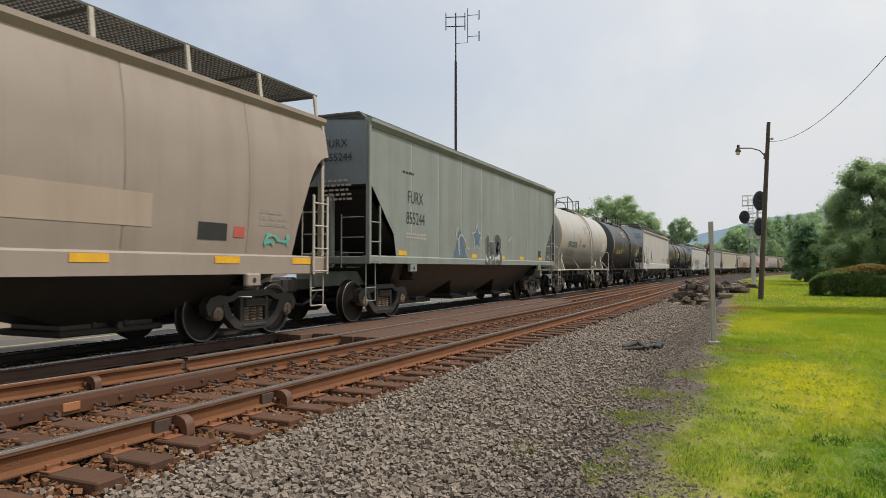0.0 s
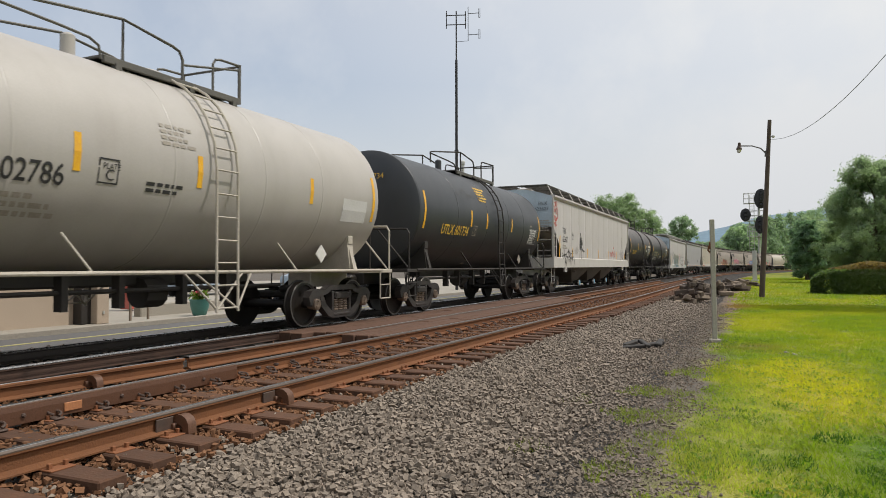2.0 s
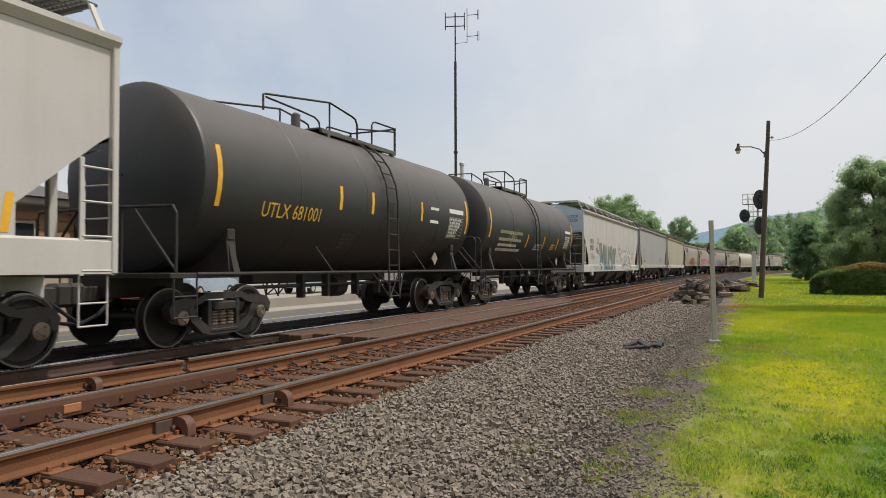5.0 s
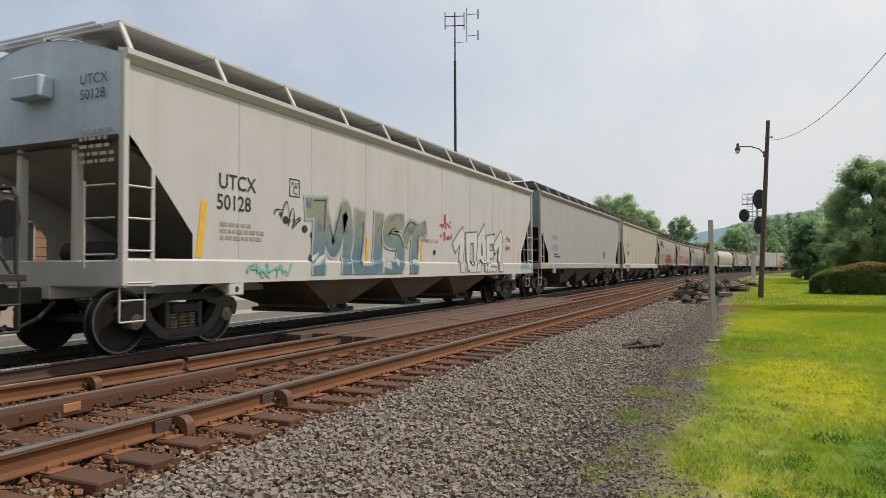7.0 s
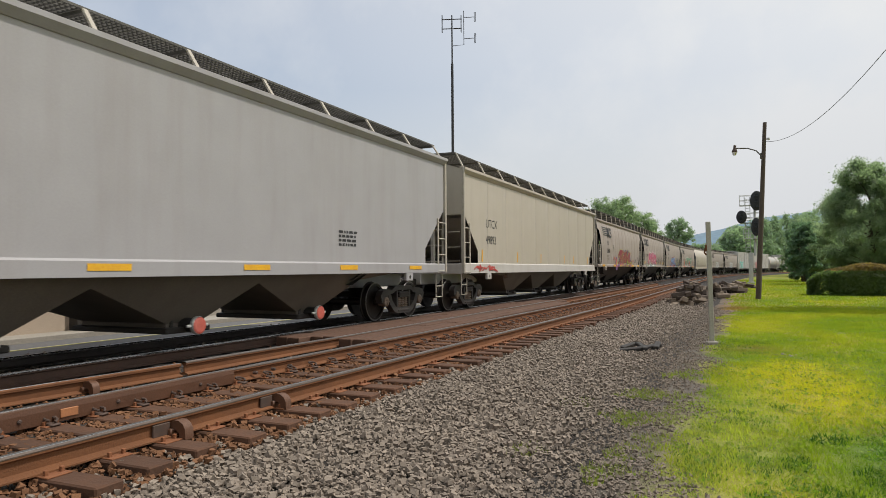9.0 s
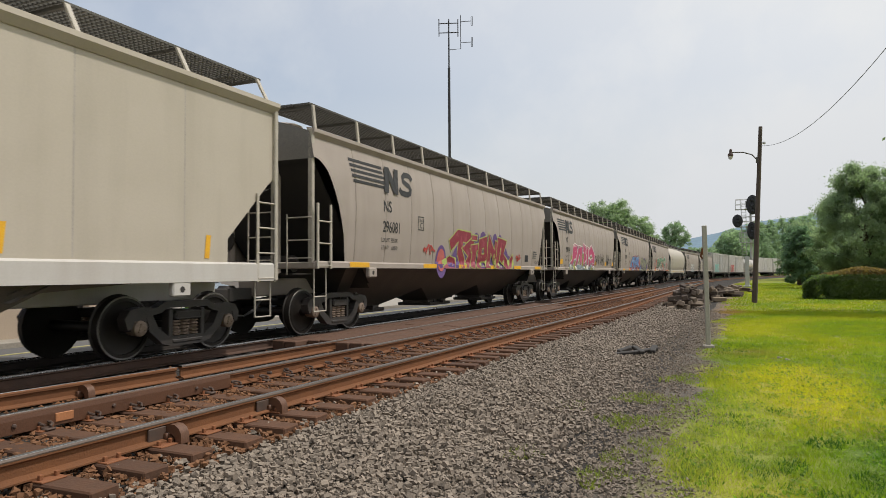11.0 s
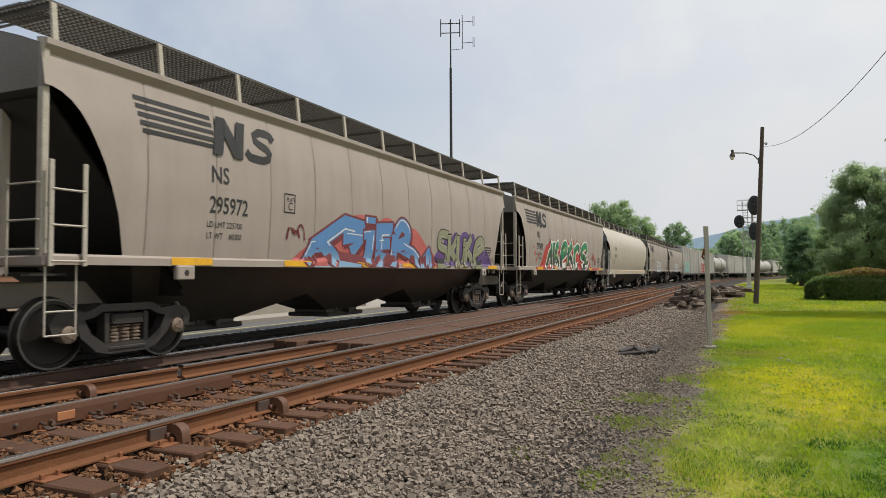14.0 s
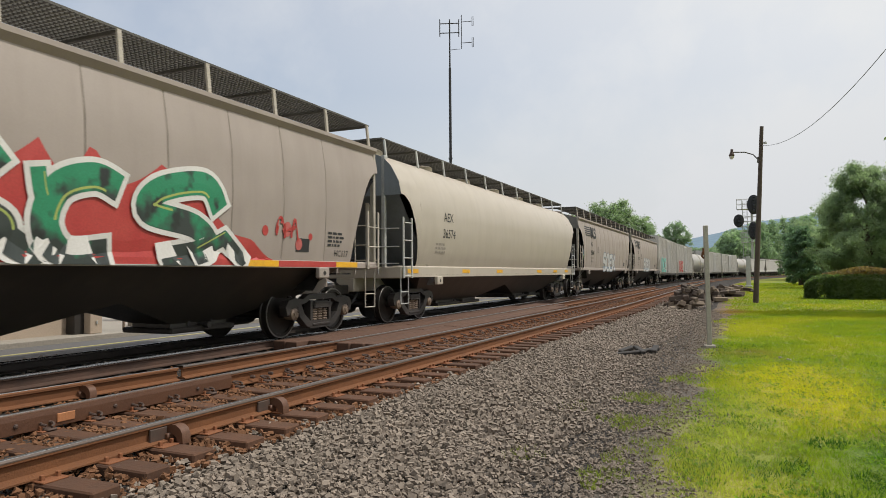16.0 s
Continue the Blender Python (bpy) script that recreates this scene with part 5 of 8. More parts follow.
        for z in (0.58, 0.92, 1.26, 1.6, 1.95, 2.3):
            q = max(0.0, (1.9 - z) / 1.38)
            part("rung", rung, None, lad, at=pose(x * (r + 0.09 + 0.08 * q), -0.08 * q, z))
    # narrow top platform between two angle irons, with bent hand rails
    zt = cz + r
    s = Shape().box(-0.62, 0.62, -0.6, rail_end - 0.04, zt - 0.02, zt + 0.02, 0.008)
    for x in (-0.66, 0.66):
        s.box(x - 0.035, x + 0.035, -0.63, rail_end, zt - 0.11, zt - 0.01, 0.008)
        for y in (-0.4, 1.0, rail_end - 0.16):
            s.box(x - 0.05, x + 0.05, y - 0.05, y + 0.05, zt - 0.24, zt - 0.08)
    part("top_platform", s, M["grate"], car)
    s = Shape()
    for x in (-0.66, 0.66):
        z1 = zt + 0.6
        s.tube([(x, -2.5, zt - 0.02), (x, -2.5, z1 - 0.32), (x, -2.42, z1 - 0.3), (x, -0.3, z1)], 0.022, 7)
        s.tube([(x, -0.3, zt - 0.1), (x, -0.3, z1), (x, 0.62, z1 - 0.12), (x, 0.76, z1 - 0.16), (x, 0.83, z1 - 0.28), (x, 0.83, zt - 0.05)], 0.024, 7)
        s.tube([(x, -2.42, z1 - 0.36), (x, -1.3, zt + 0.2), (x, -0.85, zt + 0.17), (x, -0.7, zt + 0.1), (x, -0.66, zt - 0.08)], 0.02, 7)
        s.tube([(x, 1.5, zt - 0.05), (x, 1.5, zt + 0.44), (x, 1.56, zt + 0.53), (x, 1.68, zt + 0.56), (x, rail_end, zt + 0.58)], 0.022, 7)
        s.tube([(x, rail_end, zt - 0.1), (x, rail_end, zt + 0.6)], 0.03, 7)
        s.tube([(x, 0.83, zt + 0.24), (x, rail_end, zt + 0.5)], 0.02, 7)
    s.tube([(-0.66, rail_end, zt + 0.57), (0.66, rail_end, zt + 0.57)], 0.022, 7)
    part("platform_rail", s, M["grate"] if paint is M["bone"] else rp, car)
    s = Shape().lathe([(zt - 0.1, 0.4), (zt + 0.1, 0.4), (zt + 0.15, 0.3), (zt + 0.17, 0.06)], 20, 2, (0, 0.6, 0))
    part("manway", s, paint, car, smooth=True)
    part("safety_valve", Shape().lathe([(zt - 0.05, 0.1), (zt + 0.3, 0.1), (zt + 0.34, 0.05)], 10, 2, (0.1, -0.75, 0)), paint, car, smooth=True)
    for o in set(car.children) - before:
        o.matrix_basis = pose(0, mid, 0)
    s = Shape().lathe([(-0.2, 0.24), (0.2, 0.24)], 12, 1, (0.2, 0.2, 0.8)).box(-0.18, 0.18, -T * 0.5, T * 0.5, 0.9, 1.12, 0.03)
    s.tube([(0.5, -T * 0.6, 0.85), (0.5, T * 0.6, 0.85)], 0.035, 7)
    for y in (-1.5, -0.6, 0.6, 1.6):
        s.box(0.42, 0.58, y - 0.05, y + 0.05, 0.6, 1.1)
    part("bottom_outlet", s, M["shade"], car)
    bogies(car, -T + 0.8, T - 0.8)
    reach = lambda z: math.sqrt(max(0.01, r * r - (z - cz) ** 2))
    skin = Skin(car, reach)
    if strip:
        for u in (-T + 0.2, *strips, T - 0.22):
            skin.patch("reflector", u, u + 0.1, cz + strip_z - 0.3 if abs(u) < T - 1 else cz - 0.5, cz + strip_z + 0.17 if abs(u) < T - 1 else cz + 0.45, M["yellow"])
    if paint is M["bone"]:
        skin.patch("data_panel", T - 1.35, T - 0.45, cz - 0.55, cz - 0.1, M["silver"])
    else:
        # a stencilled table: a heading bar, ruled lines and rows of small figures
        if paint is M["black"]:
            skin.small_print(T - 1.4, cz - 0.02, 1, 0.4, M["faint"], 0.05, 18)
        else:
            skin.patch("table_heading", T - 1.42, T - 0.45, cz + 0.02, cz + 0.14, M["chalk"])
        for i in range(7):
            skin.patch("table_line", T - 1.4, T - 0.47, cz - 0.1 - 0.09 * i, cz - 0.092 - 0.09 * i, M["silver"])
        for u in (T - 1.4, T - 0.95, T - 0.72, T - 0.475):
            skin.patch("table_line", u, u + 0.009, cz - 0.64, cz - 0.092, M["silver"])
        skin.small_print(T - 1.37, cz - 0.17, 6, 0.8, M["silver"], 0.052, 6)
        skin.small_print(T - 3.1, cz - 0.72, 3, 0.6, M["dimprint"], 0.055, 16)
        skin.small_print(-1.2, cz - 0.8, 4, 0.5, M["dimprint"], 0.05, 17)
    s = Shape()
    q = T - 1.6
    s.add([(reach(1.55) + 0.12, q + a, 1.45 + b) for a, b in ((0, -0.18), (0.18, 0), (0, 0.18), (-0.18, 0))], [(0, 1, 2, 3)])
    s.add([(reach(1.55) + 0.10, q + a, 1.45 + b) for a, b in ((0, -0.18), (0.18, 0), (0, 0.18), (-0.18, 0))], [(3, 2, 1, 0)])
    part("placard", s, M["chalk"] if paint is M["bone"] else M["faint"], car)
    return car, skin, L, T


def box_car(length, paint, label, high=4.6, band=None):
    L = length / 2
    car = thing("box_car", label, "freight car", "cars of the train")
    s = Shape().box(-1.52, 1.52, -L, L, 1.05, high, 0.04)
    part("body_shell", s, paint, car)
    n = 24
    post = Shape().box(1.515, 1.565, -0.04, 0.04, 1.12, high - 0.1, 0.01).mesh("side_post", paint)
    for i in range(n):
        y = -L + 0.15 + (2 * L - 0.3) * i / (n - 1)
        if abs(y) > 1.8:
            part("side_post", post, None, car, at=pose(0, y, 0))
            part("side_post", post, None, car, at=pose(0, y, 0, 0, 0, 180))
    for x in (1, -1):
        s = Shape().box(min(x * 1.53, x * 1.6), max(x * 1.53, x * 1.6), -1.6, 1.6, 1.15, high - 0.25, 0.02)
        d = part("sliding_door", s, band or paint, car)
        s = Shape()
        for y in (-1.2, -0.4, 0.4, 1.2):
            s.tube([(x * 1.62, y, 1.2), (x * 1.62, y, high - 0.3)], 0.02)
        part("door_rod", s, M["galv"], d)
    s = Shape().add(
        [(x, y, z) for y in (-L, L) for x, z in ((-1.55, high), (1.55, high), (0, high + 0.18))], [(0, 1, 2), (5, 4, 3), (0, 3, 4, 1), (1, 4, 5, 2), (2, 5, 3, 0)])
    part("roof", s, M["galv"], car)
    s = Shape().box(-1.5, 1.5, -L + 0.1, L - 0.1, 0.85, 1.05, 0.02)
    part("underframe", s, M["shade"], car)
    for sg in (-1, 1):
        coupler(car, sg * L, sg)
        ladder(car, 1.56, sg * (L - 0.06), sg * (L - 0.5), 0.7, 2.4, M["rung"])
    bogies(car, -L + 1.9, L - 1.9)
    return car, Skin(car, lambda z: 1.57), L


def stand(car, front, rear):
    """Note where the car's middle stands along the line at the start."""
    CARS.append((car, (front + rear) / 2, (rear - front) / 2))


def ns_marks(sk, L, number, code="", shift=0.0):
    """Five bars and two slanted blocks for the emblem, then the car's number."""
    u = -L + 1.24 + shift
    for i in range(5):
        z = 3.60 - i * 0.108
        sk.lay("emblem_bar", [(u + 0.03 * i, z - 0.062), (u + 1.42 + 0.02 * i, z - 0.062), (u + 1.4 + 0.03 * i, z), (u + 0.03 * i, z)], [(0, 1, 2, 3)], M["ink"])
    q = u + 1.42
    sk.lay("emblem_block", [(q, 3.03), (q + 0.2, 3.03), (q + 0.26, 3.33), (q + 0.46, 3.03), (q + 0.66, 3.03), (q + 0.76, 3.63), (q + 0.56, 3.63), (q + 0.50, 3.33), (q + 0.30, 3.63), (q + 0.1, 3.63)],
           [(0, 1, 2, 8, 9), (2, 3, 7, 8), (3, 4, 5, 6, 7)], M["ink"], lift=0.024)
    q = u + 2.2
    curve = [(0.64, 0.44), (0.56, 0.52), (0.42, 0.54), (0.26, 0.53), (0.15, 0.46), (0.17, 0.37), (0.3, 0.32), (0.46, 0.28), (0.55, 0.2), (0.52, 0.11), (0.4, 0.065), (0.22, 0.065), (0.06, 0.08), (-0.04, 0.16)]
    v = []
    for i, (x, y) in enumerate(curve):
        a, b = curve[max(i - 1, 0)], curve[min(i + 1, len(curve) - 1)]
        d = Vector((b[0] - a[0], b[1] - a[1])).normalized()
        for g in (0.068, -0.068):
            v.append((q + x - d.y * g + 0.14 * y, 3.03 + y + d.x * g))
    sk.lay("emblem_block", v, [(2 * i, 2 * i + 1, 2 * i + 3, 2 * i + 2) for i in range(len(curve) - 1)], M["ink"])
    sk.mark("NS", u + 1.38, 2.60, 0.36, M["ink"], 0.9, bold=0.01)
    sk.box_mark(u + 3.15, 2.28, "C", 0.32)
    sk.mark(number, u + 1.36, 2.14, 0.36, M["ink"], 0.8, bold=0.01)
    sk.mark("LD LMT 225700", u + 1.32, 1.92, 0.13, M["ink"], 0.9)
    sk.mark("LT WT    60300", u + 1.32, 1.75, 0.13, M["ink"], 0.9)
    sk.small_print(L - 2.0, 1.98, 4, 0.5, M["ink"], 0.045, 5)
    sk.patch("data_plate", L - 3.0, L - 2.6, 1.62, 1.86, M["ink"])
    if code:
        sk.mark(code, L - 1.75, 1.56, 0.17, M["ink"])


def end_writing(car, L, rows, material, width=1.45):
    for text, x, z, size in rows:
        v, f = lettering(text, size)
        s = Shape().add([(x + a, -L - 0.03, z + b) for a, b in v], f)
        part("end_lettering", s, material, car)
    rnd = random.Random(3)
    x0, z0, s = rows[-1][1], rows[-1][2] - 0.45, Shape()
    for i in range(5):
        a = x0
        while a < min(1.4, x0 + 0.6):
            w = rnd.uniform(0.05, 0.14)
            s.add([(a, -L - 0.03, z0 - i * 0.1), (a + w, -L - 0.03, z0 - i * 0.1), (a + w, -L - 0.03, z0 - i * 0.1 + 0.045), (a, -L - 0.03, z0 - i * 0.1 + 0.045)], [(0, 1, 2, 3)])
            a += w + 0.035
    tagged(part("end_print", s, M["softseam"] if material is M["ink"] else material, car), "", "", "", "stuff")


def build_train():
    # 0: cream hopper
    f, r = -5.6, 10.86
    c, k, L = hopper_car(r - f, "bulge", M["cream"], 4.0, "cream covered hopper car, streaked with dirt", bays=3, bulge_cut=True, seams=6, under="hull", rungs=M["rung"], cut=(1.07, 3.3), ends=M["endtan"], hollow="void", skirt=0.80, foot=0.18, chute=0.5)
    k.patch("repainted_panel", -L + 3, L - 4.2, 1.75, 2.2, M["creamlight"], lift=0.003)
    k.patch("repainted_panel", -L + 5, L - 6.8, 2.2, 2.5, M["creamlight"], lift=0.003)
    k.patch("data_plate", L - 3.35, L - 2.75, 1.62, 1.88, M["ink"])
    k.patch("warning_label", L - 2.6, L - 2.35, 1.68, 1.85, M["redpaint"])
    k.scrawl(L - 1.9, 1.58, 0.75, 0.2, M["teal"], 4, 0.05, 5)
    k.small_print(L - 2.0, 2.1, 3, 0.8, M["faint"], 0.06, 9)
    reflectors(k, [L - 8.2, L - 5.4, L - 3.0, L - 1.1], 1.27, 1.38, 0.55)
    stand(c, f, r)
    # 1: grey-green hopper
    f, r = 12.3, 27.35
    c, k, L = hopper_car(r - f, "flat", M["sage"], 4.33, "grey-green covered hopper car with white graffiti", bays=3, cut=(1.3, 3.0), seams=8, under="hull", rungs=M["sage"], sill=(1.3, 1.47), crown=0.12, raised=0.2, ends=M["endslate"], hollow="void", skirt=0.86, foot=0.26, chute=0.6)
    k.mark("FURX", -L + 1.85, 2.74, 0.42, M["ink"], 0.8)
    k.mark("855244", -L + 1.78, 2.24, 0.42, M["ink"], 0.8)
    k.small_print(-L + 1.8, 1.98, 2, 1.4, M["softseam"], 0.05, 4)
    k.small_print(-L + 1.6, 3.42, 1, 0.9, M["ink"], 0.05, 14)
    star = [(-L + 6.35 + (0.36 if i % 2 == 0 else 0.19) * math.sin(math.pi * i / 5), 2.08 + (0.36 if i % 2 == 0 else 0.19) * math.cos(math.pi * i / 5)) for i in range(10)]
    big = [(-L + 6.35 + (a + L - 6.35) * 1.22, 2.08 + (b - 2.08) * 1.22) for a, b in star]
    k.lay("white_star_edge", big, [tuple(range(10))], M["mist"], lift=0.008)
    k.lay("blue_star", star, [tuple(range(10))], M["navy"], lift=0.011)
    k.lay("blue_wedge", [(-L + 4.6, 1.5), (-L + 5.6, 1.5), (-L + 5.05, 2.3)], [(0, 1, 2)], M["navy"], lift=0.009)
    k.scrawl(-L + 4.7, 1.55, 1.0, 0.8, M["mist"], 31, 0.05, 4)
    k.piece([("bubble_jay", -0.62, -0.05, 0.0, 1.0), ("bubble_you", -0.1, 0.42, 0.05, 0.9), ("bubble_bee", 0.32, 0.92, -0.02, 0.95)], 1.32, 0.85, 0.24, M["smoke"], M["mist"], None, None, 0.03, 1.31)
    k.scrawl(-L + 9.2, 1.95, 0.5, 0.3, M["mist"], 33, 0.03, 4)
    reflectors(k, [-L + 1.4, -L + 5.9, -L + 8.42, -L + 10.5, L - 2.2], 1.49, 1.60, 0.42)
    k.patch("data_plate", L - 2.3, L - 1.95, 1.6, 1.85, M["ink"])
    end_writing(c, L, [("FURX", 0.5, 3.8, 0.24), ("855244", 0.5, 3.5, 0.24)], M["ink"])
    stand(c, f, r)
    # 2: bone tank
    f, r = 28.35, 40.1
    c, k, L, T = tank_car(r - f, M["bone"], "bone-white tank car with a ladder and top platform", M["ink"], strips=(-2.1, -0.1, 2.7), rail_paint=M["rung"], rail_end=2.15)
    k.mark("SHPX 202786", -T + 1.25, 2.17, 0.36, M["ink"], 0.85, bold=0.008)
    k.small_print(-T + 1.3, 1.98, 3, 2.0, M["faint"], 0.06, 8)
    k.small_print(0.2 - 1.2, 2.3, 2, 0.7, M["ink"], 0.05, 6)
    k.small_print(-0.75, 3.15, 4, 0.7, M["faint"], 0.05, 7)
    k.box_mark(-1.75, 2.25, "C", 0.3)
    end_writing(c, T + 0.24, [("SHPX 202786", -0.7, 3.3, 0.22)], M["ink"])
    stand(c, f, r)
    # 3: black tank
    f, r = 40.85, 52.75
    c, k, L, T = tank_car(r - f, M["black"], "black tank car with yellow lettering", M["gold"], strips=(-1.93, -0.64, 1.75), rail_paint=M["shade"])
    k.mark("UTLX 601734", -T + 1.35, 2.08, 0.37, M["gold"], 0.88, bold=0.012)
    k.small_print(-T + 1.4, 1.9, 3, 2.2, M["dimprint"], 0.06, 2)
    k.small_print(-1.1, 3.55, 5, 0.9, M["gold"], 0.055, 5)
    k.box_mark(-1.68, 2.1, "C", 0.28, M["faint"])
    k.scrawl(T - 4.0, 2.75, 1.6, 0.3, M["dimprint"], 71, 0.014, 9)
    k.scrawl(-T + 2.4, 3.05, 2.2, 0.4, M["dimprint"], 72, 0.014, 10)
    k.patch("data_plate", -0.75, -0.45, 1.27, 1.4, M["faint"])
    end_writing(c, T + 0.24, [("UTLX 601734", -0.55, 3.4, 0.2)], M["gold"])
    stand(c, f, r)
    # 4: long pale hopper
    f, r = 53.65, 72.6
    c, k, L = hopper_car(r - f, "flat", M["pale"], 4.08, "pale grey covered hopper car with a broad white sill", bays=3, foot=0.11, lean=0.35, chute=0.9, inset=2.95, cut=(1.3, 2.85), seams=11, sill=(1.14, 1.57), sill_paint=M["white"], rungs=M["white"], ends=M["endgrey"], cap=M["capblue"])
    k.mark("TILX", -L + 1.66, 2.62, 0.36, M["ink"], 0.85)
    k.mark("623627", -L + 1.62, 2.25, 0.36, M["ink"], 0.85)
    k.small_print(-L + 1.65, 2.06, 2, 0.9, M["faint"], 0.06, 1)
    for rad, cu, cz in ((0.33, -L + 0.5, 3.42), (0.1, -L + 0.6, 3.5), (0.06, -L + 0.36, 3.52)):
        ring = [(cu + q * math.cos(t), cz + q * math.sin(t)) for t in [2 * math.pi * i / 20 for i in range(20)] for q in (rad - 0.022, rad + 0.022)]
        k.lay("spray_ring", ring, [(2 * i, 2 * i + 1, (2 * i + 3) % 40, (2 * i + 2) % 40) for i in range(20)], M["red"], lift=0.012)
    k.scrawl(-L + 0.15, 3.1, 0.6, 0.2, M["red"], 8, 0.03, 4)
    k.scrawl(-L + 0.1, 2.84, 0.62, 0.22, M["red"], 18, 0.035, 5)
    k.scrawl(-L + 0.3, 3.76, 0.4, 0.14, M["red"], 19, 0.025, 3)
    k.scrawl(-8.0, 1.22, 2.1, 0.75, M["ink"], 3, 0.035, 12)
    k.box_mark(-L + 3.3, 2.42, "C", 0.28)
    k.scrawl(-4.6, 1.95, 0.45, 0.7, M["ink"], 7, 0.045, 4)
    k.disc("spray_spot", -4.46, 2.72, 0.07, 0.08, M["ink"], 0.013)
    tail = run_of([(-4.25, 2.5), (-4.05, 2.3), (-4.2, 2.1), (-3.95, 1.95), (-3.6, 1.92)], True)
    for run in (tail, run_of([(-4.35, 2.3), (-4.3, 1.9), (-4.34, 1.55)], True), run_of([(-4.55, 2.65), (-4.42, 2.45), (-4.4, 2.0), (-4.25, 2.45), (-4.2, 2.6)], True)):
        la, ra = ribbon([tuple(q) for q in run], 0.028, False)
        s = Shape()
        k.strip(s, la, ra, 0.015, 1.2)
        part("spray_tag", s, M["ink"], c)
    k.scrawl(-5.6, 1.75, 0.8, 0.35, M["faint"], 27, 0.02, 6)
    k.scrawl(3.2, 1.68, 1.5, 0.45, M["red"], 9, 0.03, 10)
    k.disc("spray_ring", 4.2, 2.25, 0.12, 0.06, M["red"], 0.012)
    k.scrawl(6.3, 1.62, 1.1, 0.6, M["ink"], 12, 0.025, 8)
    k.small_print(L - 2.6, 2.9, 8, 0.45, M["faint"], 0.05, 3)
    reflectors(k, [-8.45], 1.6, 2.5, 0.12, 0.14)
    reflectors(k, [-6.1, -3.0, -0.26, 2.52, 5.2, 8.0], 1.6, 2.04, 0.1, 0.14)
    end_writing(c, L, [("TILX", 0.95, 3.72, 0.2), ("623627", 0.82, 3.5, 0.2)], M["ink"])
    stand(c, f, r)
    # 5, 6: dusty black tanks
    f, r = 73.55, 85.35
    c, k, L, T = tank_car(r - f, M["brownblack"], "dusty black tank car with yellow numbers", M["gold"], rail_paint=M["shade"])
    k.mark("UTLX 681001", -T + 1.3, 2.08, 0.36, M["gold"], 0.85)
    k.patch("white_stencil", T - 2.6, T - 2.1, 2.35, 2.75, M["chalk"])
    stand(c, f, r)
    f, r = 85.55, 98.1
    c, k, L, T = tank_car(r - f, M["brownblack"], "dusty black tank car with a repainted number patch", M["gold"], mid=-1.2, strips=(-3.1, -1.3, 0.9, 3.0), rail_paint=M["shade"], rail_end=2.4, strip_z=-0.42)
    k.patch("repainted_patch", -T + 1.2, -T + 3.6, 2.1, 2.45, M["olive"])
    k.mark("731103", -T + 2.1, 2.15, 0.32, M["putty"], 0.95)
    k.small_print(-T + 1.3, 1.92, 2, 2.6, M["chalk"], 0.09, 4)
    k.small_print(-0.2, 2.05, 3, 0.9, M["chalk"], 0.05, 6)
    k.small_print(2.1, 2.1, 3, 0.7, M["gold"], 0.05, 7)
    stand(c, f, r)
    # 7: pale hopper with silver graffiti
    f, r = 99.25, 117.3
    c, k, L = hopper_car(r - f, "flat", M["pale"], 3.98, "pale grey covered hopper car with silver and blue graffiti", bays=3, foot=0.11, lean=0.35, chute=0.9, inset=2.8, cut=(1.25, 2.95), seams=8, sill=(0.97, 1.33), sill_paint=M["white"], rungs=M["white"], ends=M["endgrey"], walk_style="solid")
    k.mark("UTCX", -L + 1.76, 2.42, 0.33, M["ink"], 0.95, bold=0.01)
    k.mark("50128", -L + 1.72, 2.10, 0.33, M["ink"], 0.95, bold=0.01)
    k.small_print(-L + 1.8, 1.84, 3, 1.1, M["faint"], 0.06, 1)
    k.piece([("big_em", -5.1, -3.5, 0, 1.0), ("big_you", -3.45, -2.2, 0.0, 1.0), ("big_ess", -2.25, -1.2, 0.06, 0.96), ("big_tee", -1.25, -0.05, 0.0, 0.95)], 0.98, 1.42, 0.34, M["seafade"], M["mist"],
            None, M["ink"], 0.05, 1.065, None, 0.1, 0.06)
    k.piece([("spike_tee", 1.75, 2.75, 0, 0.92), ("block_oh", 2.62, 3.5, 0.0, 0.9), ("block_ay", 3.4, 4.35, 0, 0.95), ("comb", 4.25, 5.05, 0, 0.9), ("spike_tee", 4.95, 5.95, 0, 0.95)], 1.0, 1.32, 0.27, M["silver"], M["ink"],
            None, None, 0.022, 1.065, M["faint"], 0.03)
    for du, dz in ((-0.45, 0.72), (-0.3, 1.0), (-0.2, 0.62), (-1.0, 0.85), (3.15, 0.5), (3.25, 0.3), (5.1, 0.4), (-0.25, 0.2)):
        k.lay("spray_spot", [(-L + 4.4 + du + 0.09 * math.cos(t), 1.18 + dz + 0.07 * math.sin(t)) for t in [i * 0.628 for i in range(10)]], [tuple(range(10))], M["ink"])
    k.box_mark(-L + 3.5, 2.45, "C", 0.3)
    k.scrawl(-L + 3.1, 1.98, 0.35, 0.4, M["ink"], 61, 0.02, 3)
    k.scrawl(-L + 3.5, 1.85, 0.35, 0.4, M["ink"], 62, 0.02, 3)
    k.scrawl(0.8, 1.9, 0.75, 0.24, M["red"], 14, 0.035, 6)
    k.scrawl(0.85, 2.2, 0.65, 0.22, M["red"], 34, 0.035, 6)
    k.disc("spray_ring", 1.15, 2.52, 0.07, 0.09, M["red"], 0.012)
    k.mark("DO NOT HAMMER ON CAR", -0.85, 1.82, 0.13, M["salmon"], 0.95)
    k.scrawl(6.05, 1.72, 0.5, 0.2, M["red"], 15, 0.03, 5)
    k.scrawl(6.08, 2.0, 0.42, 0.22, M["red"], 35, 0.03, 5)
    k.scrawl(-L + 2.35, 1.05, 0.75, 0.26, M["teal"], 16, 0.026, 6)
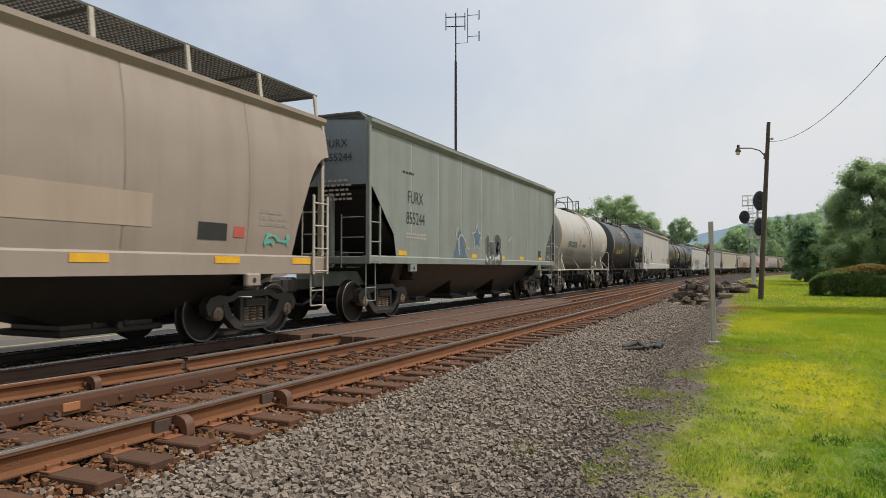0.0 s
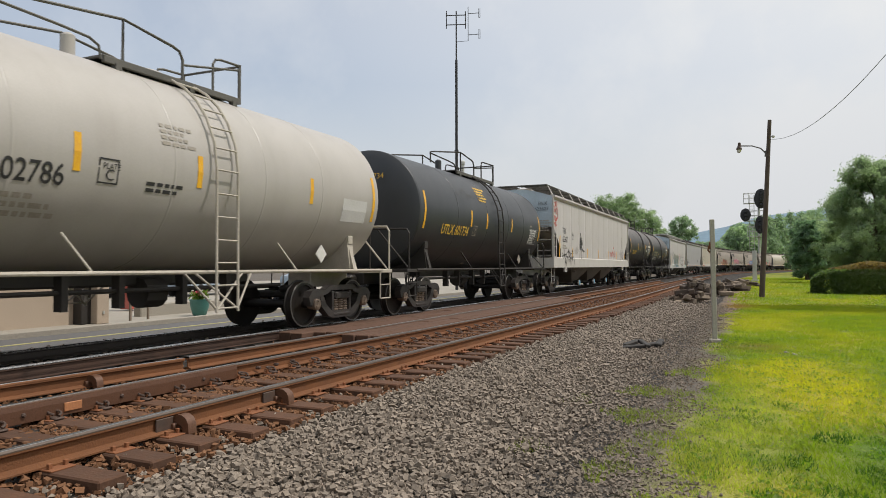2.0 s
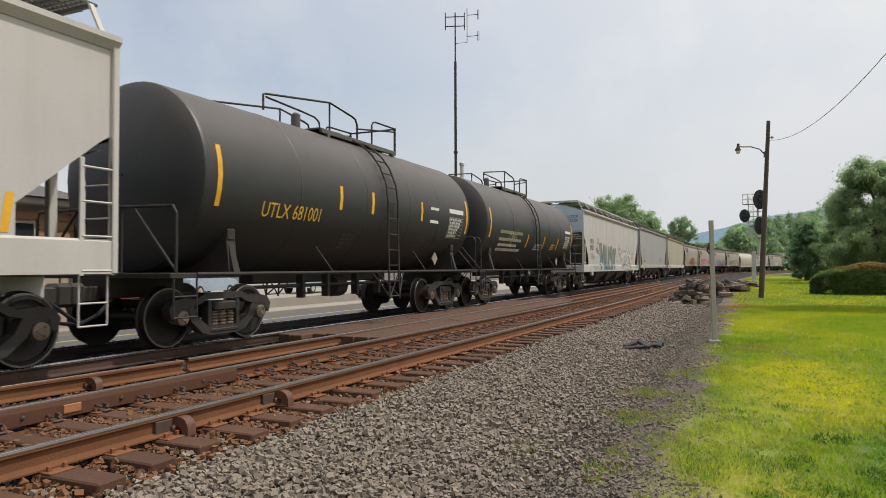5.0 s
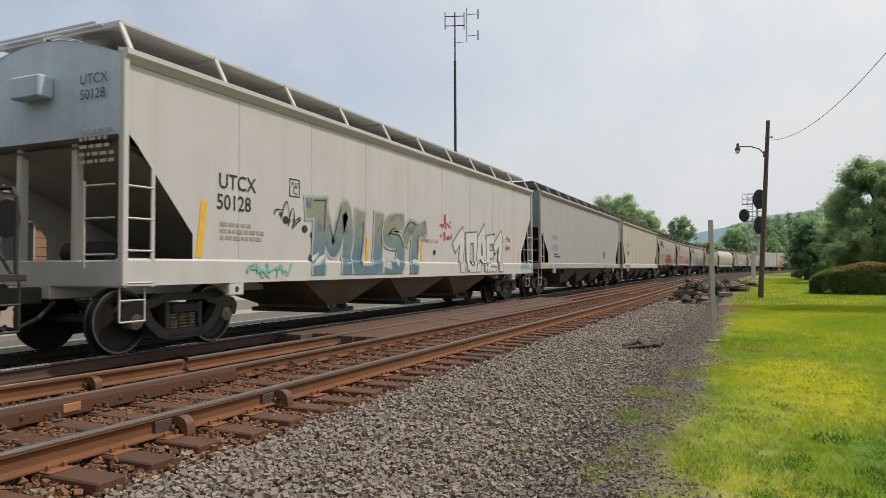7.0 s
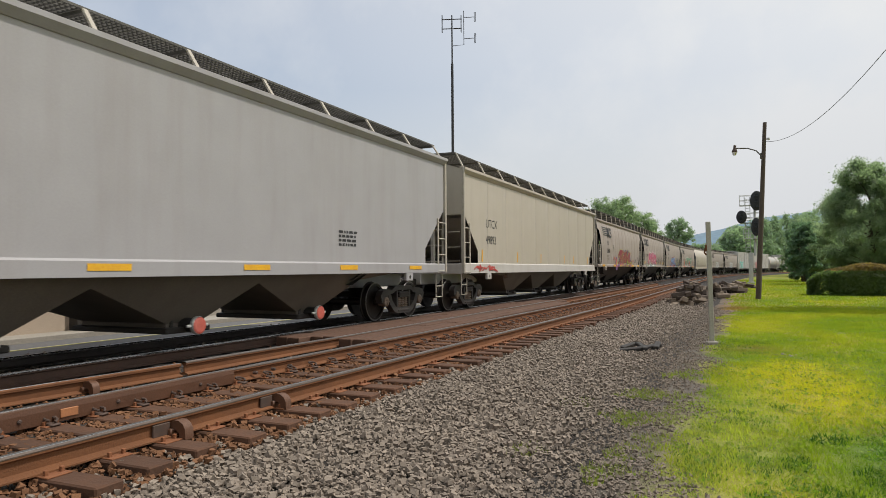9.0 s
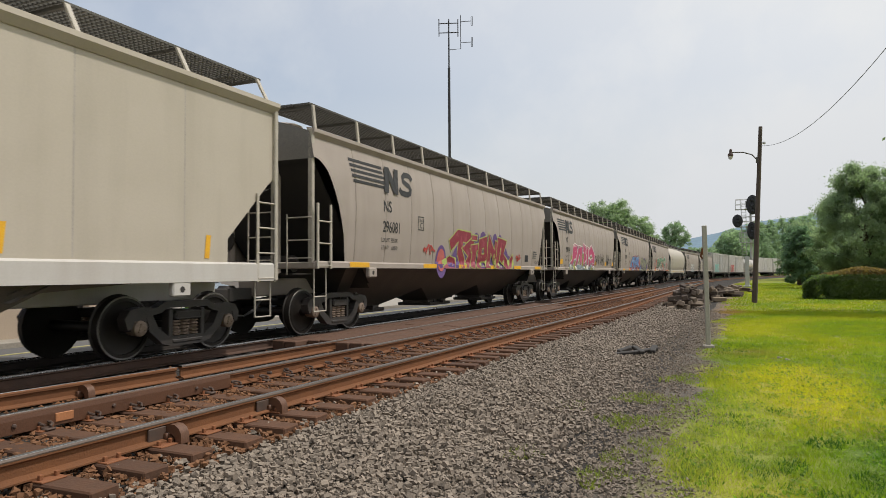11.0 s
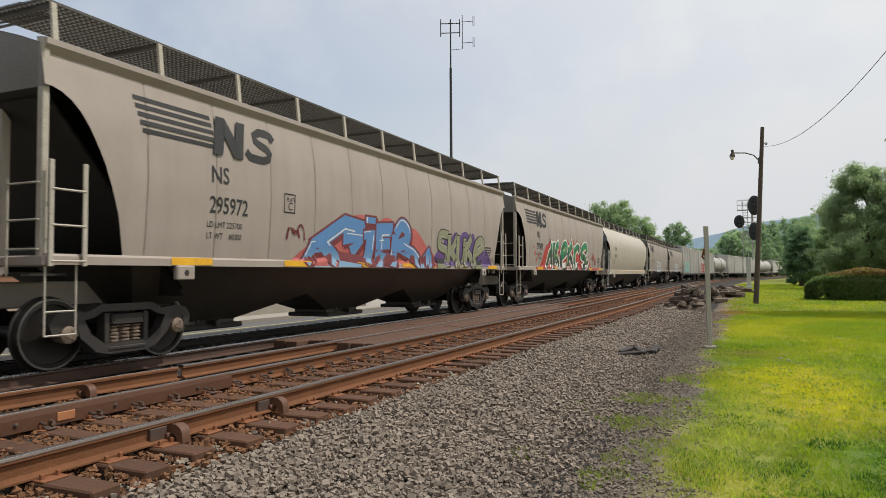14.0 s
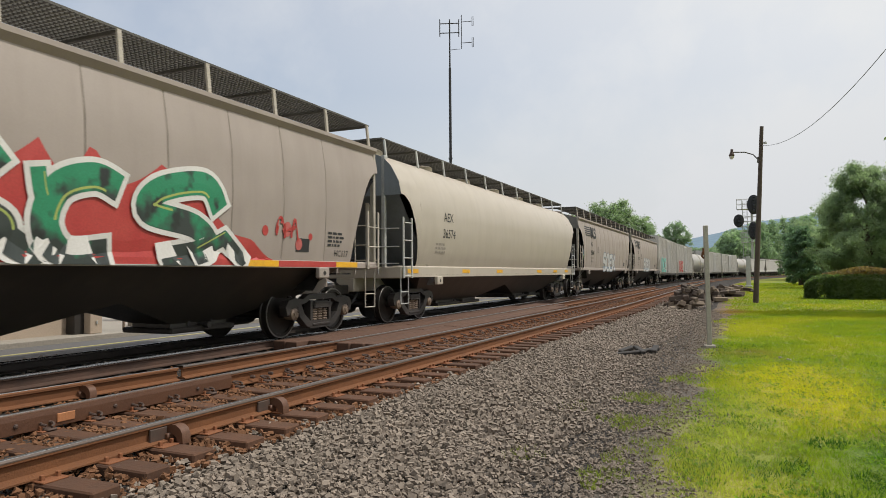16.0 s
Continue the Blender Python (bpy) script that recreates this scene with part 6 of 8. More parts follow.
    k.scrawl(-L + 3.15, 1.04, 0.35, 0.22, M["teal"], 26, 0.026, 4)
    k.scrawl(L - 1.5, 1.1, 1.1, 0.22, M["teal"], 17, 0.05, 8)
    reflectors(k, [-2.95, -0.34, 2.37, 7.4], 1.36, 1.84, 0.1, 0.12)
    reflectors(k, [-L + 1.3], 1.36, 2.2, 0.12, 0.14)
    end_writing(c, L, [("UTCX", 0.85, 3.62, 0.19), ("50128", 0.85, 3.42, 0.19)], M["ink"])
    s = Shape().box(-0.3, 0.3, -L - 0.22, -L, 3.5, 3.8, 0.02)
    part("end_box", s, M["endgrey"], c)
    stand(c, f, r)
    # 8: plain putty hopper
    f, r = 118.4, 136.2
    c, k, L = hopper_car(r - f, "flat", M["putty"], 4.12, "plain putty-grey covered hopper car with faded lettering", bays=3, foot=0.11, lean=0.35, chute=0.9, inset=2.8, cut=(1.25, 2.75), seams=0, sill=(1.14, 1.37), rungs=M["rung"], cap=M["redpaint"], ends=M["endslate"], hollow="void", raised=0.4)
    k.mark("DAKX", -L + 1.82, 2.33, 0.36, M["faint"], 0.95)
    k.mark("395113", -L + 1.8, 1.88, 0.36, M["faint"], 0.95)
    k.small_print(-L + 2.1, 1.7, 2, 1.1, M["ink"], 0.06, 1)
    k.small_print(L - 5.2, 1.95, 4, 0.7, M["ink"], 0.05, 2)
    reflectors(k, [-L + 0.8, -L + 4.0, -L + 7.0, L - 8, L - 5.2, L - 2.2], 1.22, 1.31, 0.65)
    end_writing(c, L, [("DAKX", 0.6, 3.75, 0.22), ("395113", 0.6, 3.48, 0.22)], M["ink"])
    stand(c, f, r)
    # 9: cream hopper
    f, r = 137.4, 155.75
    c, k, L = hopper_car(r - f, "flat", M["ivory"], 4.08, "pale cream covered hopper car with yellow reflectors", bays=3, foot=0.11, lean=0.35, chute=0.9, inset=2.9, cut=(1.2, 2.8), seams=9, sill=(1.1, 1.4), sill_paint=M["white"], rungs=M["rung"])
    k.mark("UTCX", -L + 1.9, 2.5, 0.38, M["ink"])
    k.mark("49893", -L + 1.9, 2.0, 0.38, M["ink"])
    k.scrawl(-L + 0.9, 1.15, 1.6, 0.2, M["red"], 24, 0.05, 8)
    reflectors(k, [-L + 1.5, -L + 5.0, -L + 8.0, L - 6.6, L - 4.8, L - 1.7], 1.45, 1.8, 0.1, 0.1)
    stand(c, f, r)
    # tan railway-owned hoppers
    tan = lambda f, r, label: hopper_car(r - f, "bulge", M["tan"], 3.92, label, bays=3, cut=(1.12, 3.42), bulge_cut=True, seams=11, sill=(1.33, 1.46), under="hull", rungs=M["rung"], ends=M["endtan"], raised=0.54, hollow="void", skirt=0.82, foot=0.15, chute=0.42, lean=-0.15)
    f, r = 156.9, 173.4
    c, k, L = tan(f, r, "tan covered hopper car with red and lime graffiti")
    ns_marks(k, L, "296081", "HC117")
    k.cloud(-2.1, 1.36, 6.0, 1.16, M["violet"], 11, 41)
    k.disc("graffiti_dot", -2.4, 1.52, 0.34, 0.44, M["violet"], 0.006)
    k.disc("graffiti_dot", -2.4, 1.56, 0.25, 0.30, M["salmon"], 0.0085)
    k.patch("graffiti_base", -3.05, -2.2, 1.345, 1.45, M["violet"], lift=0.003)
    k.patch("graffiti_base", -2.2, 3.75, 1.345, 1.47, M["rose"], lift=0.003)
    k.piece([("long_tee", -2.25, -0.3, 0, 0.98), ("bolt", -0.95, -0.05, 0.02, 0.9), ("dotted_stem", -0.42, 0.4, 0, 1.02), ("arch", 0.3, 1.3, 0, 0.9), ("zag", 1.15, 2.15, 0, 0.9), ("long_kick", 1.95, 3.75, 0, 0.88)],
            1.36, 1.0, 0.31, M["rose"], M["lime"], None, None, 0.034, 1.345)
    k.scrawl(-3.5, 1.7, 0.65, 0.26, M["red"], 44, 0.04, 6)
    k.scrawl(4.1, 1.62, 0.6, 0.28, M["red"], 45, 0.03, 6)
    reflectors(k, [-L + 1.25, -L + 4.75, -1.17, 1.27, L - 4.3, L - 1.7], 1.345, 1.45, 0.8)
    stand(c, f, r)
    f, r = 174.7, 190.1
    c, k, L = tan(f, r, "tan covered hopper car with magenta and yellow graffiti")
    ns_marks(k, L, "298144", "HC122", -0.57)
    k.cloud(-4.95, 1.35, 2.6, 1.02, M["olivelime"], 3, 52, True)
    k.cloud(-3.6, 1.35, 4.7, 0.98, M["olivelime"], 4, 57, True)
    k.patch("graffiti_base", -3.7, 0.9, 1.345, 1.52, M["slate"], lift=0.007)
    k.piece([("flag", -4.9, -3.45, 0, 1.0), ("roof", -3.65, -2.35, 0, 0.92), ("corner", -2.1, -1.2, 0.0, 1.0), ("slab", -1.35, -0.65, 0, 0.98), ("barb", -0.8, 0.85, -0.02, 1.0)], 1.36, 1.12, 0.37, M["pinkfade"], M["chalk"],
            M["slate"], M["mist"], 0.05, 1.345)
    k.mark("HARD", -L + 1.93, 1.5, 0.13, M["ink"])
    k.mark("2 RELATE.", -L + 1.93, 1.36, 0.13, M["ink"])
    k.scrawl(1.15, 1.6, 1.2, 0.6, M["ink"], 53, 0.028, 12)
    k.scrawl(2.55, 1.55, 1.2, 0.7, M["ink"], 55, 0.028, 12)
    k.scrawl(L - 3.2, 1.65, 0.9, 0.6, M["ink"], 54, 0.028, 10)
    reflectors(k, [-L + 1.1, -4.0, 1.1, L - 3.6, L - 1.2], 1.60, 1.82, 0.46)
    stand(c, f, r)
    f, r = 191.4, 207.9
    c, k, L = tan(f, r, "tan covered hopper car with blue and olive graffiti")
    ns_marks(k, L, "295972", "HC117")
    k.cloud(-3.6, 1.36, 6.4, 1.12, M["salmon"], 7, 63)
    k.patch("graffiti_base", -3.15, 2.3, 1.345, 1.5, M["bluefade"], lift=0.006)
    for a, b in ((-2.2, -1.55), (-0.75, -0.1), (0.75, 1.2)):
        k.lay("graffiti_wedge", [(a, 1.35), (b, 1.35), ((a + b) / 2, 1.56)], [(0, 1, 2)], M["salmon"], lift=0.009)
    k.piece([("wide_see", -3.15, -1.1, 0, 0.95), ("dotted_stem", -1.3, -0.45, 0.08, 1.12), ("comb", -0.6, 0.22, 0.1, 0.92), ("loop_kick", 0.05, 2.3, 0, 1.03)], 1.37, 0.98, 0.31, M["bluefade"], M["maroon"],
            M["maroon"], M["chalk"], 0.045, 1.345)
    k.cloud(2.3, 1.42, 4.6, 1.0, M["violet"], 7, 64)
    k.piece([("snake", 2.62, 3.4, 0, 1), ("kick", 3.3, 4.05, 0, 0.95), ("cup", 3.95, 4.6, 0, 0.95), ("round_ar", 4.5, 5.3, 0, 0.95), ("round_ee", 5.2, 6.05, 0, 0.9)], 1.40, 0.9, 0.22, M["olive"], M["ink"], None, M["mist"], 0.028, 1.345)
    k.scrawl(-3.75, 1.8, 0.5, 0.3, M["maroon"], 65, 0.03, 5)
    reflectors(k, [-L + 1.9, -L + 4.45, -1.6, 0.7, L - 6.5, L - 4.3, L - 1.7], 1.345, 1.45, 0.8)
    stand(c, f, r)
    f, r = 209.25, 225.8
    c, k, L = tan(f, r, "tan covered hopper car with red, green and black graffiti")
    ns_marks(k, L, "297400", "HC117", -0.24)
    k.cloud(-5.3, 1.36, 3.4, 1.25, M["red"], 4, 77)
    k.cloud(-4.4, 1.36, 9.0, 1.5, M["red"], 10, 75, True)
    k.patch("graffiti_base", -5.9, 7.0, 1.345, 1.45, M["red"], lift=0.002)
    k.patch("graffiti_base", -4.2, 3.8, 1.345, 1.5, M["mist"], lift=0.006)
    for a, b, q in ((-6.1, 1.98, 0.1), (-6.3, 2.2, 0.05), (-5.55, 1.9, 0.06), (-5.9, 1.72, 0.07), (4.4, 1.95, 0.08), (5.0, 2.0, 0.12), (5.35, 1.75, 0.1), (5.7, 1.9, 0.06)):
        k.disc("spray_spot", a, b, q, q * 1.1, M["salmon"] if q > 0.09 else M["red"], 0.0065)
    k.piece([("wave", -4.4, -3.45, 0, 0.95), ("round_kay", -3.55, -2.15, 0, 1.02), ("round_ee", -2.2, -0.95, 0, 1.0), ("round_ar", -0.95, 0.5, 0, 1.1), ("round_see", 0.3, 1.6, 0, 0.98), ("round_ess", 1.45, 3.9, 0, 1.05)],
            1.37, 1.12, 0.32, M["jungle"], M["chalk"], None, M["lime"], 0.07, 1.345)
    k.scrawl(L - 3.6, 1.8, 0.6, 0.4, M["red"], 76, 0.045, 6)
    reflectors(k, [-L + 2.55, -L + 5.0, L - 4.3, L - 1.7], 1.345, 1.45, 0.8)
    stand(c, f, r)
    # ivory round-sided hopper
    f, r = 226.9, 244.75
    c, k, L = hopper_car(r - f, "round", M["ivory"], 4.0, "ivory round-sided covered hopper car", bays=2, cut=(1.0, 3.1), bulge_cut=True, seams=0, sill=(1.12, 1.4), rungs=M["galv"], trough=False, under="hull", ends=M["endslate"], crown=0.3, raised=0.46, hollow="endslate", skirt=0.8)
    k.mark("AEX", -L + 2.4, 2.6, 0.34, M["ink"])
    k.mark("36574", -L + 2.35, 2.16, 0.34, M["ink"])
    k.small_print(-L + 1.95, 1.95, 3, 0.8, M["faint"], 0.06, 1)
    reflectors(k, [-L + 0.5, -L + 4.0, -L + 7.0, L - 6, L - 3.5, L - 1.5], 1.22, 1.32, 0.6)
    stand(c, f, r)
    for i, (f, r, gr) in enumerate([(246.0, 262.4, M["silver"]), (263.7, 280.1, M["silver"])]):
        c, k, L = tan(f, r, "tan covered hopper car with grey graffiti")
        ns_marks(k, L, "297118" if i else "295640")
        k.piece([("snake", -2.2, -1.2, 0, 1), ("ring", -1.2, -0.2, 0, 1), ("comb", -0.2, 0.8, 0, 1), ("kick", 0.8, 1.8, 0, 1)], 1.36, 0.9, 0.24, gr, M["slate"])
        stand(c, f, r)
    s = 281.3
    for i in range(9):
        if i in (0, 1, 3, 4):
            ln = 18.6
            c, k, L = box_car(ln, M["white"], "white ribbed box car with a sliding door", 4.75, M["pale"])
            if i < 2:
                k.piece([("ring", -7.6, -6.2, 0, 1), ("kick", -6.1, -4.8, 0, 1), ("comb", -4.7, -3.4, 0, 1)], 1.2, 1.4, 0.36, M["teal"] if i == 0 else M["red"], M["chalk"])
        elif i in (2, 5):
            ln = 15.5
            c, k, L, T = tank_car(ln, M["bone"], "white tank car far along the train", M["ink"], rail_paint=M["rung"])
        else:
            ln = 17.6
            c, k, L = hopper_car(ln, "flat", M["pale"], 4.1, "pale grey covered hopper car far along the train", bays=4, sill_paint=M["white"], rungs=M["rung"])
        stand(c, s, s + ln)
        s += ln + 1.2


build_train()


def drive_train():
    """The train rolls towards the camera at an even pace, each car on the chord between its bogies, each wheelset turning."""
    times = [i * 0.5 for i in range(33)]
    for car, mid, half in CARS:
        rows = []
        for t in times:
            s = mid - SPEED * t
            x0, y0, _ = line(s - half + 1.6)
            x1, y1, _ = line(s + half - 1.6)
            rows.append((t, pose((x0 + x1) / 2, (y0 + y1) / 2, 0, 0, 0, -math.degrees(math.atan2(x1 - x0, y1 - y0)))))
        walk(car, rows)
    turn = math.degrees(SPEED / FPS / 0.457)
    near = {c.name for c, m, h in CARS if m < 262}
    for w, y in WHEELS:
        if w.parent.name in near:
            walk(w, [(i / FPS, pose(0, y, 0.457, (turn * i) % 360)) for i in range(481)])


# ---- track fittings ----
def scatter(points, sizes, seed, flat=0.75, corners=8):
    """Broken stones: jittered lumps of eight or six corners at the points."""
    rnd = np.random.RandomState(seed)
    if corners == 8:
        base = np.array([(x, y, z) for x in (-1, 1) for y in (-1, 1) for z in (-1, 1)]) / 1.45
        tri = np.array([(0, 1, 3), (0, 3, 2), (4, 6, 7), (4, 7, 5), (0, 4, 5), (0, 5, 1), (2, 3, 7), (2, 7, 6), (0, 2, 6), (0, 6, 4), (1, 5, 7), (1, 7, 3)])
    else:
        base = np.array([(1, 0, 0), (-1, 0, 0), (0, 1, 0), (0, -1, 0), (0, 0, 1), (0, 0, -1)]) * 1.0
        tri = np.array([(0, 2, 4), (2, 1, 4), (1, 3, 4), (3, 0, 4), (2, 0, 5), (1, 2, 5), (3, 1, 5), (0, 3, 5)])
    n = len(points)
    v = base[None] * (1 + 0.3 * rnd.uniform(-1, 1, (n, corners, 3))) + 0.18 * rnd.uniform(-1, 1, (n, corners, 3))
    v = v * np.stack([rnd.uniform(0.75, 1.4, n), rnd.uniform(0.6, 1.1, n), rnd.uniform(0.5, 1.0, n) * flat / 0.75], 1)[:, None]
    a, b = rnd.uniform(0, 6.28, n), rnd.uniform(-0.9, 0.9, n)
    ca, sa, cb, sb = np.cos(a)[:, None], np.sin(a)[:, None], np.cos(b)[:, None], np.sin(b)[:, None]
    x, y, z = v[..., 0], v[..., 1], v[..., 2]
    y, z = y * cb - z * sb, y * sb + z * cb
    x, y = x * ca - y * sa, x * sa + y * ca
    v = np.stack([x, y, z], -1) * (sizes[:, None, None] * 0.5) + points[:, None]
    f = tri[None] + corners * np.arange(n)[:, None, None]
    return v.reshape(-1, 3), f.reshape(-1, 3)


M["stone"] = surface("grey_crushed_stone", (0.41, 0.335, 0.262), (0.185, 0.148, 0.115), 0.9, scale=9, fine=80, bump=0.3, spread=0.85)
M["ruststone"] = surface("rust_dusted_stone", (0.27, 0.125, 0.055), (0.16, 0.075, 0.038), 0.95, scale=9, fine=80, bump=0.3, spread=0.55)
M["darkstone"] = surface("small_dark_gravel", (0.33, 0.27, 0.21), (0.21, 0.17, 0.132), 0.95, scale=9, fine=80, bump=0.3, spread=0.6)


def stones():
    rnd = np.random.RandomState(4)

    def field(name, label, n, off0, off1, s0, s1, size0, size1, zf, mat, power=1.7, seed=1, thin=None, corners=8, stack=0.6):
        s = s0 + (s1 - s0) * rnd.uniform(0, 1, n) ** power
        o = rnd.uniform(off0, off1, n)
        if thin is not None:
            keep = rnd.uniform(0, 1, n) < thin(o, s)
            s, o = s[keep], o[keep]
            n = len(s)
        pts = np.array([(*line(a, b)[:2], 0) for a, b in zip(s, o)])
        pts[:, 2] = zf(o)
        sz = (size0 + (size1 - size0) * rnd.uniform(0, 1, n) ** 1.4) * (1 + 0.5 * np.clip((s - 15) / 30, 0, 1))
        pts[:, 2] += rnd.uniform(-0.15, stack, n) * sz
        v, f = scatter(pts, sz, seed, corners=corners)
        spray(name, v, f, mat, label, category="gravel")
    shoulder = lambda o: np.interp(o, [2.2, 4.2, 4.65, 5.2, 5.6, 6.3, 7.0, 8.4], [-0.22, -0.225, -0.25, -0.285, -0.315, -0.37, -0.405, -0.42])
    thins = lambda o, s: np.clip(1.25 - np.clip((o - 6.3) / 1.1, 0, 1) * 1.15, 0, 1) * np.clip(0.12 + (o - 5.0 + 0.2 * np.clip((s - 4) / 6, 0, 1)) / 0.3, 0.12, 1)
    field("shoulder_ballast", "heaped grey crushed stone beside the near rail", 34000, 4.62, 7.5, 2.4, 14, 0.022, 0.062, shoulder, M["stone"], 1.25, 2, thins, stack=0.95)
    field("shoulder_ballast", "grey crushed stone chips beside the near rail", 34000, 4.62, 7.6, 2.4, 14, 0.018, 0.055, shoulder, M["stone"], 1.25, 12, thins, 6, 0.85)
    field("shoulder_ballast", "heaped grey crushed stone further along the rail", 36000, 4.62, 7.5, 14, 60, 0.035, 0.075, shoulder, M["stone"], 1.6, 3, thins, 6, 0.8)
    field("shoulder_ballast", "heaped grey crushed stone behind the camera", 16000, 4.62, 7.5, -10, 2.4, 0.045, 0.1, shoulder, M["stone"], 0.5, 4, thins, 6)
    field("trodden_gravel", "small dark gravel trodden into bare soil", 40000, 6.5, 8.7, 3.0, 30, 0.014, 0.052, lambda o: np.interp(o, [6.3, 7.0, 7.6, 7.9, 8.6], [-0.37, -0.404, -0.412, -0.4, -0.402]), M["darkstone"], 1.7, 5, lambda o, s: np.clip((8.6 + 0.25 * np.sin(s * 1.7) + 0.2 * np.sin(s * 4.3 + o * 5) - o) / 0.7, 0, 1), 6, 0.3)
    field("inner_ballast", "rust-dusted crushed stone between the rails", 40000, 2.95, 5.1, -2, 45, 0.025, 0.065, lambda o: np.interp(o, [4.5, 5.1], [-0.225, -0.262]), M["ruststone"], 1.5, 6, None, 8)
    field("middle_ballast", "rust-dusted crushed stone between the tracks", 18000, 0.9, 2.95, -2, 60, 0.03, 0.07, lambda o: np.full(len(o), -0.225), M["ruststone"], 1.2, 7, None, 6)
    field("main_ballast", "dark crushed stone under the train", 5000, -2.4, 0.7, 4.0, 60, 0.05, 0.085, lambda o: np.full(len(o), -0.215), M["darkstone"], 1.4, 8, None, 6)


stones()


def near_track():
    """Ties, plates, clips and anchors of the near track."""
    rnd = random.Random(8)
    tr = thing("near_track", "wooden ties and rusted fittings of the near track", "track", kind="structure")
    tie_me = Shape().box(-1.27, 1.29, -0.115, 0.115, -0.36, -0.184, 0.012).mesh("tie", M["tie"])
    plate = Shape().box(-0.17, 0.17, -0.095, 0.095, -0.184, -0.171, 0.004)
    for x in (-0.105, 0.105):
        for y in (-0.06, 0.06):
            plate.box(x - 0.014, x + 0.014, y - 0.014, y + 0.014, -0.175, -0.135, 0.003)
    plate_me = plate.mesh("tie_plate", M["plate"])
    clip = Shape()
    arc = [(0.06 + 0.045 * math.cos(t) * 1.3, 0.05 * math.sin(t), -0.142 + 0.035 * math.sin(t * 0.5)) for t in [i * 0.55 for i in range(11)]]
    clip.tube(arc, 0.012, 6).box(0.02, 0.14, -0.05, 0.05, -0.18, -0.155, 0.01)
    clip_me = clip.mesh("rail_clip", M["clip"], True)
    s = -9.8
    i = 0
    while s < 62:
        o = near_shift(s)
        x, y, a = line(s, o - 0.72 + rnd.uniform(-0.06, 0.06))
        part("tie", tie_me, None, tr, at=pose(x, y, rnd.uniform(-0.008, 0.004), 0, 0, -math.degrees(a) + rnd.uniform(-1.5, 1.5)))
        if s < 34:
            for q in (0.0, -1.435):
                x, y, a = line(s, o + q)
                part("tie_plate", plate_me, None, tr, at=pose(x, y, 0, 0, 0, rnd.uniform(-1, 1)))
            x, y, a = line(s, o - 1.435 + 0.05)
            part("rail_clip", clip_me, None, tr, at=pose(x, y, 0, 0, 0, rnd.uniform(-12, 12)))
        s += 0.50 + rnd.uniform(-0.03, 0.03)
        i += 1
    # hooked anchors gripping the near rail's foot
    hook = Shape()
    arch = [(0.015, -0.125), (0.015, -0.055), (0.06, -0.032), (0.11, -0.034), (0.155, -0.06), (0.18, -0.105), (0.185, -0.185), (0.12, -0.185), (0.115, -0.14), (0.09, -0.115), (0.05, -0.11)]
    hook.add([(x, y, z) for y in (-0.045, 0.045) for x, z in arch], [tuple(range(11)), tuple(range(21, 10, -1))] + [(i, (i + 1) % 11, 11 + (i + 1) % 11, 11 + i) for i in range(11)])
    hook.box(0.01, 0.06, -0.08, 0.05, -0.165, -0.10, 0.01)
    hook_me = hook.mesh("rail_anchor", M["splice"], True)
    bar = Shape().box(0.012, 0.034, -0.09, 0.09, -0.15, -0.045, 0.006).mesh("joint_bar", M["clip"])
    for s in (4.3, 5.6):
        x, y, a = line(s, near_shift(s))
        part("rail_anchor", hook_me, None, tr, at=pose(x + 0.01, y, 0.0))
        part("joint_bar", bar, None, tr, at=pose(x, y - 0.14, 0.0))
    part("rail_anchor", hook_me, None, tr, at=pose(line(5.48, 1.87)[0] + 0.01, 5.48, -0.01))
    # a long splice bar along the inner rail
    s = Shape()
    xo = lambda q: line(q, near_shift(q) - 1.435 + 0.008)[0]
    pr = [(0.0, -0.15), (0.075, -0.165), (0.075, -0.05), (0.068, -0.006), (0.0, -0.002)]
    s.add([(xo(q) + px, q, pz) for q in (-1.0, 6.55) for px, pz in pr], [(k, (k + 1) % 5, 5 + (k + 1) % 5, 5 + k) for k in range(5)] + [(0, 1, 2, 3, 4), (9, 8, 7, 6, 5)])
    part("splice_bar", s, M["splice"], tr, "long rust-brown splice bar")
    for q in (3.3, 3.9, 4.9, 6.0, 6.95, 7.3, 7.65):
        s = Shape().lathe([(xo(q) + 0.03, 0.022), (xo(q) + 0.085, 0.022), (xo(q) + 0.095, 0.012)], 6, 0, (0, q, -0.095))
        part("bolt", s, M["clip"], tr)
    s = Shape().box(xo(4.36) + 0.068, xo(4.36) + 0.086, 4.28, 4.46, -0.135, -0.055, 0.004)
    part("name_plate", s, M["nameplate"], tr, "small orange-brown metal plate")
    # main track ties, near black: the train's shade is in their colour
    mt = thing("main_track", "wooden ties under the train, toned dark for its shade", "track", kind="structure")
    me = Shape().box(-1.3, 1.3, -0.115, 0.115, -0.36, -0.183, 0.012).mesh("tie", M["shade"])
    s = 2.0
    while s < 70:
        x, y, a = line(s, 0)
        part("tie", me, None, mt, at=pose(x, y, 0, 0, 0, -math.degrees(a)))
        s += 0.55


near_track()


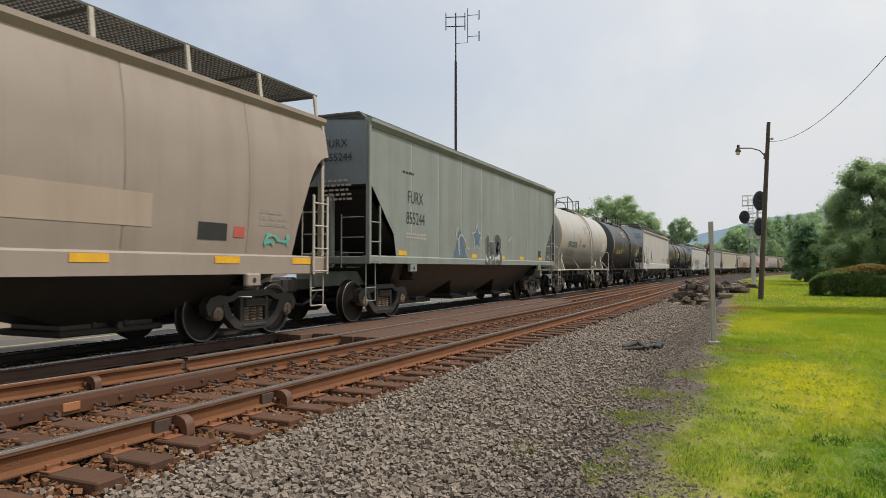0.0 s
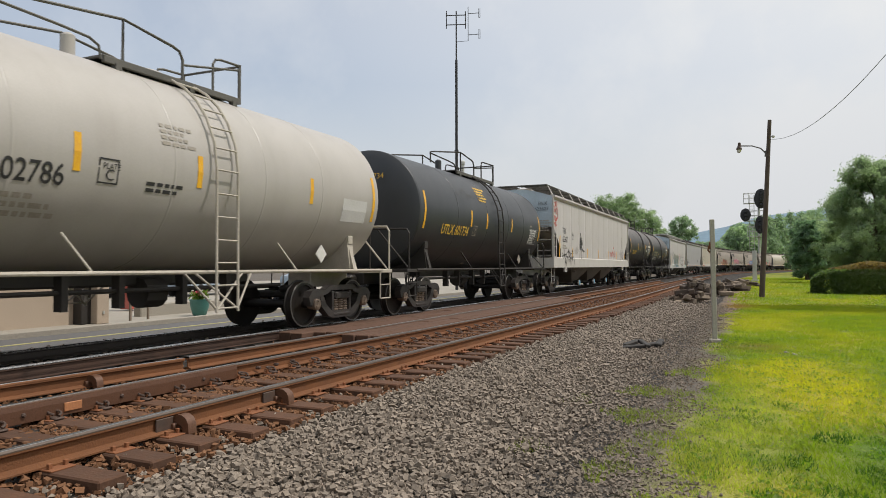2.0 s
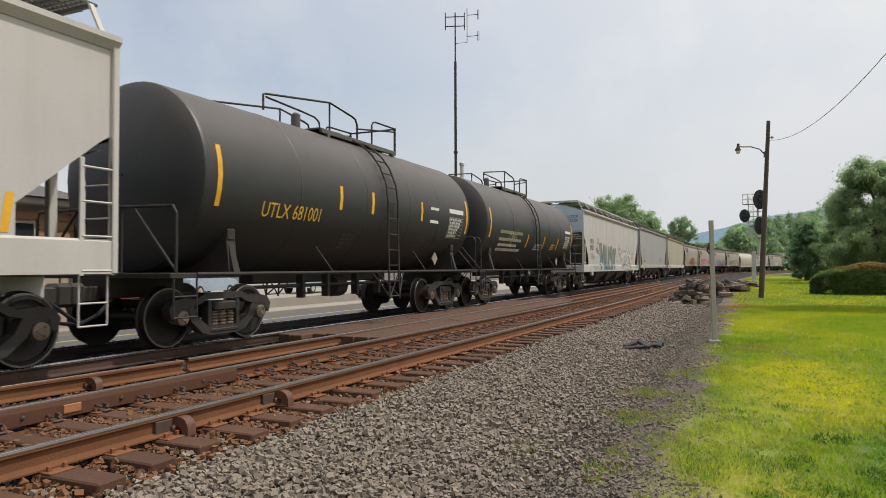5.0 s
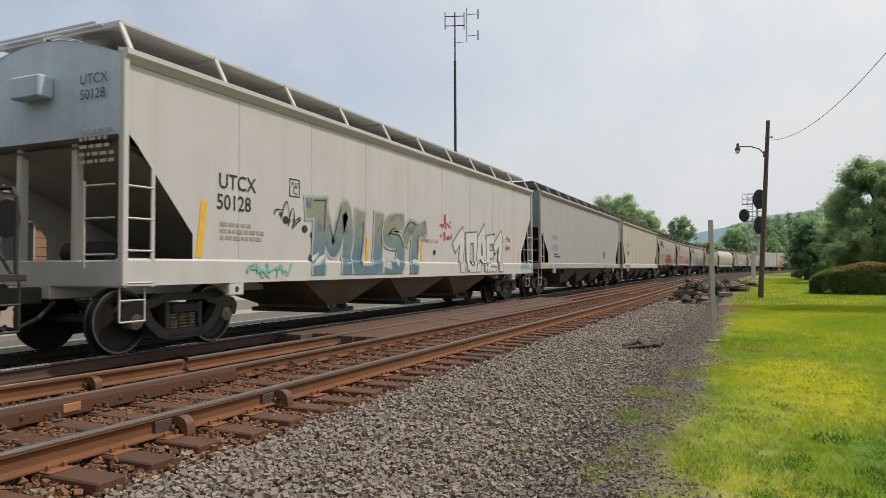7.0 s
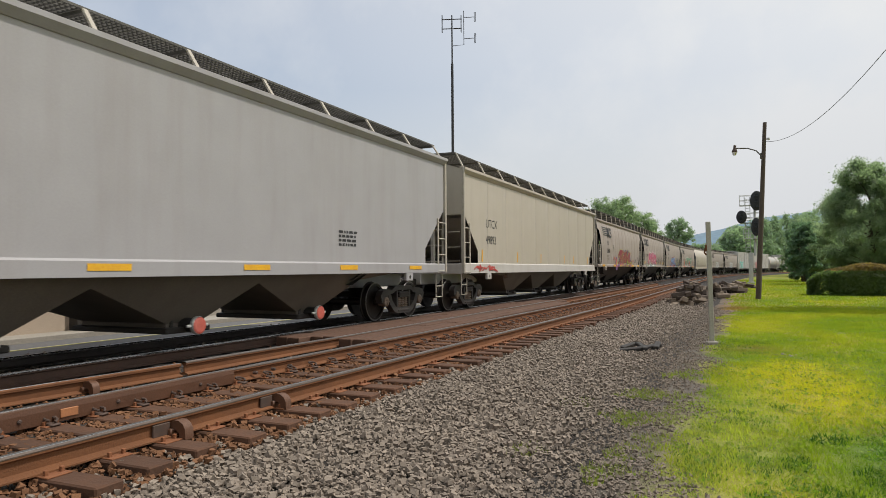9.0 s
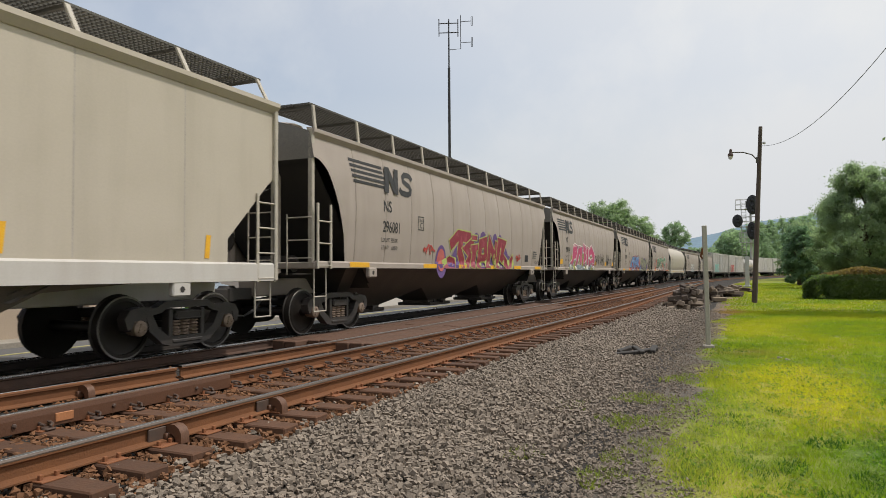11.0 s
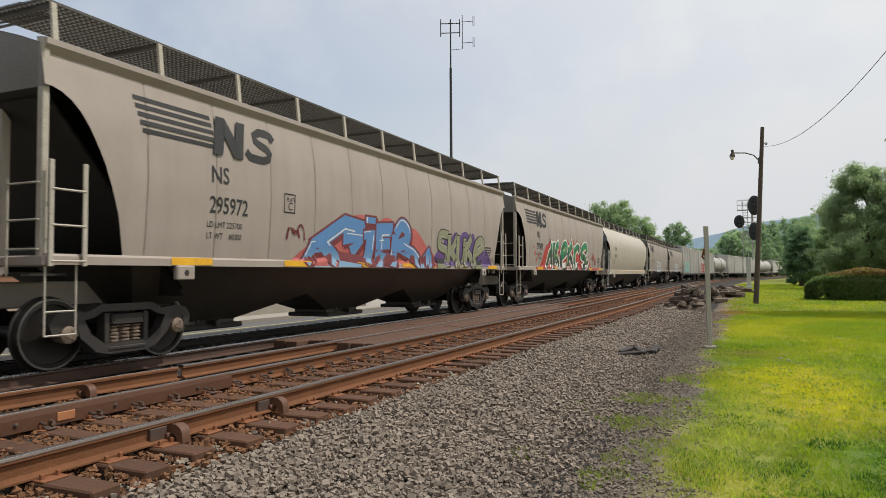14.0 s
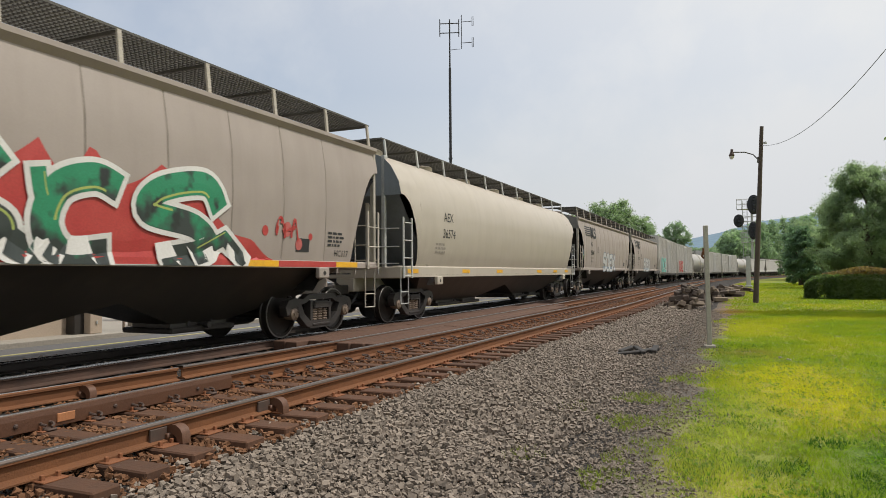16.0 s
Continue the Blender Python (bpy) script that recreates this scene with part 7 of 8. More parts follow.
def crossing():
    """Rust-stained boards laid between the two tracks."""
    rnd = random.Random(5)
    cr = thing("board_crossing", "rust-stained timber boards laid between the tracks", "crossing", kind="structure")
    for k in range(4):
        o = 0.90 + k * 0.265
        s = 10.2 + (0.35 if k > 1 else 0)
        while s < 23.5:
            ln = rnd.uniform(2.6, 4.2)
            b = Shape().box(-0.126, 0.126, 0.01, ln - 0.01, -0.2, -0.012, 0.012)
            part("plank", b, M["plank"], cr, at=pose(TRACK_X + o + 0.126, s, rnd.uniform(-0.012, 0.006), 0, 0, rnd.uniform(-0.15, 0.15)))
            s += ln
    for k in range(3):
        o = 2.17 + k * 0.268
        s = 10.35 + 0.05 * k
        while s < 24.5 - 1.5 * k:
            ln = rnd.uniform(2.6, 4.2)
            b = Shape().box(-0.128, 0.128, 0.01, ln - 0.01, -0.2, -0.014, 0.012)
            part("plank", b, M["plank"], cr, at=pose(TRACK_X + o + 0.128, s, rnd.uniform(-0.014, 0.004), 0, 0, rnd.uniform(-0.15, 0.15)))
            s += ln
    return cr


crossing()


# ---- lawn ----
def lawn():
    rnd = np.random.RandomState(12)

    def blades(name, label, n, x0, x1, y0, y1, h0, h1, w, mat, py=1.8, keep=None, zz=-0.41, clump=0.0):
        y = y0 + (y1 - y0) * rnd.uniform(0, 1, n) ** py
        x = x0 + (x1 - x0) * rnd.uniform(0, 1, n)
        if keep is not None:
            k = np.array([keep(a, b) for a, b in zip(x, y)])
            x, y = x[k], y[k]
            n = len(x)
        h = rnd.uniform(h0, h1, n)
        if clump:
            h *= 1 + clump * np.array([noise.noise((a * 5, b * 5, 9.0)) + 0.7 * noise.noise((a * 1.6, b * 1.6, 2.0)) for a, b in zip(x, y)])
        a = rnd.uniform(0, 6.28, n)
        lean = rnd.uniform(0.2, 1.0, n) * h
        b = rnd.uniform(0, 6.28, n)
        ww = w * rnd.uniform(0.6, 1.3, n) * (1 + 1.6 * np.clip((y - 7) / 15, 0, 1))
        p0 = np.stack([x - ww * np.cos(a), y - ww * np.sin(a), np.full(n, zz)], 1)
        p1 = np.stack([x + ww * np.cos(a), y + ww * np.sin(a), np.full(n, zz)], 1)
        p2 = np.stack([x + lean * np.cos(b), y + lean * np.sin(b), zz + h], 1)
        v = np.stack([p0, p1, p2], 1).reshape(-1, 3)
        spray(name, v, np.arange(3 * n).reshape(n, 3), mat, label, category="grass")
    ragged = lambda a, b: a > -0.55 + 0.75 * noise.noise((a * 0.7, b * 0.5, 1.0)) + 0.35 * noise.noise((a * 3, b * 3, 5)) + rnd.uniform(-0.15, 0.15)
    blades("lawn_grass", "short bright green and yellowish lawn grass", 450000, -1.3, 9.0, 3.4, 30, 0.02, 0.06, 0.0058, M["blade"], 1.8, ragged, clump=0.8)
    blades("lawn_grass", "lawn grass reaching back to the hedge and trees", 120000, -1.2, 26.0, 28, 100, 0.03, 0.07, 0.016, M["blade"], 1.25, lambda a, b: a < 2 + b * 0.24 and ragged(a, b))
    blades("lawn_grass", "short green lawn grass behind the camera", 90000, -1.0, 6.0, -6, 3.4, 0.03, 0.06, 0.008, M["blade"], 1.0, ragged)
    # low clover leaves between the blades
    n = 80000
    y, x = 3.4 + 11 * rnd.uniform(0, 1, n) ** 1.5, -0.9 + 7.4 * rnd.uniform(0, 1, n)
    k = np.array([ragged(a, b) and noise.noise((a * 4, b * 4, 6.0)) + 0.6 * noise.noise((a * 11, b * 11, 8.0)) > 0.02 for a, b in zip(x, y)])
    x, y = x[k], y[k]
    n = len(x)
    c = np.stack([x, y, -0.395 + rnd.uniform(0.0, 0.035, n)], 1)
    d = rnd.normal(size=(n, 3)) * np.array([1, 1, 0.45])
    e = np.cross(d, rnd.normal(size=(n, 3)) + np.array([0, 0, 1.5]))
    d, e = d / np.linalg.norm(d, axis=1)[:, None], e / np.linalg.norm(e, axis=1)[:, None]
    r = rnd.uniform(0.008, 0.02, n)[:, None]
    v = np.stack([c - d * r, c + e * r * 0.7, c + d * r, c - e * r * 0.7], 1).reshape(-1, 3)
    spray("clover", v, np.arange(4 * n).reshape(n, 4), M["clover"], "low clover leaves growing in the lawn", category="clover")
    tuft = lambda a, b: noise.noise((a * 0.8, b * 0.8, 7.7)) + 0.5 * noise.noise((a * 5, b * 5, 4.4)) > (-0.1 if a > 0.7 and b < 9 else 0.2)
    blades("dark_grass_tufts", "darker green tufts in the lawn", 80000, -0.6, 7.5, 3.6, 17, 0.025, 0.06, 0.006, M["tuft"], 1.7, lambda a, b: tuft(a, b) and ragged(a, b) and ((a - 0.75) / 1.2) ** 2 + ((b - 10.6) / 3.2) ** 2 > 1)
    lush = ((0.3, 8.65, 0.13), (0.7, 7.2, 0.2), (0.35, 6.2, 0.16), (0.9, 6.0, 0.2), (1.3, 7.7, 0.16), (0.1, 5.2, 0.12), (1.6, 9.6, 0.12), (0.9, 5.0, 0.2), (0.6, 5.5, 0.15), (1.1, 6.7, 0.14))
    leafy_spot = lambda a, b: any((a - p) ** 2 + ((b - q) * 0.6) ** 2 < r * r * (0.5 + 1.2 * noise.noise((a * 6, b * 6, 1))) for p, q, r in lush)
    blades("lush_weeds", "lush green weeds standing in the lawn", 22000, -0.3, 2.2, 4.2, 10.5, 0.03, 0.07, 0.008, M["tuft"], 1.2, leafy_spot)
    blades("verge_grass", "thin pale grass creeping into the gravel", 30000, -1.5, -0.2, 3.8, 17, 0.015, 0.05, 0.004, M["weedlight"], 1.5, lambda a, b: noise.noise((a * 2.2, b * 1.6, 3.3)) > 0.75 - 0.55 * (a + 1.5), -0.41)
    spots = ((-1.79, 5.81, 0.24), (-1.91, 8.05, 0.26), (-1.12, 7.5, 0.4), (-1.06, 5.4, 0.26), (-0.93, 6.1, 0.25), (-0.87, 8.9, 0.35), (-0.75, 6.6, 0.3), (-0.8, 10.8, 0.4), (-1.3, 9.0, 0.3), (-0.8, 7.6, 0.3), (-2.3, 10.5, 0.2))
    weedy = lambda a, b: any((a - p) ** 2 + ((b - q) * 0.7) ** 2 < r * r * (0.5 + 1.2 * noise.noise((a * 5, b * 5, 3))) for p, q, r in spots)
    blades("track_weeds", "sparse weeds growing in the gravel", 48000, -2.6, -0.5, 4.5, 16, 0.02, 0.075, 0.005, M["weedlight"], 1.2, weedy, -0.42)


lawn()


# ---- roadside furniture ----
def bracket_pole():
    at = pose(0.62, 37.8, -0.42, 0, 3.0, 0)
    t = thing("street_lamp_pole", "dark wooden pole with a curved lamp arm", "street lamp", at=at)
    part("pole", Shape().lathe([(0.0, 0.135), (4.5, 0.115), (9.0, 0.09)], 14, 2), M["wood"], t, smooth=True)
    s = Shape().tube([(-0.1, 0, 7.55), (-0.35, -0.02, 7.82), (-0.75, -0.03, 7.95), (-1.3, -0.04, 7.96)], 0.03, 8)
    s.box(-0.16, 0.0, -0.05, 0.05, 7.4, 7.7, 0.01)
    part("lamp_arm", s, M["grate"], t, smooth=True, at=pose(0, 0, -0.25))
    s = Shape().lathe([(7.76, 0.13), (7.82, 0.14), (7.88, 0.11), (7.98, 0.07), (8.1, 0.07), (8.14, 0.02)], 14, 2, (-1.36, -0.04, 0))
    part("lamp_head", s, M["clip"], t, smooth=True, at=pose(0, 0, -0.25))
    s = Shape().lathe([(7.6, 0.05), (7.64, 0.09), (7.76, 0.12)], 12, 2, (-1.36, -0.04, 0))
    part("lamp_lens", s, M["chalk"], t, smooth=True, at=pose(0, 0, -0.25))
    s = Shape().lathe([(8.1, 0.05), (8.16, 0.07), (8.22, 0.05)], 8, 2, (0.2, 0, 0)).box(0.08, 0.22, -0.03, 0.03, 8.13, 8.19)
    part("insulator", s, M["galv"], t)
    # cable swinging towards the camera's right
    p0, p1 = Vector((1.05, 37.8, 7.6)), Vector((5.6, 3.0, 6.9))
    pts = []
    for i in range(41):
        q = 0.95 * i / 40
        p = p0.lerp(p1, q)
        pts.append((p.x, p.y, p.z - 6.2 * q + 10.0 * q * q))
    solid("overhead_cable", Shape().tube(pts, 0.010, 5), M["wire"], "black overhead cable strung from the lamp pole", "cable")


bracket_pole()


def marker_post():
    t = thing("marker_post", "grey-green square steel post on a small concrete foot", "post", at=pose(-0.65, 15.35, -0.42, 0, -0.8, 12))
    part("post", Shape().box(-0.045, 0.045, -0.045, 0.045, 0.05, 2.6, 0.006), M["postpaint"], t)
    part("foot", Shape().box(-0.11, 0.11, -0.11, 0.11, -0.1, 0.08, 0.015), M["concrete"], t)
    s = Shape().box(-0.07, -0.045, -0.05, 0.05, 1.98, 2.12, 0.005).tube([(-0.05, 0, 1.9), (-0.09, 0.0, 1.95), (-0.07, 0, 2.05)], 0.02, 6)
    part("rusty_bracket", s, M["railside"], t)


marker_post()


def signal_mast():
    t = thing("railway_signal", "galvanised signal mast with a caged ladder and black oval signal heads", "signal", at=pose(0.82, 76.0, -0.85))
    part("base_column", Shape().box(-0.4, 0.02, -0.22, 0.22, 0.3, 3.6, 0.03).box(-0.55, 0.17, -0.36, 0.36, 0.3, 0.62, 0.03), M["galv"], t)
    part("mast", Shape().lathe([(3.3, 0.13), (9.2, 0.1)], 12, 2, (0.25, 0.1, 0)), M["galv"], t, smooth=True)
    s = Shape()
    for x in (-0.62, -0.18):
        s.tube([(x, -0.1, 3.3), (x, -0.1, 9.3)], 0.035, 6)
    for i in range(19):
        s.tube([(-0.62, -0.1, 3.5 + i * 0.31), (-0.18, -0.1, 3.5 + i * 0.31)], 0.022, 5)
    part("ladder", s, M["galv"], t)
    for z, x0 in ((5.0, -0.8), (6.6, -1.1), (8.4, -1.15)):
        s = Shape().box(x0, 0.75, -0.45, 0.35, z, z + 0.06)
        for x in (x0, x0 + 0.45, 0.75):
            for y in (-0.45, 0.35):
                s.tube([(x, y, z), (x, y, z + 1.05)], 0.028, 5)
        for h in (0.55, 1.05):
            s.tube([(x0, -0.45, z + h), (0.75, -0.45, z + h)], 0.026, 5)
            s.tube([(x0, 0.35, z + h), (0.75, 0.35, z + h)], 0.026, 5)
        part("service_platform", s, M["galv"], t)
    for x, z, rx, rz in ((0.45, 8.85, 0.62, 1.0), (-0.98, 7.25, 0.5, 0.66), (0.35, 6.2, 0.46, 0.92)):
        s = Shape()
        n = 28
        for y, q in ((-0.55, 0.92), (-0.52, 1.0), (-0.40, 1.0), (-0.36, 0.5), (0.05, 0.42)):
            s.v += [(x + rx * q * math.cos(2 * math.pi * k / n), y, z + rz * q * math.sin(2 * math.pi * k / n)) for k in range(n)]
        s.f += [(j * n + k, j * n + (k + 1) % n, (j + 1) * n + (k + 1) % n, (j + 1) * n + k) for j in range(4) for k in range(n)] + [tuple(range(n)), tuple(range(5 * n - 1, 4 * n - 1, -1))]
        h = part("signal_head", s, M["signal"], t, smooth=True)
        for q in (-0.55, 0.0, 0.55):
            part("hood", Shape().lathe([(-0.86, 0.16), (-0.55, 0.17)], 12, 1, (x, 0, z + q * rz), caps=False), M["signal"], h)
            part("lens", Shape().lathe([(-0.565, 0.13), (-0.56, 0.14)], 12, 1, (x, 0, z + q * rz)), M["glass"], h)


signal_mast()


def tie_heap(cx, cy, n, seed, wide, high, group):
    """Old ties and broken timber thrown in a heap; every piece is a thing."""
    rnd = random.Random(seed)
    for i in range(n):
        ln, w, h = rnd.uniform(0.5, 1.25), rnd.uniform(0.17, 0.25), rnd.uniform(0.15, 0.21)
        s = Shape().box(-ln / 2, ln / 2, -w / 2, w / 2, 0, h, 0.02)
        q = (i / n) ** 0.8
        r = wide * (1 - q) * rnd.uniform(0.5, 1.0)
        a = rnd.uniform(0, 6.28)
        solid("old_tie", s, M["weathered"] if rnd.random() < 0.5 else M["wood"], "broken weathered timber tie thrown on a heap", "timber", group,
              at=pose(cx + r * math.cos(a), cy + 1.5 * r * math.sin(a), -0.42 + high * q * (0.85 + 0.15 * rnd.random()), rnd.uniform(-25, 25), rnd.uniform(-20, 20) * (0.3 + q), rnd.uniform(0, 180)))


tie_heap(-2.1, 31.0, 40, 3, 0.8, 0.92, "heap of old ties by the track")
tie_heap(-1.55, 39.0, 18, 4, 0.9, 0.5, "second heap of old ties")
tie_heap(-1.0, 47.0, 18, 6, 1.0, 0.5, "third heap of old ties")
tie_heap(-0.3, 58.0, 14, 9, 1.1, 0.4, "far heap of old ties")
for i, (x, y) in enumerate([(-1.98, 13.3), (-1.72, 13.75), (-2.12, 13.7), (-1.6, 13.9), (-1.85, 13.55)]):
    solid("timber_splinter", Shape().box(-0.27, 0.27, -0.055, 0.055, 0, 0.07, 0.015), M["shade"], "dark splintered timber lying on the gravel", "timber", "splinters on the gravel",
          at=pose(x, y, -0.375 + 0.01 * i, 4, -5, 25 + 22 * i))
v, f = scatter(np.array([(0.62, 13.9, -0.40), (0.75, 13.7, -0.4), (0.5, 13.8, -0.4), (0.68, 14.1, -0.41), (0.85, 13.95, -0.41)]), np.array([0.16, 0.12, 0.1, 0.13, 0.1]), 9, 0.4)
spray("lawn_stone", v, f, M["concrete"], "flat pale stones showing through the lawn", "stuff", "stone")


# ---- trees and hedge ----
def leaf_cloud(blobs, count, size, seed, flat=0.75):
    """Small leaf blades scattered through many small clumps."""
    rnd = np.random.RandomState(seed)
    w = np.array([b[3] ** 2 for b in blobs])
    pick = rnd.choice(len(blobs), count, p=w / w.sum())
    c = np.array([b[:3] for b in blobs])[pick]
    r = np.array([b[3] for b in blobs])[pick]
    d = rnd.normal(size=(count, 3))
    d /= np.linalg.norm(d, axis=1)[:, None]
    q = c + d * (r * np.abs(rnd.normal(0, 0.62, count)) ** 0.75)[:, None] * np.array([1, 1, flat])
    u = rnd.normal(size=(count, 3)) + d * 0.3
    u /= np.linalg.norm(u, axis=1)[:, None]
    t = np.cross(u, rnd.normal(size=(count, 3)))
    t /= np.linalg.norm(t, axis=1)[:, None]
    s = (size * rnd.uniform(0.6, 1.4, count))[:, None]
    v = np.stack([q - u * s, q + t * s * 0.55, q + u * s, q - t * s * 0.55], 1).reshape(-1, 3)
    return v, np.arange(4 * count).reshape(count, 4)


def tree(x, y, z, height, radius, leaf, count, size, seed, label, trunk=0.28, low=0.25, name="broadleaf_tree", cone=False):
    """A tapered trunk, limbs out to the lobes of the crown, and each lobe a spray of small clumps."""
    rnd = random.Random(seed)
    t = thing(name, label, "tree", at=pose(x, y, z))
    s = Shape()
    top = height * 0.86
    s.tube([(0, 0, -0.2), (0.05 * radius * rnd.uniform(-1, 1), 0, height * 0.3), (0.1 * radius * rnd.uniform(-1, 1), 0.1, top)], [trunk, trunk * 0.75, trunk * 0.15], 9)
    blobs = []
    lobes = 22 if not cone else 26
    for i in range(lobes):
        q = low + (0.9 - low) * ((i + rnd.random()) / lobes) ** 0.85
        if cone:
            rr, lr = radius * (1.0 - q) * 0.62, radius * (0.42 - 0.3 * q)
        else:
            rr = radius * 0.72 * max(0.1, 1 - abs((q - 0.42) / 0.56) ** 2.0) * rnd.uniform(0.65, 1.1)
            lr = radius * 0.38 * rnd.uniform(0.7, 1.15)
        a = i * 2.4 + rnd.uniform(-0.5, 0.5)
        cx, cy, cz = rr * math.cos(a), rr * math.sin(a), height * q
        z0 = max(height * 0.12, cz - rr * 0.9 - 0.4)
        s.tube([(0, 0, z0), (cx * 0.5, cy * 0.5, (z0 + cz) / 2 + 0.15), (cx, cy, cz)], [trunk * 0.42, trunk * 0.24, 0.03], 5)
        for j in range(13):
            d = Vector((rnd.gauss(0, 1), rnd.gauss(0, 1), rnd.gauss(0.25, 0.8))).normalized() * lr * rnd.uniform(0.45, 1.12)
            blobs.append((cx + d.x, cy + d.y, min(cz + d.z, height * 0.98), lr * rnd.uniform(0.32, 0.56)))
    part("trunk", s, M["bark"], t, smooth=True)
    v, f = leaf_cloud(blobs, count, size, seed)
    spray("crown", v, f, leaf, "", "", "", t)
    return t


tree(10.9, 74, 0.0, 10.9, 4.5, M["leaf"], 170000, 0.085, 11, "tall broadleaf tree with a full summer crown", low=0.06)
tree(15.0, 72, 0.0, 11.0, 4.4, M["leaf"], 60000, 0.1, 12, "broadleaf tree with a full green crown", low=0.06)
tree(8.3, 90, -0.1, 6.3, 2.6, M["leaf"], 45000, 0.085, 13, "round broadleaf tree at the wood's edge", low=0.02)
tree(6.1, 86, -0.2, 6.9, 1.65, M["leafdark"], 30000, 0.11, 14, "dark dense conifer standing on the lawn", low=0.0, name="conifer")
tree(-25.5, 148, -0.4, 16.8, 6.8, M["leaf"], 56000, 0.15, 21, "tall broadleaf tree behind the railway", low=0.1)
tree(-20.0, 152, -0.4, 13.6, 5.8, M["leaf"], 34000, 0.15, 22, "broadleaf tree behind the railway", low=0.1)
tree(-31.5, 140, -0.4, 13.8, 5.8, M["leaf"], 13000, 0.22, 23, "broadleaf tree behind the railway", low=0.1)
tree(-13.6, 158, -0.4, 12.8, 4.4, M["leaffar"], 22000, 0.14, 24, "pale airy tree behind the railway", low=0.1)
tree(-8.5, 190, -0.4, 7.5, 5.5, M["leaffar"], 14000, 0.28, 25, "haze-tinted broadleaf tree in the distance", low=0.05)
tree(-2.0, 205, -0.4, 12.5, 6.5, M["leaffar"], 12000, 0.34, 26, "haze-tinted broadleaf tree in the distance", low=0.05)
tree(1.5, 234, -0.4, 12.5, 6.0, M["leaffar"], 11000, 0.34, 27, "haze-tinted broadleaf tree in the distance", low=0.05)
tree(11.2, 150, -0.3, 11.0, 5.2, M["leaf"], 34000, 0.15, 28, "broadleaf tree at the edge of the wood", low=0.02)
tree(16.0, 140, -0.2, 11.5, 5.4, M["leaf"], 30000, 0.15, 29, "broadleaf tree at the edge of the wood", low=0.02)
tree(22.0, 132, 0.2, 12.5, 6.0, M["leaf"], 12000, 0.25, 30, "broadleaf tree at the edge of the wood", low=0.02)
tree(9.4, 132, -0.3, 9.2, 4.0, M["leafdark"], 34000, 0.13, 31, "low dark tree at the edge of the wood", low=0.0)
tree(13.6, 104, 0.0, 8.5, 4.2, M["leaf"], 36000, 0.12, 32, "broadleaf tree behind the lawn", low=0.0)
tree(8.4, 31.6, -0.4, 13.0, 2.7, M["leaf"], 24000, 0.16, 34, "tall broadleaf tree shading the lawn", low=0.5)
tree(19.0, 92, 0.3, 11.5, 5.0, M["leaf"], 18000, 0.16, 33, "broadleaf tree behind the lawn", low=0.03)


for i, (x, y, h, r) in enumerate([(-3.0, 240, 15.5, 6.0), (4.5, 250, 18.5, 6.5), (9.5, 262, 19.5, 6.0), (15.0, 285, 22.0, 7.0), (23.0, 300, 24.0, 8.0)]):
    tree(x, y, -0.4, h, r, M["leaffar"], 20000, 0.24, 60 + i, "tall haze-tinted tree standing behind the bend of the railway", low=0.05)


def far_wood():
    rnd = random.Random(40)
    blobs = []
    for i in range(150):
        y = rnd.uniform(225, 300)
        x = rnd.uniform(-70, 70)
        h = rnd.uniform(4, 8)
        blobs.append((x, y, h * 0.4, h * 0.42))
        blobs.append((x + 1, y, h * 0.8, h * 0.3))
    v, f = leaf_cloud(blobs, 30000, 0.75, 41)
    spray("far_wood", v, f, M["leaffar"], "haze-tinted green wood closing the view", category="wood")


far_wood()


def hedge():
    rnd = np.random.RandomState(17)
    t = thing("clipped_hedge", "clipped dark green hedge with a bronzed flat top", "hedge", at=pose(8.45, 44.6, -0.45, 0, 0, -6))
    lx, ly, h = 5.0, 1.5, 1.75
    n = 30000
    u = rnd.uniform(-1, 1, (n, 3))
    ax = rnd.randint(0, 3, n)
    for a in range(3):
        k = ax == a
        u[k, a] = np.sign(u[k, a]) * rnd.uniform(0.9, 1.02, k.sum())
    u[:, 2] = np.abs(u[:, 2])
    e = np.linalg.norm(u[:, :2] * np.array([1.0, 0.9]), axis=1)
    u[:, 1] *= 1 - 0.45 * np.abs(u[:, 0]) ** 5
    u[:, 2] *= 1 - 0.4 * np.abs(u[:, 0]) ** 6
    u[:, 2] *= 1 - 0.16 * np.clip(e - 0.75, 0, 1) * 2 + 0.05 * np.sin(u[:, 0] * 11)
    p = u * np.array([lx, ly, h])
    d = rnd.normal(size=(n, 3))
    d /= np.linalg.norm(d, axis=1)[:, None]
    q = np.cross(d, rnd.normal(size=(n, 3)))
    q /= np.linalg.norm(q, axis=1)[:, None]
    s = rnd.uniform(0.04, 0.1, n)[:, None]
    v = np.stack([p - d * s, p + q * s * 0.6, p + d * s, p - q * s * 0.6], 1)
    hi = p[:, 2] > h * 0.82
    for nm, k, m in (("leaves", ~hi, M["hedge"]), ("bronzed_top", hi, M["hedgetop"])):
        w = v[k].reshape(-1, 3)
        spray(nm, w, np.arange(len(w)).reshape(-1, 4), m, "", "", "", t)
    s = Shape().box(-lx * 0.82, lx * 0.82, -ly * 0.7, ly * 0.7, 0.05, h * 0.8, 0.3)
    part("core", s, M["hedge"], t)


hedge()


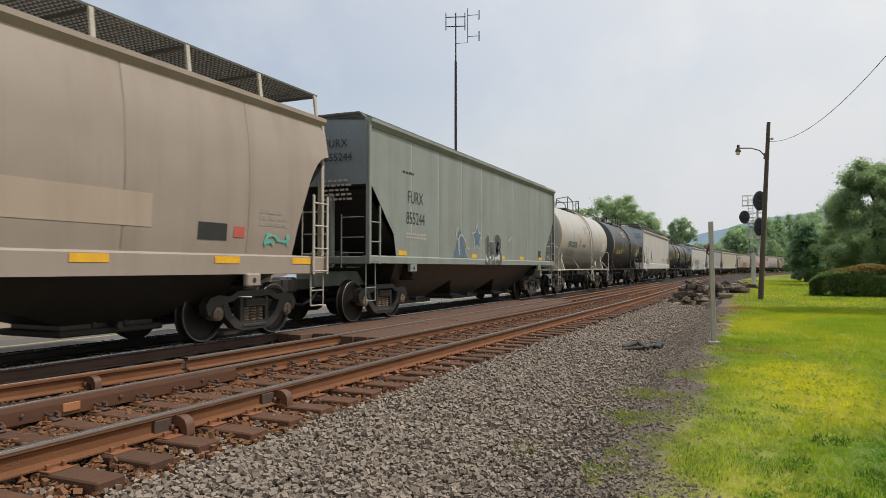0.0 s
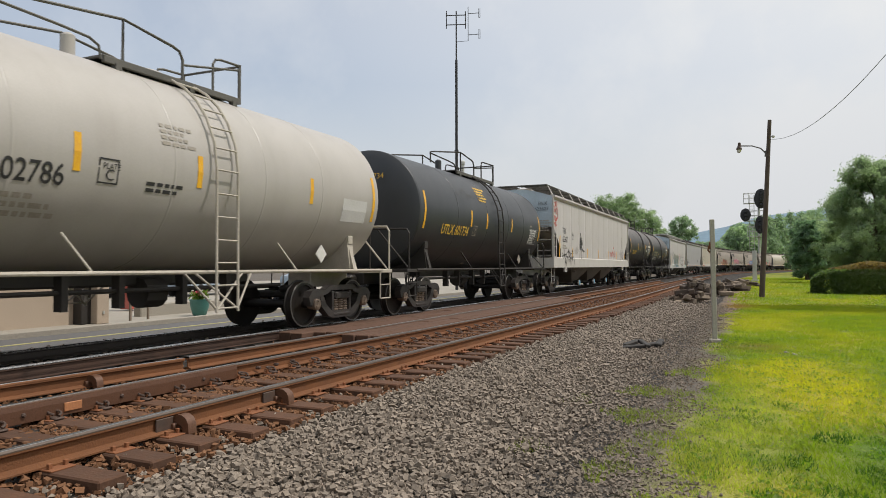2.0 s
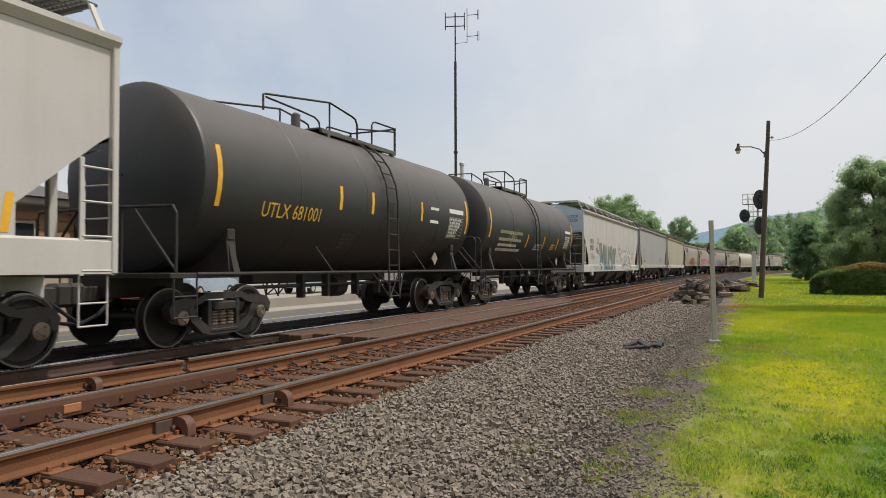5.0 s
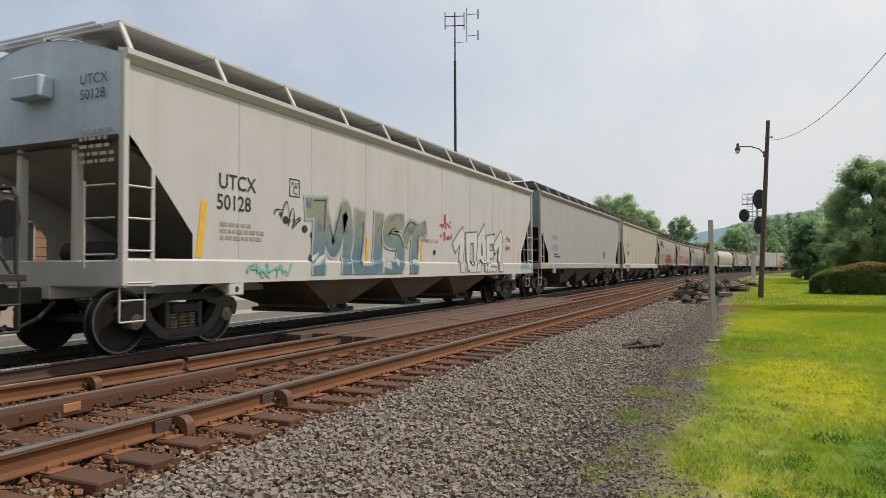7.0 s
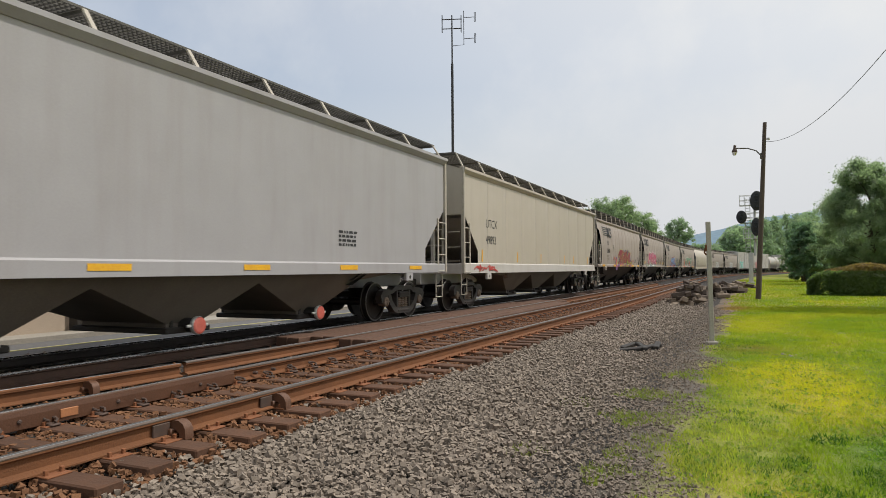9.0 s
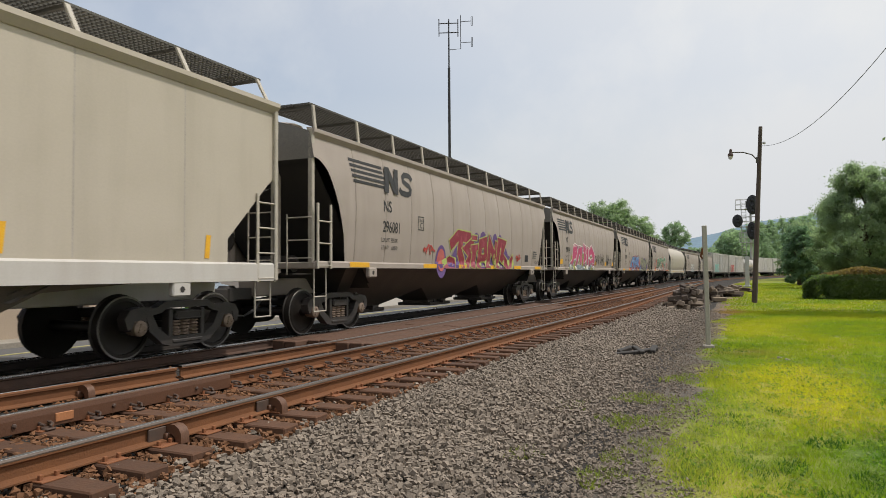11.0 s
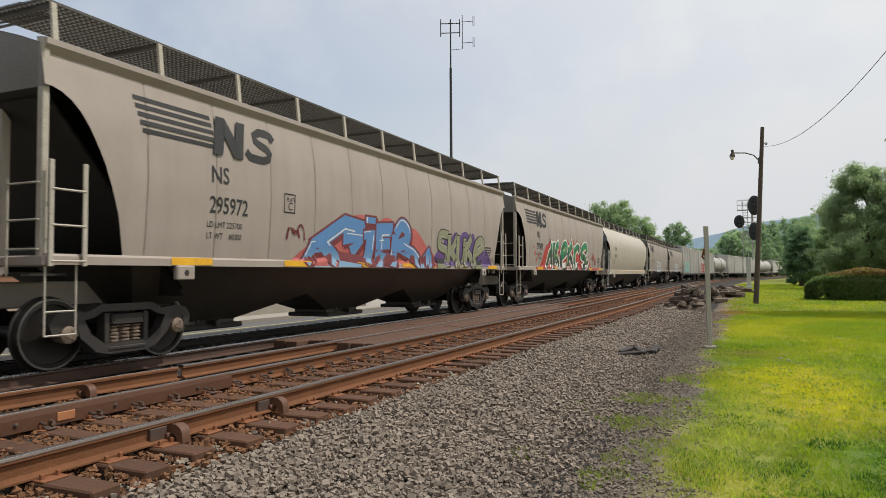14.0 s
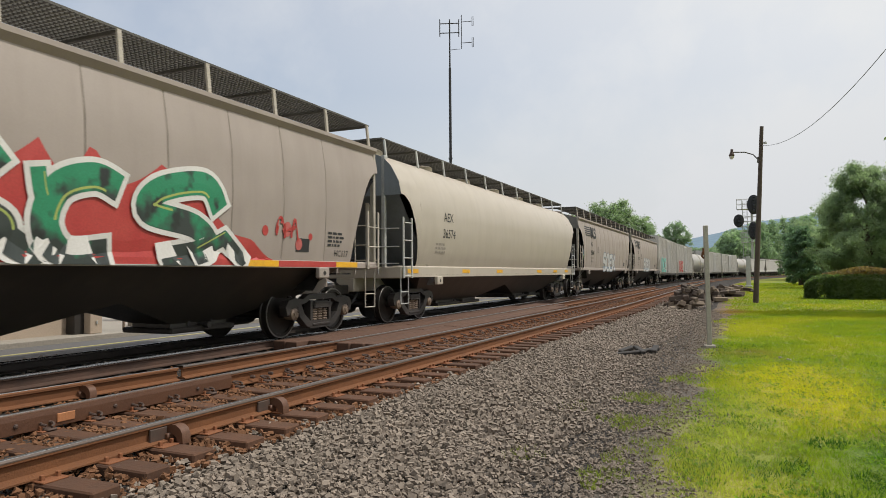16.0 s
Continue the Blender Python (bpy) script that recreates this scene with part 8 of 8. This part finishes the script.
def hills():
    """A long wooded ridge, with blue haze put into its colour."""
    M["ridge"] = surface("haze_tinted_ridge", (0.17, 0.25, 0.31), (0.145, 0.22, 0.275), 1.0, scale=0.012, fine=0.06, bump=0)
    rows = []
    for j in range(6):
        r = []
        for i in range(81):
            x = -900 + i * 40
            y = 1900 + j * 90 - 0.15 * x
            base = 130 + 50 * math.tanh((x + 70) / 200) + 5 * noise.noise((x * 0.01, 0, 0)) + 3 * noise.noise((x * 0.03, 4, 0))
            r.append((x, y, -2 + base * math.sin(math.pi / 2 * j / 5)))
        rows.append(r)
    tagged(new("hills", Shape().sheet(rows).mesh("hills", M["ridge"], True)), "long wooded ridge coloured haze blue", "hills", kind="structure")


hills()


# ---- behind the train ----
def strip_of(name, x0, x1, y0, y1, z, mat, label, step=6.0):
    rows = [[(x, y, z + (0.006 * noise.noise((x, y, 2)))) for x in (x0, (x0 + x1) / 2, x1)] for y in np.arange(y0, y1 + 0.1, step)]
    tagged(new(name, Shape().sheet(rows).mesh(name, mat)), label, name.split("_")[0], kind="structure")


strip_of("road", -14.3, -11.6, -40, 78, -0.33, M["asphalt"], "grey asphalt road beside the railway")
strip_of("pavement", -46, -14.3, -40, 78, -0.27, M["concrete"], "pale concrete forecourt with parked cars")
solid("road_line", Shape().box(-13.16, -13.06, -40, 78, -0.33, -0.318), M["lane"], "worn yellow line along the road's edge", "road marking", kind="structure")
solid("kerb", Shape().box(-14.42, -14.28, -40, 78, -0.4, -0.2, 0.02), M["concrete"], "low pale concrete kerb", "kerb", kind="structure")


def trackside_building():
    b = thing("trackside_building", "low tan building with a dark roof beside the road", "building")
    z0, z1 = -0.27, 2.75
    part("wall", Shape().box(-22, -15.75, 1.0, 11.9, z0, z1), M["tanwall"], b)
    s = Shape()
    me = Shape().box(0, 0.03, 0, 10.9, 0, 0.21, 0.006).mesh("siding_board", M["brick"])
    for i in range(7):
        part("siding_board", me, None, b, at=pose(-15.752, 1.0, 1.05 + i * 0.225))
    part("fascia", Shape().box(-22.4, -15.35, 0.6, 12.3, z1, z1 + 0.18, 0.02), M["concrete"], b)
    part("roof", Shape().add([(-22.5, 0.5, 2.93), (-15.25, 0.5, 2.93), (-15.25, 12.4, 2.93), (-22.5, 12.4, 2.93), (-18.9, 3.5, 4.2), (-18.9, 9.4, 4.2)],
                             [(0, 1, 4), (1, 2, 5, 4), (2, 3, 5), (3, 0, 4, 5), (3, 2, 1, 0)]), M["roofing"], b)
    for y in (3.0, 6.4, 9.6):
        w = part("window", Shape().box(-15.74, -15.70, y, y + 1.2, 1.3, 2.3, 0.01), M["glass"], b)
        part("window_trim", Shape().box(-15.73, -15.68, y - 0.06, y, 1.24, 2.36).box(-15.73, -15.68, y + 1.2, y + 1.26, 1.24, 2.36)
             .box(-15.73, -15.68, y, y + 1.2, 2.3, 2.36).box(-15.73, -15.68, y, y + 1.2, 1.24, 1.3), M["concrete"], w)
    part("corner_post", Shape().box(-15.8, -15.45, 11.9, 12.0 + 0.35, z0, 2.75, 0.02), M["shade"], b)


trackside_building()
t = thing("utility_box", "tan metal utility box on the kerb", "utility box", at=pose(-15.35, 12.35, -0.27))
part("cabinet", Shape().box(-0.13, 0.13, -0.18, 0.18, 0, 1.15, 0.015), M["tanwall"], t)
part("handle", Shape().box(0.13, 0.16, -0.02, 0.03, 0.25, 0.33, 0.005), M["galv"], t)
for y in (13.35, 13.95):
    solid("brown_post", Shape().lathe([(0, 0.035), (1.25, 0.035), (1.28, 0.02)], 8, 2), M["weathered"], "thin brown post beside the road", "post", "posts by the road", at=pose(-15.4, y, -0.27), smooth=True)
t = thing("red_dispenser", "faded red dispenser box on the forecourt", "dispenser", at=pose(-19.0, 16.5, -0.27))
part("case", Shape().box(-0.25, 0.25, -0.25, 0.25, 0.05, 1.45, 0.03), M["redpaint"], t)
part("sign_panel", Shape().box(0.25, 0.26, -0.2, 0.2, 0.75, 1.25, 0.004), M["chalk"], t)


def planter(x, y):
    t = thing("flower_pot", "round teal glazed flower pot with red flowers", "flower pot", "pots beside the road", at=pose(x, y, -0.27))
    part("pot", Shape().lathe([(0, 0.16), (0.05, 0.2), (0.28, 0.27), (0.46, 0.29), (0.5, 0.31), (0.5, 0.27), (0.44, 0.25)], 20, 2), M["pot"], t, smooth=True)
    v, f = leaf_cloud([(0, 0, 0.58, 0.2), (0.12, 0.05, 0.66, 0.14), (-0.12, -0.05, 0.62, 0.15)], 500, 0.05, 3)
    spray("leaves", v, f, M["weed"], "", "", "", t)
    v, f = leaf_cloud([(0, 0, 0.66, 0.2), (0.1, -0.1, 0.7, 0.12)], 160, 0.035, 4)
    spray("flowers", v, f, M["flower"], "", "", "", t)


planter(-15.0, 15.5)
solid("low_wall", Shape().box(-16.6, -16.3, 14.5, 27.0, -0.3, 0.1, 0.03), M["concrete"], "low pale concrete wall round the forecourt", "wall", kind="structure")
solid("wall_pillar", Shape().box(-16.7, -16.15, 27.0, 27.6, -0.3, 0.55, 0.03), M["weathered"], "short dark wall pillar", "pillar", kind="structure")


def parked_car(x, y, turn, paint, label):
    c = thing("parked_car", label, "car", "cars on the forecourt", at=pose(x, y, -0.27, 0, 0, turn))
    out = [(-2.15, 0.35), (-2.2, 0.75), (-2.1, 0.95), (-1.5, 1.02), (-0.9, 1.45), (0.5, 1.48), (1.15, 1.02), (2.0, 0.9), (2.2, 0.65), (2.15, 0.35)]
    s = Shape()
    n = len(out)
    for k, x0 in enumerate((-0.86, -0.8, 0.8, 0.86)):
        for a, b in out:
            sh = 1.0 if b < 1.03 else (0.82 if k in (0, 3) else 0.85)
            s.v.append((x0 * sh, a, b if k in (1, 2) else min(b, b - 0.02)))
    for k in range(3):
        s.f += [(k * n + i, k * n + (i + 1) % n, (k + 1) * n + (i + 1) % n, (k + 1) * n + i) for i in range(n)]
    s.f += [tuple(range(n)), tuple(range(3 * n, 4 * n))]
    part("body", s, paint, c, smooth=True)
    g = [(-1.35, 1.06), (-0.86, 1.4), (0.45, 1.42), (0.98, 1.06)]
    for sx in (1, -1):
        part("side_window", Shape().add([(sx * (0.865 if b < 1.2 else 0.72), a, b) for a, b in g], [(0, 1, 2, 3)]), M["glass"], c)
        for yy in (-1.35, 1.35):
            w = part("wheel", Shape().lathe([(sx * 0.66, 0.31), (sx * 0.87, 0.31), (sx * 0.88, 0.27)], 16, 0, (0, yy, 0.31)), M["rubber"], c, smooth=True)
            part("hubcap", Shape().lathe([(sx * 0.882, 0.19), (sx * 0.89, 0.05)], 12, 0, (0, yy, 0.31)), M["galv"], w)


for x, y, a, p, l in ((-27, 17, 90, "carwhite", "white hatchback parked on the forecourt"), (-29, 22, 85, "cardark", "dark saloon car parked on the forecourt"),
                      (-26, 27, 10, "carblue", "silver-blue saloon car parked on the forecourt"), (-31, 30.5, 88, "cardark", "dark hatchback parked on the forecourt"),
                      (-24, 34, 5, "carblue", "silver-blue car parked beside the wall"), (-33, 14, 80, "carwhite", "white car parked at the back of the forecourt")):
    parked_car(x, y, a, M[p], l)


def radio_mast():
    t = thing("radio_mast", "slim steel radio mast with dipole aerials", "mast", at=pose(-16.6, 38.9, -0.3))
    part("mast", Shape().lathe([(0, 0.1), (14.5, 0.08), (14.5, 0.05), (17.6, 0.04)], 10, 2), M["signal"], t, smooth=True)
    def aerial(shape, label):
        part("aerial", shape, M["signal"], t, label)
    s = Shape()
    ux, uy = math.cos(radians(24.2)), math.sin(radians(24.2))
    put = lambda a, z: (a * ux, a * uy, z)
    for z in (16.75, 17.35):
        s.tube([put(-0.65, z - 0.02), put(0.62, z + 0.02)], 0.03, 6)
    for a in (-0.62, 0.0, 0.58):
        s.tube([put(a, 16.5), put(a, 17.62)], 0.03, 6)
    aerial(s, "ladder-shaped dipole aerial")
    s = Shape().tube([put(0, 15.65), put(0.75, 15.72), put(0.75, 17.9)], 0.022, 6)
    for z in (16.1, 17.45):
        s.tube([put(0.75, z), put(1.42, z + 0.05)], 0.02, 6)
        s.tube([put(1.42, z - 0.25), put(1.42, z + 0.35), put(1.5, z + 0.35), put(1.5, z - 0.25), put(1.42, z - 0.25)], 0.018, 5)
    aerial(s, "folded dipole aerial")
    part("mast_collar", Shape().lathe([(8.7, 0.13), (8.8, 0.13)], 10, 2), M["signal"], t)
    t = thing("short_mast", "short grey steel mast beside the radio mast", "mast", at=pose(-16.4, 39.4, -0.3))
    part("mast", Shape().lathe([(0, 0.13), (8.0, 0.12)], 10, 2), M["galv"], t, smooth=True)
    part("cap", Shape().lathe([(7.95, 0.16), (8.12, 0.16), (8.2, 0.08)], 10, 2), M["galv"], t)


radio_mast()


def motions():
    drive_train()


motions()
